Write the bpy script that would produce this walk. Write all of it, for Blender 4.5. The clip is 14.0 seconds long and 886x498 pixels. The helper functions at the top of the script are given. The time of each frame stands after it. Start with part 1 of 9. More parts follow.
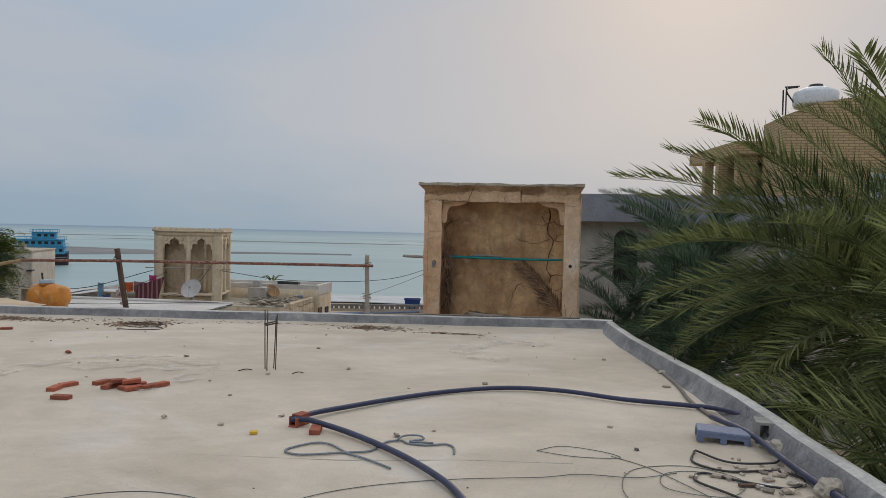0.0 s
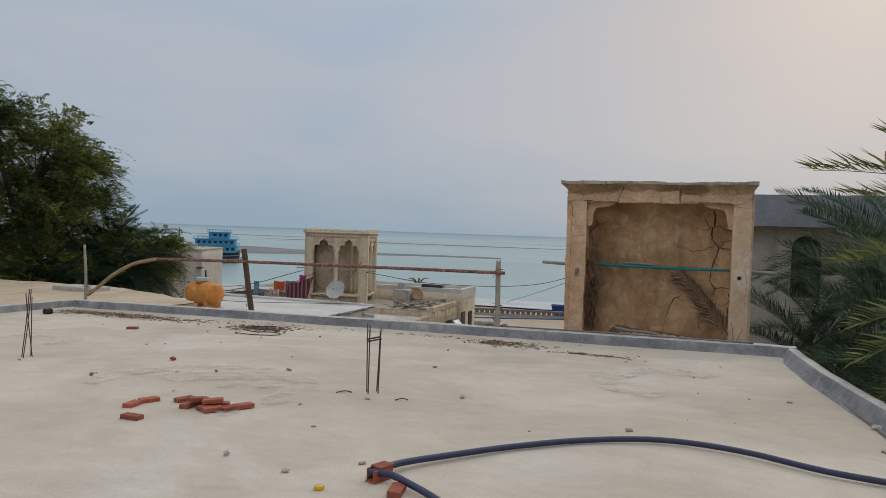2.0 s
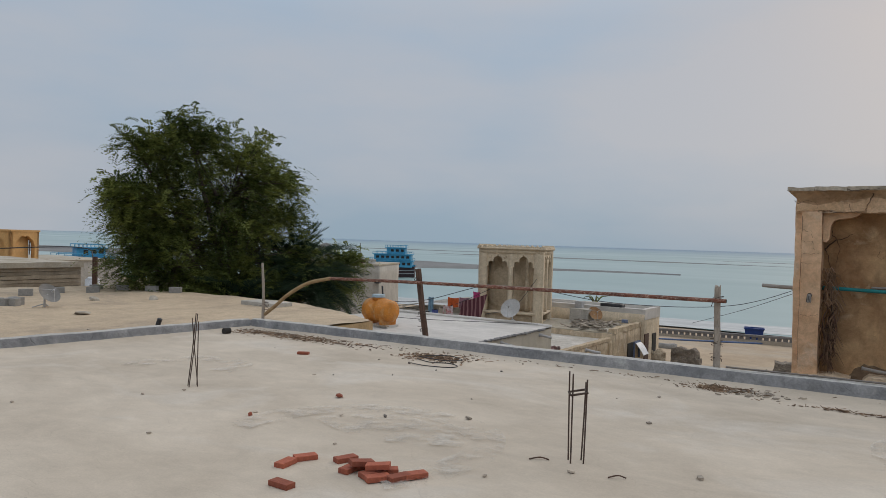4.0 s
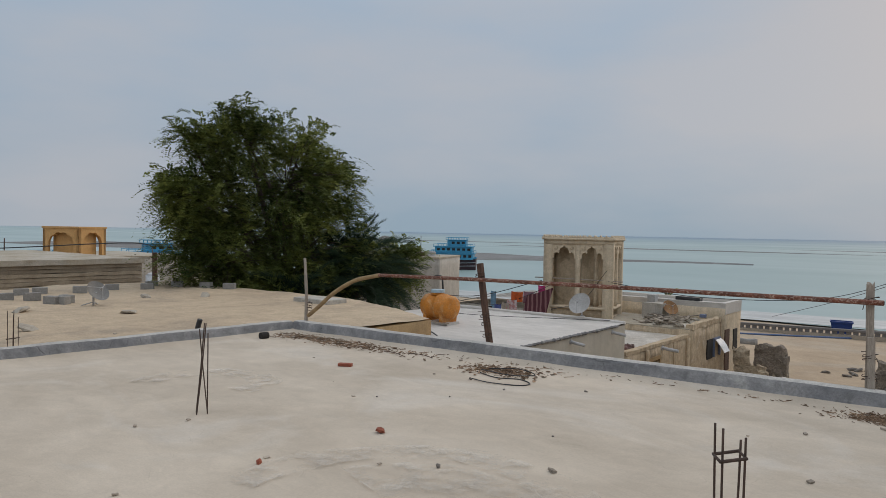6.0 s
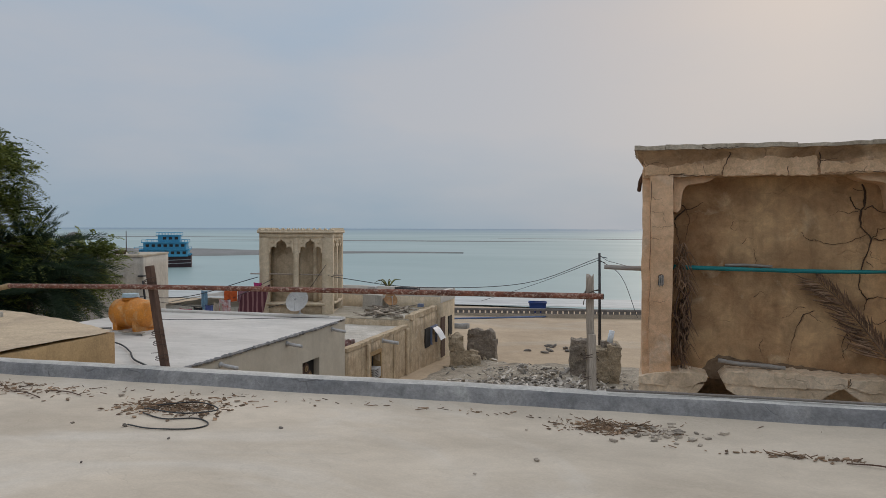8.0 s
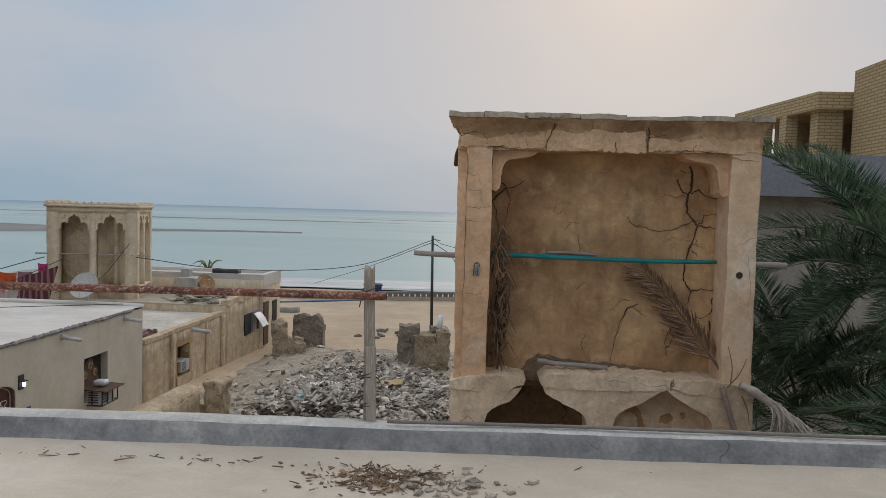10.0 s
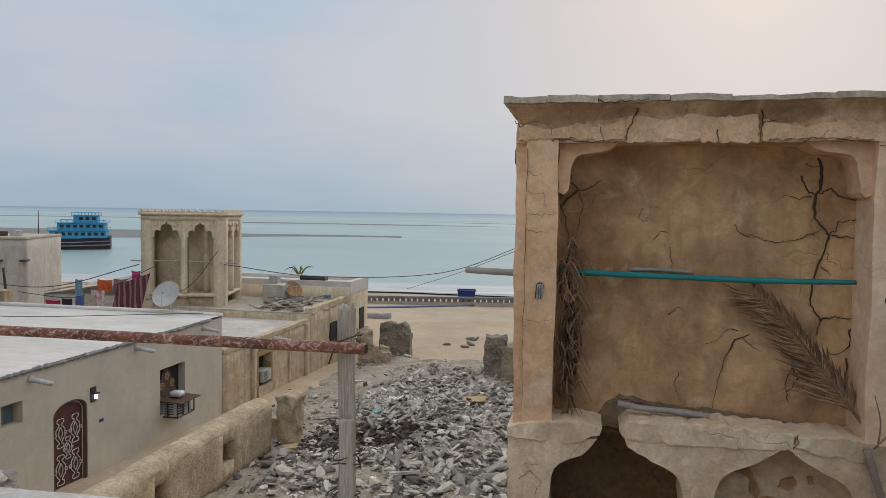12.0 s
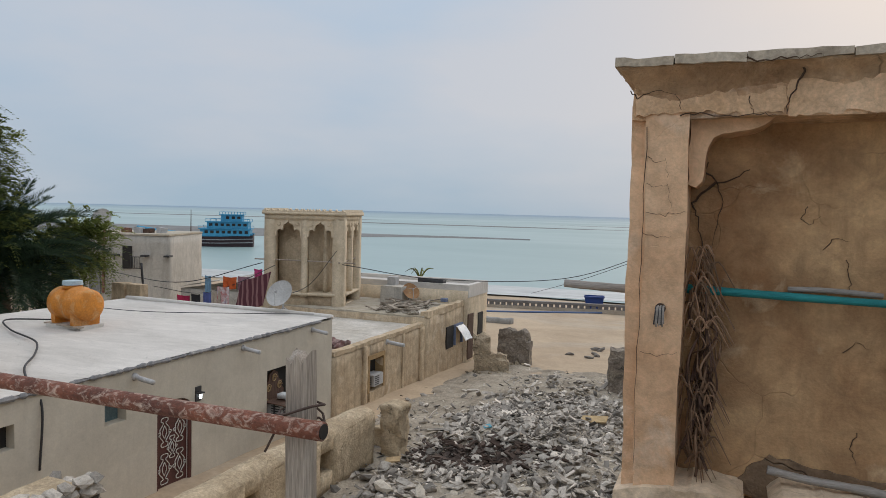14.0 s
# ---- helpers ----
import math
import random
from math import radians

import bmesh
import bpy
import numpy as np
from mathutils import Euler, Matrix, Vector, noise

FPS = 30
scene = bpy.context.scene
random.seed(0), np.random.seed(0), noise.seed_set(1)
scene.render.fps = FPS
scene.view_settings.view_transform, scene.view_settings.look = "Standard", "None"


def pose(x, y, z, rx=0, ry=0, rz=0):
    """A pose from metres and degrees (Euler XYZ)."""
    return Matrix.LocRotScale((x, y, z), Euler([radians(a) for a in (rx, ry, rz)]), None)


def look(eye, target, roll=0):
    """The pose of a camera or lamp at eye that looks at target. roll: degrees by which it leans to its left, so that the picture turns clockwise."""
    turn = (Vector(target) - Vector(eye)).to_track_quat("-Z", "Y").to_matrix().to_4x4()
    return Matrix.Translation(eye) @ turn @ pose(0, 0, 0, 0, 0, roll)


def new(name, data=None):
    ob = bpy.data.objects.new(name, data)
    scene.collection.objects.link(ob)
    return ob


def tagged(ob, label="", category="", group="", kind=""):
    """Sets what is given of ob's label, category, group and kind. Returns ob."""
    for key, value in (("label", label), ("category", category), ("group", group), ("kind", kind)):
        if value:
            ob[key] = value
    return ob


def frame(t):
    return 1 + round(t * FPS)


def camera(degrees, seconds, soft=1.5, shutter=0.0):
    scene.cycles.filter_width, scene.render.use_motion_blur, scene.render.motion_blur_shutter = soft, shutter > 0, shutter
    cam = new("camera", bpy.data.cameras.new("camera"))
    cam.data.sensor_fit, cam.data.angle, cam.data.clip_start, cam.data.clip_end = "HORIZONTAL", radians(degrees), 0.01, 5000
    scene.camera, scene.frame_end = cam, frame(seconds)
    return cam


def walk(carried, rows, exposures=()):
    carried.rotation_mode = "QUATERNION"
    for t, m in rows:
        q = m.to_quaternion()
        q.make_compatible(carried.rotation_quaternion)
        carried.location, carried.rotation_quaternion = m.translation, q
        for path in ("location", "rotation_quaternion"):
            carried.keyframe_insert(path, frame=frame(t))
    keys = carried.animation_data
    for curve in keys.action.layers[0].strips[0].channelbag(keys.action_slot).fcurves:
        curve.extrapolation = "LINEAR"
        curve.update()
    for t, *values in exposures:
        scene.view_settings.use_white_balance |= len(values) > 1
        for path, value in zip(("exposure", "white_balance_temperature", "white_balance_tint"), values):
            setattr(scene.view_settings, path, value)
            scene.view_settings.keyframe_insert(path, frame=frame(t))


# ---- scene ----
cam = camera(64.55, 14.0, 0.8)
PATH = [
    (0, pose(-1.061, 0.725, 1.510, 88.62, 0, 7.51) @ pose(0, 0, 0, 0, 0, 1.27)),
    (0.5, pose(-1.019, 1.057, 1.483, 88.75, 0, 12.08) @ pose(0, 0, 0, 0, 0, 0.66)),
    (1, pose(-0.937, 1.381, 1.496, 89.04, 0, 17.73) @ pose(0, 0, 0, 0, 0, 1.46)),
    (1.5, pose(-0.987, 1.712, 1.486, 88.93, 0, 19.07) @ pose(0, 0, 0, 0, 0, 1.89)),
    (2, pose(-1.102, 2.016, 1.502, 88.60, 0, 19.72) @ pose(0, 0, 0, 0, 0, 1.94)),
    (2.5, pose(-1.233, 2.325, 1.542, 89.11, 0, 24.30) @ pose(0, 0, 0, 0, 0, 2.46)),
    (3, pose(-1.462, 2.610, 1.533, 89.25, 0, 26.24) @ pose(0, 0, 0, 0, 0, 2.60)),
    (3.5, pose(-1.704, 2.856, 1.544, 89.16, 0, 27.89) @ pose(0, 0, 0, 0, 0, 1.91)),
    (4, pose(-1.888, 3.143, 1.539, 89.36, 0, 33.66) @ pose(0, 0, 0, 0, 0, 1.77)),
    (4.2, pose(-1.972, 3.258, 1.526, 89.26, 0, 36.31) @ pose(0, 0, 0, 0, 0, 1.72)),
    (6.3, pose(-2.971, 4.698, 1.498, 88.58, 0, 38.63) @ pose(0, 0, 0, 0, 0, 1.01)),
    (6.5, pose(-3.050, 4.868, 1.485, 88.66, 0, 36.67) @ pose(0, 0, 0, 0, 0, 0.87)),
    (7, pose(-3.152, 5.239, 1.504, 88.42, 0, 30.52) @ pose(0, 0, 0, 0, 0, 0.61)),
    (7.5, pose(-3.273, 5.572, 1.513, 88.54, 0, 22.45) @ pose(0, 0, 0, 0, 0, 0.42)),
    (8, pose(-3.301, 5.907, 1.502, 88.25, 0, 16.37) @ pose(0, 0, 0, 0, 0, 0.18)),
    (8.5, pose(-3.255, 6.408, 1.478, 88.04, 0, 10.42) @ pose(0, 0, 0, 0, 0, 1.38)),
    (8.7, pose(-3.222, 6.546, 1.465, 88.01, 0, 6.99) @ pose(0, 0, 0, 0, 0, 1.77)),
    (10.8, pose(-2.922, 8.138, 1.487, 86.53, 0, 3.30) @ pose(0, 0, 0, 0, 0, 1.58)),
    (11, pose(-2.877, 8.259, 1.494, 86.57, 0, 4.92) @ pose(0, 0, 0, 0, 0, 1.34)),
    (11.5, pose(-2.787, 8.612, 1.503, 86.65, 0, 8.55) @ pose(0, 0, 0, 0, 0, 1.19)),
    (12, pose(-2.743, 8.959, 1.527, 86.98, 0, 11.67) @ pose(0, 0, 0, 0, 0, 0.94)),
    (12.5, pose(-2.694, 9.293, 1.523, 87.08, 0, 15.69) @ pose(0, 0, 0, 0, 0, 1.91)),
    (13, pose(-2.648, 9.626, 1.516, 86.95, 0, 20.94) @ pose(0, 0, 0, 0, 0, 2.73)),
    (13.5, pose(-2.693, 9.987, 1.502, 87.04, 0, 21.54) @ pose(0, 0, 0, 0, 0, 2.10)),
    (14, pose(-2.737, 10.304, 1.496, 86.95, 0, 22.24) @ pose(0, 0, 0, 0, 0, 1.47)),
]
walk(cam, PATH, [(0.0, -0.07), (4.0, -0.09), (6.5, -0.13), (8.5, -0.11), (11.0, 0.11), (14.0, 0.21)])

# ---- world and light ----
SUN_AZ, SUN_EL = 12.0, 24.0
world = bpy.data.worlds.new("world")
scene.world = world
world.use_nodes = True


def link_nodes(tree):
    def add(kind, **kw):
        n = tree.nodes.new(kind)
        for k, v in kw.items():
            if k == "operation":
                n.operation = v
            elif k == "data_type":
                n.data_type = v
            elif k == "blend_type":
                n.blend_type = v
        return n
    return add, tree.links.new


def build_world():
    tree = world.node_tree
    tree.nodes.clear()
    add, ln = link_nodes(tree)
    out = add("ShaderNodeOutputWorld")
    both = add("ShaderNodeAddShader")
    sky = add("ShaderNodeTexSky")
    sky.sky_type = "NISHITA"
    sky.sun_disc = False
    sky.sun_elevation = radians(SUN_EL)
    sky.sun_rotation = radians(SUN_AZ)
    sky.dust_density = 4.0
    b1 = add("ShaderNodeBackground")
    b1.inputs[1].default_value = 0.004
    ln(sky.outputs[0], b1.inputs[0])
    # veil of thin cloud: bluish away from the sun, warm round it
    tc = add("ShaderNodeTexCoord")
    sep = add("ShaderNodeSeparateXYZ")
    ln(tc.outputs["Generated"], sep.inputs[0])
    ramp = add("ShaderNodeValToRGB")
    e = ramp.color_ramp.elements
    e[0].position, e[0].color = 0.0, (0.325, 0.425, 0.515, 1)
    e[1].position, e[1].color = 1.0, (1.25, 1.32, 1.42, 1)
    m = e.new(0.10)
    m.color = (0.345, 0.445, 0.555, 1)
    m = e.new(0.3)
    m.color = (0.36, 0.485, 0.63, 1)
    m = e.new(0.55)
    m.color = (0.85, 0.93, 1.04, 1)
    ln(sep.outputs[2], ramp.inputs[0])
    mapping = add("ShaderNodeMapping")
    mapping.inputs["Scale"].default_value = (1.0, 1.0, 3.2)
    ln(tc.outputs["Generated"], mapping.inputs[0])
    cloud = add("ShaderNodeTexNoise")
    cloud.inputs["Scale"].default_value = 1.7
    cloud.inputs["Detail"].default_value = 6
    cloud.inputs["Roughness"].default_value = 0.48
    ln(mapping.outputs[0], cloud.inputs["Vector"])
    cr = add("ShaderNodeMapRange")
    cr.inputs[1].default_value, cr.inputs[2].default_value = 0.38, 0.64
    ln(cloud.outputs[0], cr.inputs[0])
    pale = add("ShaderNodeMix", data_type="RGBA")
    pale.inputs[7].default_value = (0.53, 0.535, 0.57, 1)
    fac = add("ShaderNodeMath", operation="MULTIPLY")
    fac.inputs[1].default_value = 0.75
    ln(cr.outputs[0], fac.inputs[0])
    ln(fac.outputs[0], pale.inputs[0])
    ln(ramp.outputs[0], pale.inputs[6])
    dot = add("ShaderNodeVectorMath", operation="DOT_PRODUCT")
    a, el = radians(SUN_AZ), radians(SUN_EL)
    dot.inputs[1].default_value = (math.sin(a) * math.cos(el), math.cos(a) * math.cos(el), math.sin(el))
    ln(tc.outputs["Generated"], dot.inputs[0])
    mx = add("ShaderNodeMath", operation="MAXIMUM")
    ln(dot.outputs["Value"], mx.inputs[0])
    mx.inputs[1].default_value = 0.0
    pw = add("ShaderNodeMath", operation="POWER")
    ln(mx.outputs[0], pw.inputs[0])
    pw.inputs[1].default_value = 17.0
    warm = add("ShaderNodeMix", data_type="RGBA")
    warm.inputs[7].default_value = (0.52, 0.462, 0.445, 1)
    ln(pw.outputs[0], warm.inputs[0])
    ln(pale.outputs[2], warm.inputs[6])
    b2 = add("ShaderNodeBackground")
    b2.inputs[1].default_value = 0.93
    ln(warm.outputs[2], b2.inputs[0])
    ln(b1.outputs[0], both.inputs[0])
    ln(b2.outputs[0], both.inputs[1])
    ln(both.outputs[0], out.inputs[0])


build_world()
sun_data = bpy.data.lights.new("sun", "SUN")
sun_data.energy, sun_data.angle, sun_data.color = 0.7, radians(25), (1.0, 0.86, 0.72)
sun = new("sun", sun_data)
sun.matrix_basis = look((0, 0, 30), (-math.sin(radians(SUN_AZ)), -math.cos(radians(SUN_AZ)), 30 - math.tan(radians(SUN_EL))))


# ---- materials ----
def mat(name, c1, c2=None, rough=0.9, scale=1.0, fine=30.0, bump=0.25, dist=0.01, stain=None, stain_scale=0.7, stain_lo=0.5, metal=0.0,
        vary=0.0, cracks=0.0, streak=0.0, stretch=(1, 1, 1), grain=0.18, island=0.0, mid=0.12):
    """Two colours mixed by a broad noise, a fine grain, optional stains, cracks, vertical streaks and relief."""
    m = bpy.data.materials.new(name)
    m.use_nodes = True
    tree = m.node_tree
    bsdf = tree.nodes["Principled BSDF"]
    add, ln = link_nodes(tree)
    c2 = c2 or tuple(0.8 * v for v in c1)
    tc = add("ShaderNodeTexCoord")
    mp = add("ShaderNodeMapping")
    mp.inputs["Scale"].default_value = stretch
    ln(tc.outputs["Object"], mp.inputs[0])
    vec = mp.outputs[0]

    def noise_tex(sc, detail=5, rough_=0.55, v=vec, distort=0.0):
        n = add("ShaderNodeTexNoise")
        n.inputs["Scale"].default_value = sc
        n.inputs["Detail"].default_value = detail
        n.inputs["Roughness"].default_value = rough_
        n.inputs["Distortion"].default_value = distort
        ln(v, n.inputs["Vector"])
        return n.outputs[0]

    def span(sock, lo, hi, a=0.0, b=1.0):
        r = add("ShaderNodeMapRange")
        for k, val in enumerate((lo, hi, a, b)):
            r.inputs[k + 1].default_value = val
        ln(sock, r.inputs[0])
        return r.outputs[0]

    def mix(f, a, b, kind="MIX"):
        n = add("ShaderNodeMix", data_type="RGBA", blend_type=kind)
        for sock, val in ((n.inputs[0], f), (n.inputs[6], a), (n.inputs[7], b)):
            if isinstance(val, (int, float)):
                sock.default_value = val
            elif isinstance(val, tuple):
                sock.default_value = (*val, 1)
            else:
                ln(val, sock)
        return n.outputs[2]

    broad = noise_tex(scale, 6, 0.6, distort=0.4)
    col = mix(span(broad, 0.35, 0.66), tuple(c1), tuple(c2))
    if stain:
        s = noise_tex(stain_scale, 8, 0.65, distort=0.8)
        col = mix(span(s, stain_lo, stain_lo + 0.22, 0, 0.85), col, tuple(stain))
    fineN = noise_tex(fine, 4, 0.6)
    g = span(fineN, 0.25, 0.75, 1 - grain, 1 + grain)
    gc = add("ShaderNodeCombineColor")
    for k in range(3):
        ln(g, gc.inputs[k])
    col = mix(1.0, col, gc.outputs[0], "MULTIPLY")
    midN = noise_tex(scale * 5.0, 7, 0.72, distort=0.6)
    mg = span(midN, 0.3, 0.7, 1 - mid, 1 + mid)
    mc = add("ShaderNodeCombineColor")
    for k in range(3):
        ln(mg, mc.inputs[k])
    col = mix(1.0, col, mc.outputs[0], "MULTIPLY")
    if streak:
        sm = add("ShaderNodeMapping")
        sm.inputs["Scale"].default_value = (1, 1, 0.12)
        ln(tc.outputs["Object"], sm.inputs[0])
        st = noise_tex(4.5, 5, 0.6, sm.outputs[0])
        col = mix(span(st, 0.5, 0.75, 0, streak), col, tuple(0.45 * v for v in c2))
    height = fineN
    if cracks:
        wob = add("ShaderNodeTexNoise")
        wob.inputs["Scale"].default_value = 3.0
        ln(vec, wob.inputs["Vector"])
        va = add("ShaderNodeVectorMath", operation="ADD")
        sc = add("ShaderNodeVectorMath", operation="SCALE")
        sc.inputs["Scale"].default_value = 0.35
        ln(wob.outputs["Color"], sc.inputs[0])
        ln(vec, va.inputs[0])
        ln(sc.outputs[0], va.inputs[1])
        vo = add("ShaderNodeTexVoronoi")
        vo.feature = "DISTANCE_TO_EDGE"
        vo.inputs["Scale"].default_value = 1.5
        ln(va.outputs[0], vo.inputs["Vector"])
        line = span(vo.outputs[0], 0.0, 0.009, 1, 0)
        mask = span(noise_tex(1.3, 3), 0.48, 0.56)
        mm = add("ShaderNodeMath", operation="MULTIPLY")
        ln(line, mm.inputs[0])
        ln(mask, mm.inputs[1])
        m2 = add("ShaderNodeMath", operation="MULTIPLY")
        ln(mm.outputs[0], m2.inputs[0])
        m2.inputs[1].default_value = cracks
        col = mix(m2.outputs[0], col, tuple(0.25 * v for v in c2))
        hh = add("ShaderNodeMath", operation="SUBTRACT")
        ln(fineN, hh.inputs[0])
        ln(mm.outputs[0], hh.inputs[1])
        height = hh.outputs[0]
    if vary or island:
        if vary:
            src = add("ShaderNodeObjectInfo").outputs["Random"]
        else:
            src = add("ShaderNodeNewGeometry").outputs["Random Per Island"]
        amount = vary or island
        r = span(src, 0, 1, 1 - amount, 1 + amount)
        cc = add("ShaderNodeCombineColor")
        for k in range(3):
            ln(r, cc.inputs[k])
        col = mix(1.0, col, cc.outputs[0], "MULTIPLY")
    ln(col, bsdf.inputs["Base Color"])
    rr = span(broad, 0.3, 0.7, max(0.05, rough - 0.1), min(1.0, rough + 0.06))
    ln(rr, bsdf.inputs["Roughness"])
    bsdf.inputs["Metallic"].default_value = metal
    if bump:
        ad = add("ShaderNodeMath", operation="MULTIPLY_ADD")
        ln(broad, ad.inputs[0])
        ad.inputs[1].default_value = 1.5
        ln(height, ad.inputs[2])
        bp = add("ShaderNodeBump")
        bp.inputs["Strength"].default_value = bump
        bp.inputs["Distance"].default_value = dist
        ln(ad.outputs[0], bp.inputs["Height"])
        ln(bp.outputs[0], bsdf.inputs["Normal"])
    return m


def glass_mat(name, c, rough=0.08):
    m = bpy.data.materials.new(name)
    m.use_nodes = True
    b = m.node_tree.nodes["Principled BSDF"]
    b.inputs["Base Color"].default_value = (*c, 1)
    b.inputs["Roughness"].default_value = rough
    return m


M_ROOF = mat("roof_cement", (0.58, 0.50, 0.40), (0.465, 0.395, 0.31), 0.92, 0.55, 55, 0.3, 0.006, stain=(0.63, 0.585, 0.52), stain_scale=0.42, stain_lo=0.52, grain=0.07, stretch=(1, 1.5, 1), cracks=0.08, mid=0.09)
M_PARAPET = mat("parapet_cement", (0.275, 0.268, 0.262), (0.165, 0.165, 0.17), 0.9, 1.3, 40, 0.6, 0.014, stain=(0.48, 0.465, 0.43), stain_scale=1.6, stain_lo=0.56, grain=0.16, mid=0.3, cracks=0.3)
M_PARATOP = mat("parapet_top", (0.55, 0.53, 0.49), (0.40, 0.385, 0.36), 0.9, 1.4, 40, 0.5, 0.012, stain=(0.31, 0.28, 0.25), stain_scale=1.4, stain_lo=0.58, mid=0.18)
M_SAND = mat("sand_ground", (0.47, 0.36, 0.245), (0.385, 0.29, 0.195), 1.0, 0.15, 9, 0.4, 0.03, stain=(0.42, 0.38, 0.32), stain_scale=0.09, stain_lo=0.52, grain=0.12)
M_SANDROOF = mat("sand_roof", (0.54, 0.425, 0.29), (0.44, 0.34, 0.235), 1.0, 0.5, 20, 0.5, 0.03, stain=(0.30, 0.25, 0.19), stain_scale=0.5, stain_lo=0.54, mid=0.15)
M_OCHRE = mat("ochre_plaster", (0.40, 0.265, 0.125), (0.31, 0.205, 0.10), 0.95, 1.0, 25, 0.4, 0.012, streak=0.3)
M_NICHE = mat("worn_plaster", (0.76, 0.515, 0.325), (0.58, 0.35, 0.20), 0.95, 1.5, 55, 0.5, 0.010, stain=(0.76, 0.62, 0.475), stain_scale=1.6, stain_lo=0.55, cracks=0.2, streak=0.25, mid=0.22, grain=0.08)
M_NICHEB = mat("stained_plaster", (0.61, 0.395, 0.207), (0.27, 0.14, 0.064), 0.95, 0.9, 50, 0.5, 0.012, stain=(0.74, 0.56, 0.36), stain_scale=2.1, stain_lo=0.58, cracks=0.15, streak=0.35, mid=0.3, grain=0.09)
M_LINTEL = mat("flaked_plaster", (0.72, 0.485, 0.295), (0.33, 0.19, 0.10), 0.95, 2.2, 50, 0.7, 0.015, stain=(0.72, 0.59, 0.45), stain_scale=2.2, stain_lo=0.55, cracks=0.2, mid=0.34, grain=0.1)
M_LEDGE = mat("ledge_plaster", (0.72, 0.575, 0.42), (0.54, 0.405, 0.27), 0.95, 1.8, 50, 0.6, 0.012, stain=(0.38, 0.26, 0.16), stain_scale=1.4, stain_lo=0.58, cracks=0.2, mid=0.28, grain=0.08)
M_CORNTOP = mat("weathered_mortar", (0.54, 0.465, 0.365), (0.31, 0.255, 0.19), 0.95, 3.0, 35, 0.6, 0.015, mid=0.28)
M_CRACK = mat("crack_dark", (0.085, 0.05, 0.03), (0.05, 0.03, 0.018), 1.0, 4, 40, 0.2)
M_MUD = mat("mud_plaster", (0.52, 0.415, 0.28), (0.36, 0.275, 0.175), 1.0, 1.2, 18, 0.8, 0.04, stain=(0.50, 0.42, 0.30), stain_scale=1.1, stain_lo=0.56, streak=0.3, mid=0.32, cracks=0.15)
M_STONE = mat("rubble_stone", (0.36, 0.32, 0.26), (0.26, 0.23, 0.19), 0.95, 3.0, 25, 0.6, 0.02, island=0.35)
M_STONEP = mat("rubble_piece", (0.47, 0.43, 0.375), (0.28, 0.25, 0.215), 0.9, 3.0, 25, 0.6, 0.02, vary=0.45)
M_STONEI = mat("rubble_mass", (0.53, 0.475, 0.41), (0.21, 0.185, 0.155), 0.92, 2.0, 25, 0.5, 0.02, island=0.75)
M_WHITEROOF = mat("white_roof", (0.62, 0.585, 0.54), (0.51, 0.48, 0.44), 0.85, 0.6, 30, 0.3, 0.01, stain=(0.40, 0.38, 0.35), stain_scale=0.7, stain_lo=0.6, stretch=(0.5, 1.4, 1), grain=0.08, mid=0.1, cracks=0.3)
M_GREYWALL = mat("grey_plaster", (0.55, 0.495, 0.405), (0.47, 0.42, 0.34), 0.92, 0.8, 30, 0.25, 0.01, streak=0.12, grain=0.06, mid=0.07)
M_TANWALL = mat("tan_plaster", (0.54, 0.425, 0.285), (0.38, 0.275, 0.17), 0.95, 0.8, 22, 0.6, 0.02, stain=(0.62, 0.53, 0.40), stain_scale=0.8, stain_lo=0.52, streak=0.6, mid=0.25, cracks=0.25)
M_PATCHROOF = mat("patched_roof", (0.58, 0.545, 0.49), (0.42, 0.38, 0.32), 0.95, 0.6, 18, 0.5, 0.02, stain=(0.33, 0.285, 0.21), stain_scale=0.8, stain_lo=0.55, mid=0.2, cracks=0.5)
M_ROOFTAN = mat("old_roof", (0.46, 0.41, 0.33), (0.34, 0.29, 0.21), 0.95, 0.7, 18, 0.5, 0.02, stain=(0.52, 0.49, 0.44), stain_scale=0.5, stain_lo=0.5)
M_TOWER = mat("tower_plaster", (0.68, 0.565, 0.41), (0.54, 0.435, 0.30), 0.93, 1.0, 25, 0.5, 0.015, streak=0.3, mid=0.16)
# Wall stains, deepened to carry the bays' inner shading in the colour
M_TOWERIN = mat("tower_stain_shade", (0.60, 0.49, 0.345), (0.42, 0.325, 0.215), 0.95, 0.9, 20, 0.4, 0.015, stain=(0.20, 0.135, 0.075), stain_scale=1.0, stain_lo=0.52, streak=0.35, mid=0.2)
M_PALEWALL = mat("pale_plaster", (0.50, 0.465, 0.41), (0.40, 0.37, 0.32), 0.93, 0.5, 18, 0.4, 0.02, streak=0.4, mid=0.15, cracks=0.4)
M_RUST = mat("rusty_pipe", (0.21, 0.07, 0.038), (0.10, 0.036, 0.024), 0.8, 7, 90, 0.8, 0.004, stain=(0.66, 0.52, 0.42), stain_scale=34, stain_lo=0.50, grain=0.3, mid=0.3, stretch=(1, 1.4, 1.4))
M_BAR = mat("rusty_bar", (0.085, 0.05, 0.035), (0.05, 0.033, 0.026), 0.8, 20, 80, 0.4, 0.002)
M_BRANCH = mat("peeled_branch", (0.40, 0.28, 0.14), (0.28, 0.18, 0.09), 0.85, 6, 50, 0.4, 0.004)
M_WOOD = mat("grey_wood", (0.42, 0.36, 0.30), (0.30, 0.25, 0.20), 0.9, 3, 26, 0.8, 0.006, stretch=(9, 9, 0.45), grain=0.45, stain=(0.10, 0.08, 0.065), stain_scale=5, stain_lo=0.60)
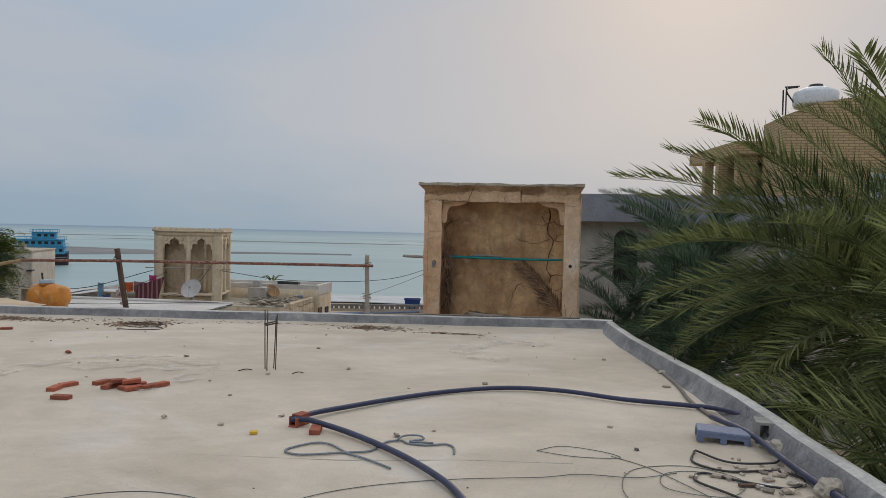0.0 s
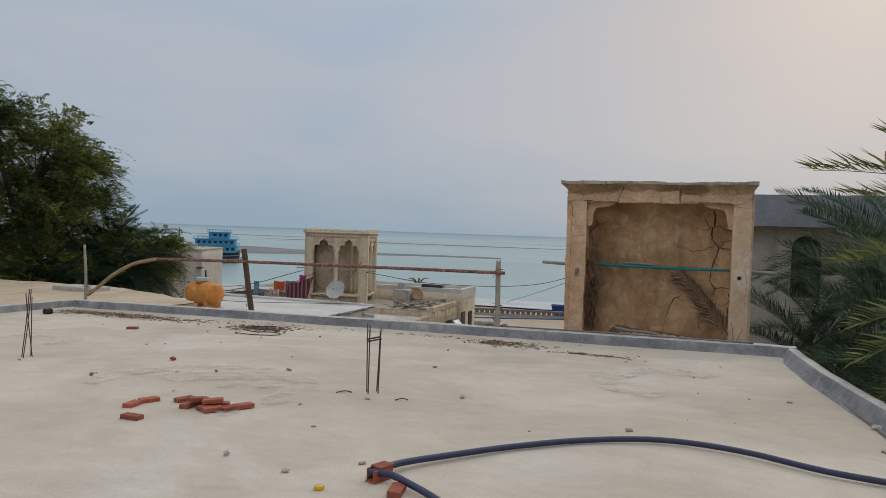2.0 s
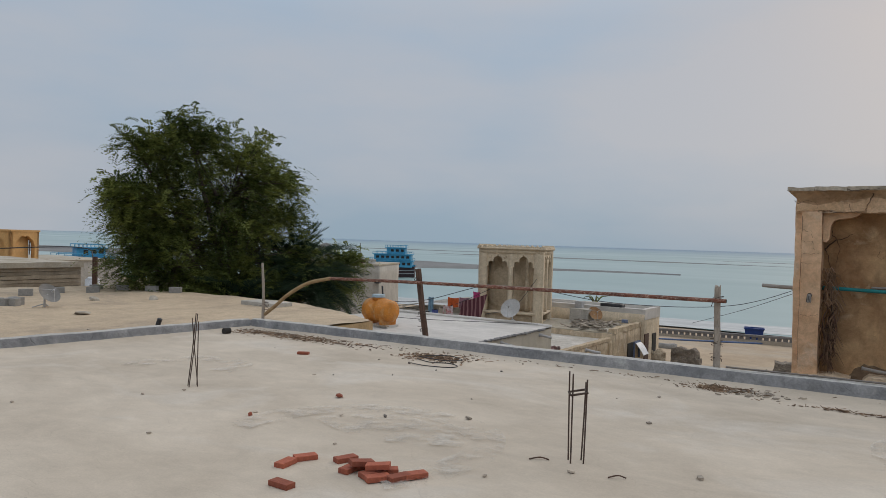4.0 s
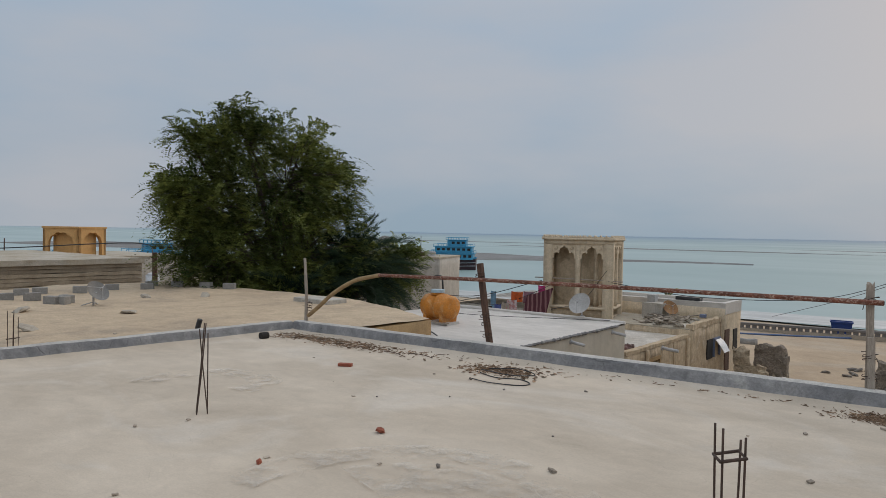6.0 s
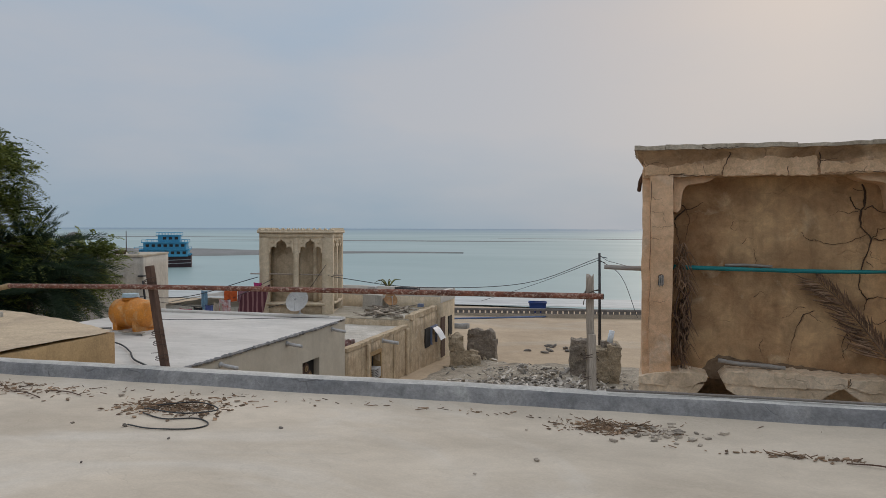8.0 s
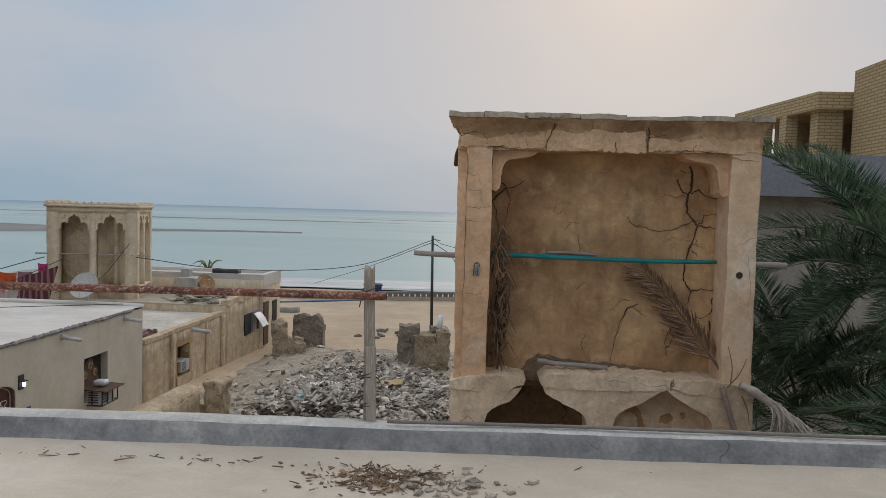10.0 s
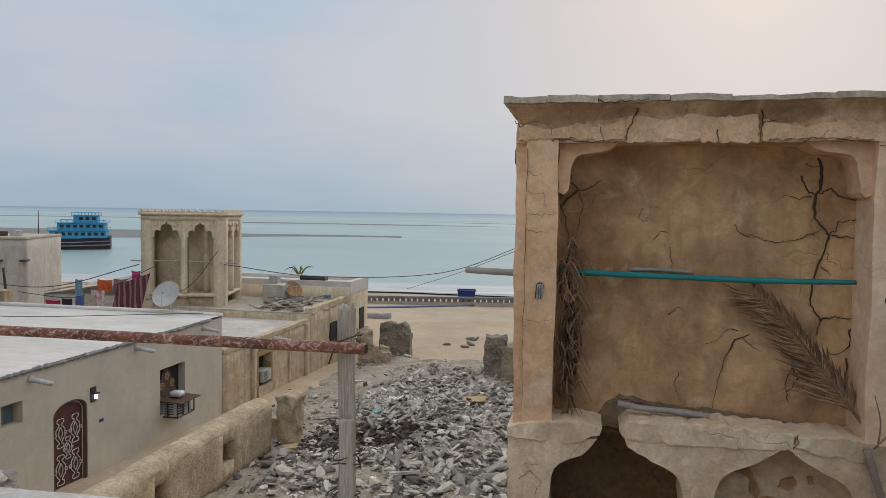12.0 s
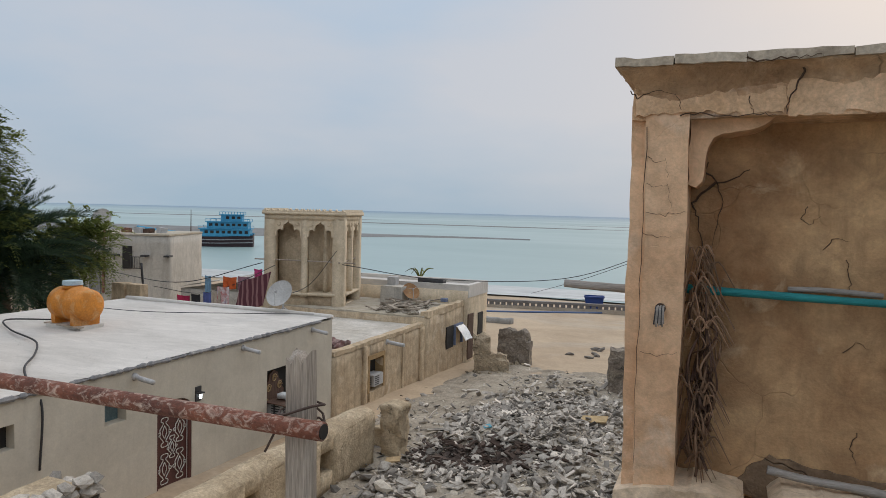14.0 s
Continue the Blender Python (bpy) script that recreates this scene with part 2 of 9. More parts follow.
M_WOODB = mat("brown_wood", (0.115, 0.06, 0.038), (0.07, 0.04, 0.028), 0.85, 3, 25, 0.5, 0.006, stretch=(6, 6, 0.6), grain=0.3)
M_DRIFT = mat("pale_stick", (0.36, 0.33, 0.30), (0.26, 0.235, 0.21), 0.9, 3, 25, 0.5, 0.006, stretch=(0.6, 6, 6), grain=0.25)
M_BRICK = mat("red_brick", (0.36, 0.10, 0.052), (0.27, 0.075, 0.045), 0.9, 9, 60, 0.4, 0.004, vary=0.25)
M_HOSE = mat("blue_hose", (0.028, 0.034, 0.085), (0.022, 0.026, 0.06), 0.45, 8, 60, 0.1, 0.002, grain=0.1)
M_HOSEG = mat("grey_hose", (0.22, 0.19, 0.165), (0.17, 0.15, 0.13), 0.8, 8, 60, 0.1, 0.002)
M_ROPE = mat("rope", (0.24, 0.27, 0.30), (0.17, 0.19, 0.21), 0.9, 30, 120, 0.5, 0.003)
M_ROPEG = mat("green_cord", (0.17, 0.19, 0.17), (0.11, 0.125, 0.11), 0.85, 30, 120, 0.3, 0.002)
M_CABLE = mat("black_cable", (0.035, 0.034, 0.036), (0.025, 0.025, 0.027), 0.6, 8, 60, 0.1, 0.002)
M_BLUEPL = mat("blue_plastic", (0.115, 0.155, 0.26), (0.16, 0.19, 0.27), 0.6, 5, 40, 0.3, 0.004, stain=(0.27, 0.26, 0.26), stain_scale=4, stain_lo=0.6)
M_BLUE = mat("blue_bin", (0.012, 0.045, 0.20), (0.012, 0.035, 0.15), 0.5, 1, 20, 0.1)
M_CONC = mat("grey_concrete", (0.31, 0.295, 0.27), (0.22, 0.21, 0.195), 0.95, 3, 40, 0.6, 0.01, vary=0.15)
M_TEAL = mat("teal_rope", (0.016, 0.27, 0.27), (0.010, 0.17, 0.18), 0.7, 8, 70, 0.6, 0.006, stretch=(0.4, 4, 4))
M_YELLOW = mat("yellow_scrap", (0.70, 0.42, 0.03), (0.6, 0.35, 0.02), 0.6, 5, 40, 0.1)
M_ORANGE = mat("orange_tank", (0.62, 0.225, 0.022), (0.46, 0.16, 0.02), 0.6, 1.6, 20, 0.2, 0.01, stain=(0.60, 0.40, 0.19), stain_scale=2.6, stain_lo=0.53)
M_WHITE = mat("white_plastic", (0.70, 0.72, 0.74), (0.60, 0.62, 0.64), 0.5, 2, 30, 0.1)
M_PALEBLUE = mat("pale_blue_cap", (0.40, 0.50, 0.54), (0.32, 0.41, 0.45), 0.6, 3, 30, 0.2)
M_PVC = mat("grey_pvc", (0.46, 0.45, 0.44), (0.35, 0.345, 0.34), 0.6, 5, 40, 0.1)
M_DISH = mat("dish_metal", (0.45, 0.44, 0.42), (0.37, 0.355, 0.335), 0.6, 2, 30, 0.1, stain=(0.28, 0.22, 0.16), stain_scale=2.0, stain_lo=0.6)
M_DISHR = mat("rusty_dish", (0.36, 0.20, 0.085), (0.25, 0.13, 0.06), 0.8, 3, 30, 0.2)
# Near-black solid panels stand in for the unlit inside of openings
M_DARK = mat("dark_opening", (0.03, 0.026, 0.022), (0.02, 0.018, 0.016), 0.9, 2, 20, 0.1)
M_DOOR = mat("maroon_door", (0.10, 0.032, 0.026), (0.07, 0.025, 0.021), 0.5, 3, 40, 0.2, 0.004)
M_SCROLL = mat("white_scrollwork", (0.62, 0.58, 0.53), (0.50, 0.47, 0.43), 0.6, 6, 40, 0.1)
M_DRYFROND = mat("dry_frond", (0.29, 0.18, 0.11), (0.17, 0.10, 0.06), 0.9, 3, 30, 0.3, island=0.4)
M_GREYFROND = mat("grey_dry_frond", (0.47, 0.41, 0.35), (0.30, 0.245, 0.20), 0.9, 3, 30, 0.3, island=0.25)


# ---- mesh helpers ----
WORLD_ROOTS = {}


def thing(name, label, category, base=(0, 0, 0), group="", world_built=True):
    """An Empty at its base. Parts are built in world metres when world_built, else round the base."""
    ob = new(name)
    ob.empty_display_size = 0.2
    ob.matrix_basis = Matrix.Translation(base)
    if world_built:
        WORLD_ROOTS[ob] = Matrix.Translation(base).inverted()
    return tagged(ob, label, category, group)


def mesh_of(name, bm, material, smooth=False):
    me = bpy.data.meshes.new(name)
    bm.normal_update()
    bm.to_mesh(me)
    bm.free()
    if material:
        me.materials.append(material)
    if smooth:
        me.polygons.foreach_set("use_smooth", [True] * len(me.polygons))
    return me


def part(name, bm, material, parent, label="", smooth=False):
    ob = new(name, mesh_of(name, bm, material, smooth))
    ob.parent = parent
    if parent in WORLD_ROOTS:
        ob.matrix_parent_inverse = WORLD_ROOTS[parent]
    return tagged(ob, label)


def solo(name, bm, material, label, category, group="", kind="", smooth=False):
    return tagged(new(name, mesh_of(name, bm, material, smooth)), label, category, group, kind)


def share(name, me, parent, m):
    """One more piece on a shared mesh."""
    ob = new(name, me)
    ob.parent = parent
    if parent in WORLD_ROOTS:
        ob.matrix_parent_inverse = WORLD_ROOTS[parent]
    ob.matrix_basis = m
    return ob


def box(bm, x0, y0, z0, x1, y1, z1, m=None, bevel=0.0):
    r = bmesh.ops.create_cube(bm, size=1.0, matrix=Matrix.Translation(((x0 + x1) / 2, (y0 + y1) / 2, (z0 + z1) / 2)) @ Matrix.Diagonal((x1 - x0, y1 - y0, z1 - z0, 1)))
    vs = r["verts"]
    if bevel:
        es = list({e for v in vs for e in v.link_edges})
        rr = bmesh.ops.bevel(bm, geom=es, offset=bevel, segments=2, affect="EDGES", profile=0.6)
        vs = list({v for f in rr["faces"] for v in f.verts} | {v for v in vs if v.is_valid})
    if m is not None:
        bmesh.ops.transform(bm, matrix=m, verts=vs)
    return vs


def rough_box(bm, x0, y0, z0, x1, y1, z1, step=0.2, amp=0.03, seed=0.0, m=None, freq=2.0):
    """A box cut into cells whose corners wander, as worn masonry does."""
    size = Vector((x1 - x0, y1 - y0, z1 - z0))
    n = [max(1, int(round(s / step))) for s in size]
    grid = {}

    def vert(i, j, k):
        key = (i, j, k)
        if key not in grid:
            p = Vector((x0 + size.x * i / n[0], y0 + size.y * j / n[1], z0 + size.z * k / n[2]))
            w = noise.noise_vector(p * freq + Vector((seed, seed, seed))) * amp + noise.noise_vector(p * freq * 4) * amp * 0.35
            q = p + w
            grid[key] = bm.verts.new(m @ q if m is not None else q)
        return grid[key]

    for a, b, c in ((0, 1, 2), (1, 2, 0), (2, 0, 1)):
        for side in (0, n[c]):
            for i in range(n[a]):
                for j in range(n[b]):
                    idx = []
                    for di, dj in ((0, 0), (1, 0), (1, 1), (0, 1)):
                        t = [0, 0, 0]
                        t[a], t[b], t[c] = i + di, j + dj, side
                        idx.append(vert(*t))
                    bm.faces.new(idx if side else idx[::-1])


def cyl(bm, p0, p1, r0, r1=None, seg=10, caps=True):
    r1 = r0 if r1 is None else r1
    p0, p1 = Vector(p0), Vector(p1)
    d = (p1 - p0).normalized()
    q = d.to_track_quat("Z", "Y").to_matrix()
    rings = []
    for p, r in ((p0, r0), (p1, r1)):
        rings.append([bm.verts.new(p + q @ Vector((r * math.cos(2 * math.pi * k / seg), r * math.sin(2 * math.pi * k / seg), 0))) for k in range(seg)])
    for k in range(seg):
        bm.faces.new((rings[0][k], rings[0][(k + 1) % seg], rings[1][(k + 1) % seg], rings[1][k]))
    if caps:
        bm.faces.new(rings[0][::-1])
        bm.faces.new(rings[1])


def smooth_line(pts, sub=6):
    """Catmull-Rom through pts."""
    p = [Vector(q) for q in pts]
    if len(p) < 3:
        return p
    p = [2 * p[0] - p[1]] + p + [2 * p[-1] - p[-2]]
    out = []
    for i in range(1, len(p) - 2):
        for s in range(sub):
            t = s / sub
            out.append(0.5 * (2 * p[i] + (p[i + 1] - p[i - 1]) * t + (2 * p[i - 1] - 5 * p[i] + 4 * p[i + 1] - p[i + 2]) * t * t + (3 * p[i] - p[i - 1] - 3 * p[i + 1] + p[i + 2]) * t ** 3))
    out.append(p[-2])
    return out


def tube(bm, pts, r, seg=8, sub=6, taper=None, wob=0.0):
    line = smooth_line(pts, sub) if sub else [Vector(q) for q in pts]
    rings = []
    last = None
    for i, p in enumerate(line):
        d = (line[min(i + 1, len(line) - 1)] - line[max(i - 1, 0)]).normalized()
        up = Vector((0, 0, 1)) if abs(d.z) < 0.95 else Vector((1, 0, 0))
        if last is not None:
            up = last
        a = d.cross(up).normalized()
        b = a.cross(d).normalized()
        last = b
        rr = r if taper is None else r + (taper - r) * i / (len(line) - 1)
        if wob:
            rr *= 1 + wob * noise.noise(p * 9)
        rings.append([bm.verts.new(p + a * rr * math.cos(2 * math.pi * k / seg) + b * rr * math.sin(2 * math.pi * k / seg)) for k in range(seg)])
    for u, v in zip(rings, rings[1:]):
        for k in range(seg):
            bm.faces.new((u[k], u[(k + 1) % seg], v[(k + 1) % seg], v[k]))
    bm.faces.new(rings[0][::-1])
    bm.faces.new(rings[-1])


def prism(bm, pts, y0, y1, m=None):
    """An outline in x and z, given a depth from y0 to y1."""
    a = [bm.verts.new(Vector((x, y0, z)) if m is None else m @ Vector((x, y0, z))) for x, z in pts]
    b = [bm.verts.new(Vector((x, y1, z)) if m is None else m @ Vector((x, y1, z))) for x, z in pts]
    n = len(pts)
    f1, f2 = bm.faces.new(a), bm.faces.new(b[::-1])
    f1.normal_update(), f2.normal_update()
    for i in range(n):
        bm.faces.new((a[i], b[i], b[(i + 1) % n], a[(i + 1) % n]))
    bmesh.ops.triangulate(bm, faces=[f1, f2])
    bmesh.ops.recalc_face_normals(bm, faces=bm.faces[:])


def stone(bm, centre, size, seed, m=None):
    """An angular lump."""
    rnd = random.Random(seed)
    r = bmesh.ops.create_icosphere(bm, subdivisions=1, radius=0.5)
    q = Euler((rnd.uniform(-0.5, 0.5), rnd.uniform(-0.5, 0.5), rnd.uniform(0, 6.28))).to_matrix()
    for v in r["verts"]:
        k = 1 + rnd.uniform(-0.22, 0.22)
        v.co = Vector(centre) + q @ Vector((v.co.x * size[0] * k, v.co.y * size[1] * k, max(-0.42, min(0.42, v.co.z)) * size[2] * k))


def lump(bm, centre, size, seed):
    """A crumbly rounded lump."""
    r = bmesh.ops.create_icosphere(bm, subdivisions=3, radius=0.5)
    for v in r["verts"]:
        p = v.co.copy()
        k = 1 + 0.28 * noise.noise(p * 3.1 + Vector((seed, 0, 0))) + 0.22 * noise.noise(p * 9.0 + Vector((0, seed, 0)))
        v.co = Vector(centre) + Vector((p.x * size[0] * k, p.y * size[1] * k, max(-0.42, p.z) * size[2] * k))


def roof_z(x, y):
    return 0.0135 * (x + 3.7) - 0.0102 * (y - 11.5)


def ground_z(x, y):
    z = -4.1 - 0.039 * max(0.0, min(y, 62.0) - 20.0)
    if y > 62:
        z -= 0.05 * (y - 62) ** 0.9
    return max(z, -9.0) if y < 400 else -9.0


STREET_EYE = Vector((-2.74, 10.3, 1.5))


def standing():
    """The names of all that stands in the place so far."""
    return {ob.name for ob in scene.objects}


def settle(before, k, lift=0.0):
    """Bring what was built since then to its true size and distance: k times both, as looked at from the roof's edge."""
    m = Matrix.Translation(STREET_EYE + Vector((0, 0, lift))) @ Matrix.Scale(k, 4) @ Matrix.Translation(-STREET_EYE)
    for ob in scene.objects:
        if ob.name not in before and ob.parent is None:
            ob.matrix_basis = m @ ob.matrix_basis


# ---- ground, shore and sea ----
def build_ground():
    xs = [-3000, -900, -300, -120, -80, -60] + [-50 + 2.0 * i for i in range(36)] + [25, 40, 80, 200, 600, 3000]
    ys = [-3000, -600, -150, -60, -20, 0] + [10 + 1.5 * i for i in range(50)] + [90, 100, 120, 200, 400, 1200, 3900]
    bm = bmesh.new()
    g = []
    for y in ys:
        row = []
        for x in xs:
            z = ground_z(x, y)
            if -50 < x < 22 and 10 < y < 84:
                z += 0.05 * noise.noise(Vector((x * 0.35, y * 0.35, 0)))
            row.append(bm.verts.new((x, y, z)))
        g.append(row)
    for a, b in zip(g, g[1:]):
        for i in range(len(xs) - 1):
            bm.faces.new((a[i], a[i + 1], b[i + 1], b[i]))
    solo("ground", bm, M_SAND, "sandy bare ground sloping down to the shore", "ground", kind="structure", smooth=True)


build_ground()
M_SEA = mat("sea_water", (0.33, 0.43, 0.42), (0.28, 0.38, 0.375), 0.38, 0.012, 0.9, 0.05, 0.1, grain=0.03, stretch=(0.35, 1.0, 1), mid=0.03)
def tint_far_sea():
    """A dark blue band below the horizon, mixed into the base colour by distance."""
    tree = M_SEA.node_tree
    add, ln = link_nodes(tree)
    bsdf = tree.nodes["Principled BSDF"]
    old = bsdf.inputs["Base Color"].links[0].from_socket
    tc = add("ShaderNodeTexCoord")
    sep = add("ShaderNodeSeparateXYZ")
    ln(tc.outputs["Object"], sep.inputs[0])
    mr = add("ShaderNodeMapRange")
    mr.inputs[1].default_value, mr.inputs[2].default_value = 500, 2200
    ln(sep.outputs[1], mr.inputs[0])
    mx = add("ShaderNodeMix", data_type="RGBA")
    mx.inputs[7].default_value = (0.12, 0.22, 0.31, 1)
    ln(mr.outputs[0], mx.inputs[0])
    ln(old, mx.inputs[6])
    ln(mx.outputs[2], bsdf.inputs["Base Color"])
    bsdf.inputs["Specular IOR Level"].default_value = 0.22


tint_far_sea()
M_BAR_SAND = mat("wet_sandbar", (0.235, 0.235, 0.23), (0.185, 0.185, 0.18), 0.94, 0.03, 0.6, 0.1)
M_BAR_SAND.node_tree.nodes["Principled BSDF"].inputs["Specular IOR Level"].default_value = 0.1
M_SURF = mat("surf", (0.50, 0.51, 0.50), (0.40, 0.415, 0.405), 0.6, 0.12, 1.6, 0.2, 0.05, stretch=(0.25, 1, 1), grain=0.2)
SEA_Z = -6.0
bm = bmesh.new()
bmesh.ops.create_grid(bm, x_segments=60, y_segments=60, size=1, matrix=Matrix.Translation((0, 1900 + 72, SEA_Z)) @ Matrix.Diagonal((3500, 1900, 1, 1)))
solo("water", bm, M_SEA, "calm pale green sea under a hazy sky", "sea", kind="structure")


def sandbar(cx, cy, lx, ly, turn, seed, h=0.25, mat_=None, label="low grey sandbar lying bare in the shallow sea"):
    bm = bmesh.new()
    n = 40
    rings = []
    for r, z in ((1.0, 0.02), (0.7, h * 0.7), (0.3, h)):
        rings.append([bm.verts.new((cx + math.cos(turn) * lx * r * math.cos(a) * (1 + 0.25 * noise.noise(Vector((a * 2, seed, 0)))) - math.sin(turn) * ly * r * math.sin(a) * (1 + 0.5 * noise.noise(Vector((a * 3, seed, 4)))),
                                    cy + math.sin(turn) * lx * r * math.cos(a) + math.cos(turn) * ly * r * math.sin(a) * (1 + 0.5 * noise.noise(Vector((a * 3, seed, 4)))), SEA_Z + z)) for a in [2 * math.pi * k / n for k in range(n)]])
    for u, v in zip(rings, rings[1:]):
        for k in range(n):
            bm.faces.new((u[k], u[(k + 1) % n], v[(k + 1) % n], v[k]))
    bm.faces.new(rings[-1])
    solo("sandbar", bm, mat_ or M_BAR_SAND, label, "sandbar", kind="structure", smooth=True)


def sand_spit(spine, h=0.35):
    """A long low tongue of wet sand; spine points give x, y and half its width."""
    line = smooth_line(spine, 8)
    bm = bmesh.new()
    rows = []
    for p in line:
        row = []
        for u, v in ((-1, 0.02), (-0.8, 0.5), (-0.3, 1.0), (0.3, 1.0), (0.8, 0.5), (1, 0.02)):
            w = p.z * (1 + 0.22 * noise.noise(Vector((p.x * 0.06, u * 2, 3)))) * u
            row.append(bm.verts.new((p.x - 0.25 * w, p.y + w, SEA_Z + h * v)))
        rows.append(row)
    for a, b in zip(rows, rows[1:]):
        for k in range(5):
            bm.faces.new((a[k], b[k], b[k + 1], a[k + 1]))
    bmesh.ops.recalc_face_normals(bm, faces=bm.faces[:])
    solo("sandbar", bm, M_BAR_SAND, "long dark tongue of wet sand in the shallow sea", "sandbar", kind="structure", smooth=True)


sand_spit([(-330, 140, 30), (-220, 165, 33), (-155, 181, 33), (-128, 184, 27), (-106, 187, 16), (-88, 197, 7), (-70, 202, 3.2), (-55, 203, 0.5)])
sandbar(-150, 372, 100, 12, 0.12, 3)
sandbar(40, 480, 150, 10, -0.05, 4)
sandbar(-420, 430, 190, 14, 0.3, 6)
sandbar(-20, 76.0, 60, 4.2, 0.1, 8, 0.05, M_SURF, "thin pale surf washing over the shore")

# ---- the roof walked on ----
EAST_KERB = ((0.02, 11.66), (0.12, 10.0), (0.44, 7.4), (0.54, 6.0), (0.64, 4.0), (0.78, -7.0))


def east_kerb_x(y):
    for (xa, ya), (xb, yb) in zip(EAST_KERB, EAST_KERB[1:]):
        if yb <= y <= ya:
            return xa + (xb - xa) * (y - ya) / (yb - ya)
    return EAST_KERB[0][0] if y > EAST_KERB[0][1] else EAST_KERB[-1][0]


def build_roof():
    bm = bmesh.new()
    nx, ny = 84, 110
    x0, y0, y1 = -11.8, -7.0, 11.75
    g = []
    for j in range(ny + 1):
        row = []
        for i in range(nx + 1):
            y = y0 + (y1 - y0) * j / ny
            x = x0 + (east_kerb_x(y) + 0.06 - x0) * i / nx
            z = roof_z(x, y) + 0.012 * noise.noise(Vector((x * 0.8, y * 0.8, 3))) + 0.004 * noise.noise(Vector((x * 3, y * 3, 1)))
            # the cement is drawn up a little against the kerbs
            near = min(11.66 - y, x + 11.62 + 0.0054 * (11.66 - y))
            z += 0.05 * max(0.0, min(1.0, 1 - near / 0.32)) ** 1.5
            row.append(bm.verts.new((x, y, z)))
        g.append(row)
    for a, b in zip(g, g[1:]):
        for i in range(nx):
            bm.faces.new((a[i], a[i + 1], b[i + 1], b[i]))
    floor = solo("floor", bm, M_ROOF, "flat cement roof, pale beige, stained and patched", "roof", kind="structure", smooth=True)
    bm = bmesh.new()
    box(bm, -11.90, -7.3, -5.4, 0.14, 11.86, -0.3)
    solo("wall_base", bm, M_GREYWALL, "plain plastered walls of the house below the roof", "wall", kind="structure")

    def parapet(name, a, b, w, h, label, top=0.02, out=1):
        """A low kerb along a to b, h over the roof; w thick on the outer side."""
        a, b = Vector((*a, 0)), Vector((*b, 0))
        d = (b - a).normalized()
        side = Vector((-d.y, d.x, 0)) * out
        bm_, bt = bmesh.new(), bmesh.new()
        n = int((b - a).length / 0.15)
        prof = [(-0.10, -0.02), (-0.045, 0.02), (-0.012, 0.07), (0.0, h - 0.02), (0.02, h)]
        rows, tops = [], []
        for i in range(n + 1):
            p = a + (b - a) * i / n
            z = roof_z(p.x, p.y)
            k = noise.noise(Vector((p.x * 1.3, p.y * 1.3, 5))) * 0.012 + noise.noise(Vector((p.x * 5, p.y * 5, 9))) * 0.006
            rows.append([bm_.verts.new(p + side * (u + k) + Vector((0, 0, z + v + k * (0.7 if v > 0.05 else 0)))) for u, v in prof])
            tops.append([bt.verts.new(p + side * (u + k * 0.5) + Vector((0, 0, z + h + dz + k * 0.7))) for u, dz in ((0.02, 0.0), (0.05, 0.008), (w * 0.5, 0.012 + k), (w, 0.0), (w, -0.6))])
        for rs, bmx in ((rows, bm_), (tops, bt)):
            for u, v in zip(rs, rs[1:]):
                for k in range(len(u) - 1):
                    bmx.faces.new((u[k], v[k], v[k + 1], u[k + 1]))
        for bmx in (bm_, bt):
            bmesh.ops.recalc_face_normals(bmx, faces=bmx.faces[:])
        ob = solo(name, bm_, M_PARAPET, label, "parapet", kind="structure", smooth=True)
        part("coping", bt, M_PARATOP, ob, "", True)

    parapet("wall_north", (-11.62, 11.66), (0.14, 11.66), 0.20, 0.155, "low grey cement kerb along the edge of the roof")
    parapet("wall_west", (-11.72, -7.0), (-11.62, 11.66), 0.2, 0.15, "low grey cement kerb beside the sandy roof")
    for a, b in zip(EAST_KERB, EAST_KERB[1:]):
        parapet("wall_east", a, b, 0.125, 0.145, "low grey cement kerb beside the palms")
    return floor


build_roof()


def smear_mat():
    """Thin wiped cement, patchy enough to let the roof show through."""
    m = mat("cement_smear", (0.66, 0.62, 0.55), (0.60, 0.55, 0.48), 0.95, 2.0, 40, 0.1)
    tree = m.node_tree
    add, ln = link_nodes(tree)
    out = [n for n in tree.nodes if n.type == "OUTPUT_MATERIAL"][0]
    tc = add("ShaderNodeTexCoord")
    nz = add("ShaderNodeTexNoise")
    nz.inputs["Scale"].default_value = 3.5
    nz.inputs["Detail"].default_value = 7
    nz.inputs["Roughness"].default_value = 0.7
    ln(tc.outputs["Object"], nz.inputs["Vector"])
    mr = add("ShaderNodeMapRange")
    mr.inputs[1].default_value, mr.inputs[2].default_value = 0.45, 0.72
    mr.inputs[4].default_value = 0.75
    ln(nz.outputs[0], mr.inputs[0])
    tr = add("ShaderNodeBsdfTransparent")
    mx = add("ShaderNodeMixShader")
    ln(mr.outputs[0], mx.inputs[0])
    ln(tr.outputs[0], mx.inputs[1])
    ln(tree.nodes["Principled BSDF"].outputs[0], mx.inputs[2])
    ln(mx.outputs[0], out.inputs[0])
    return m


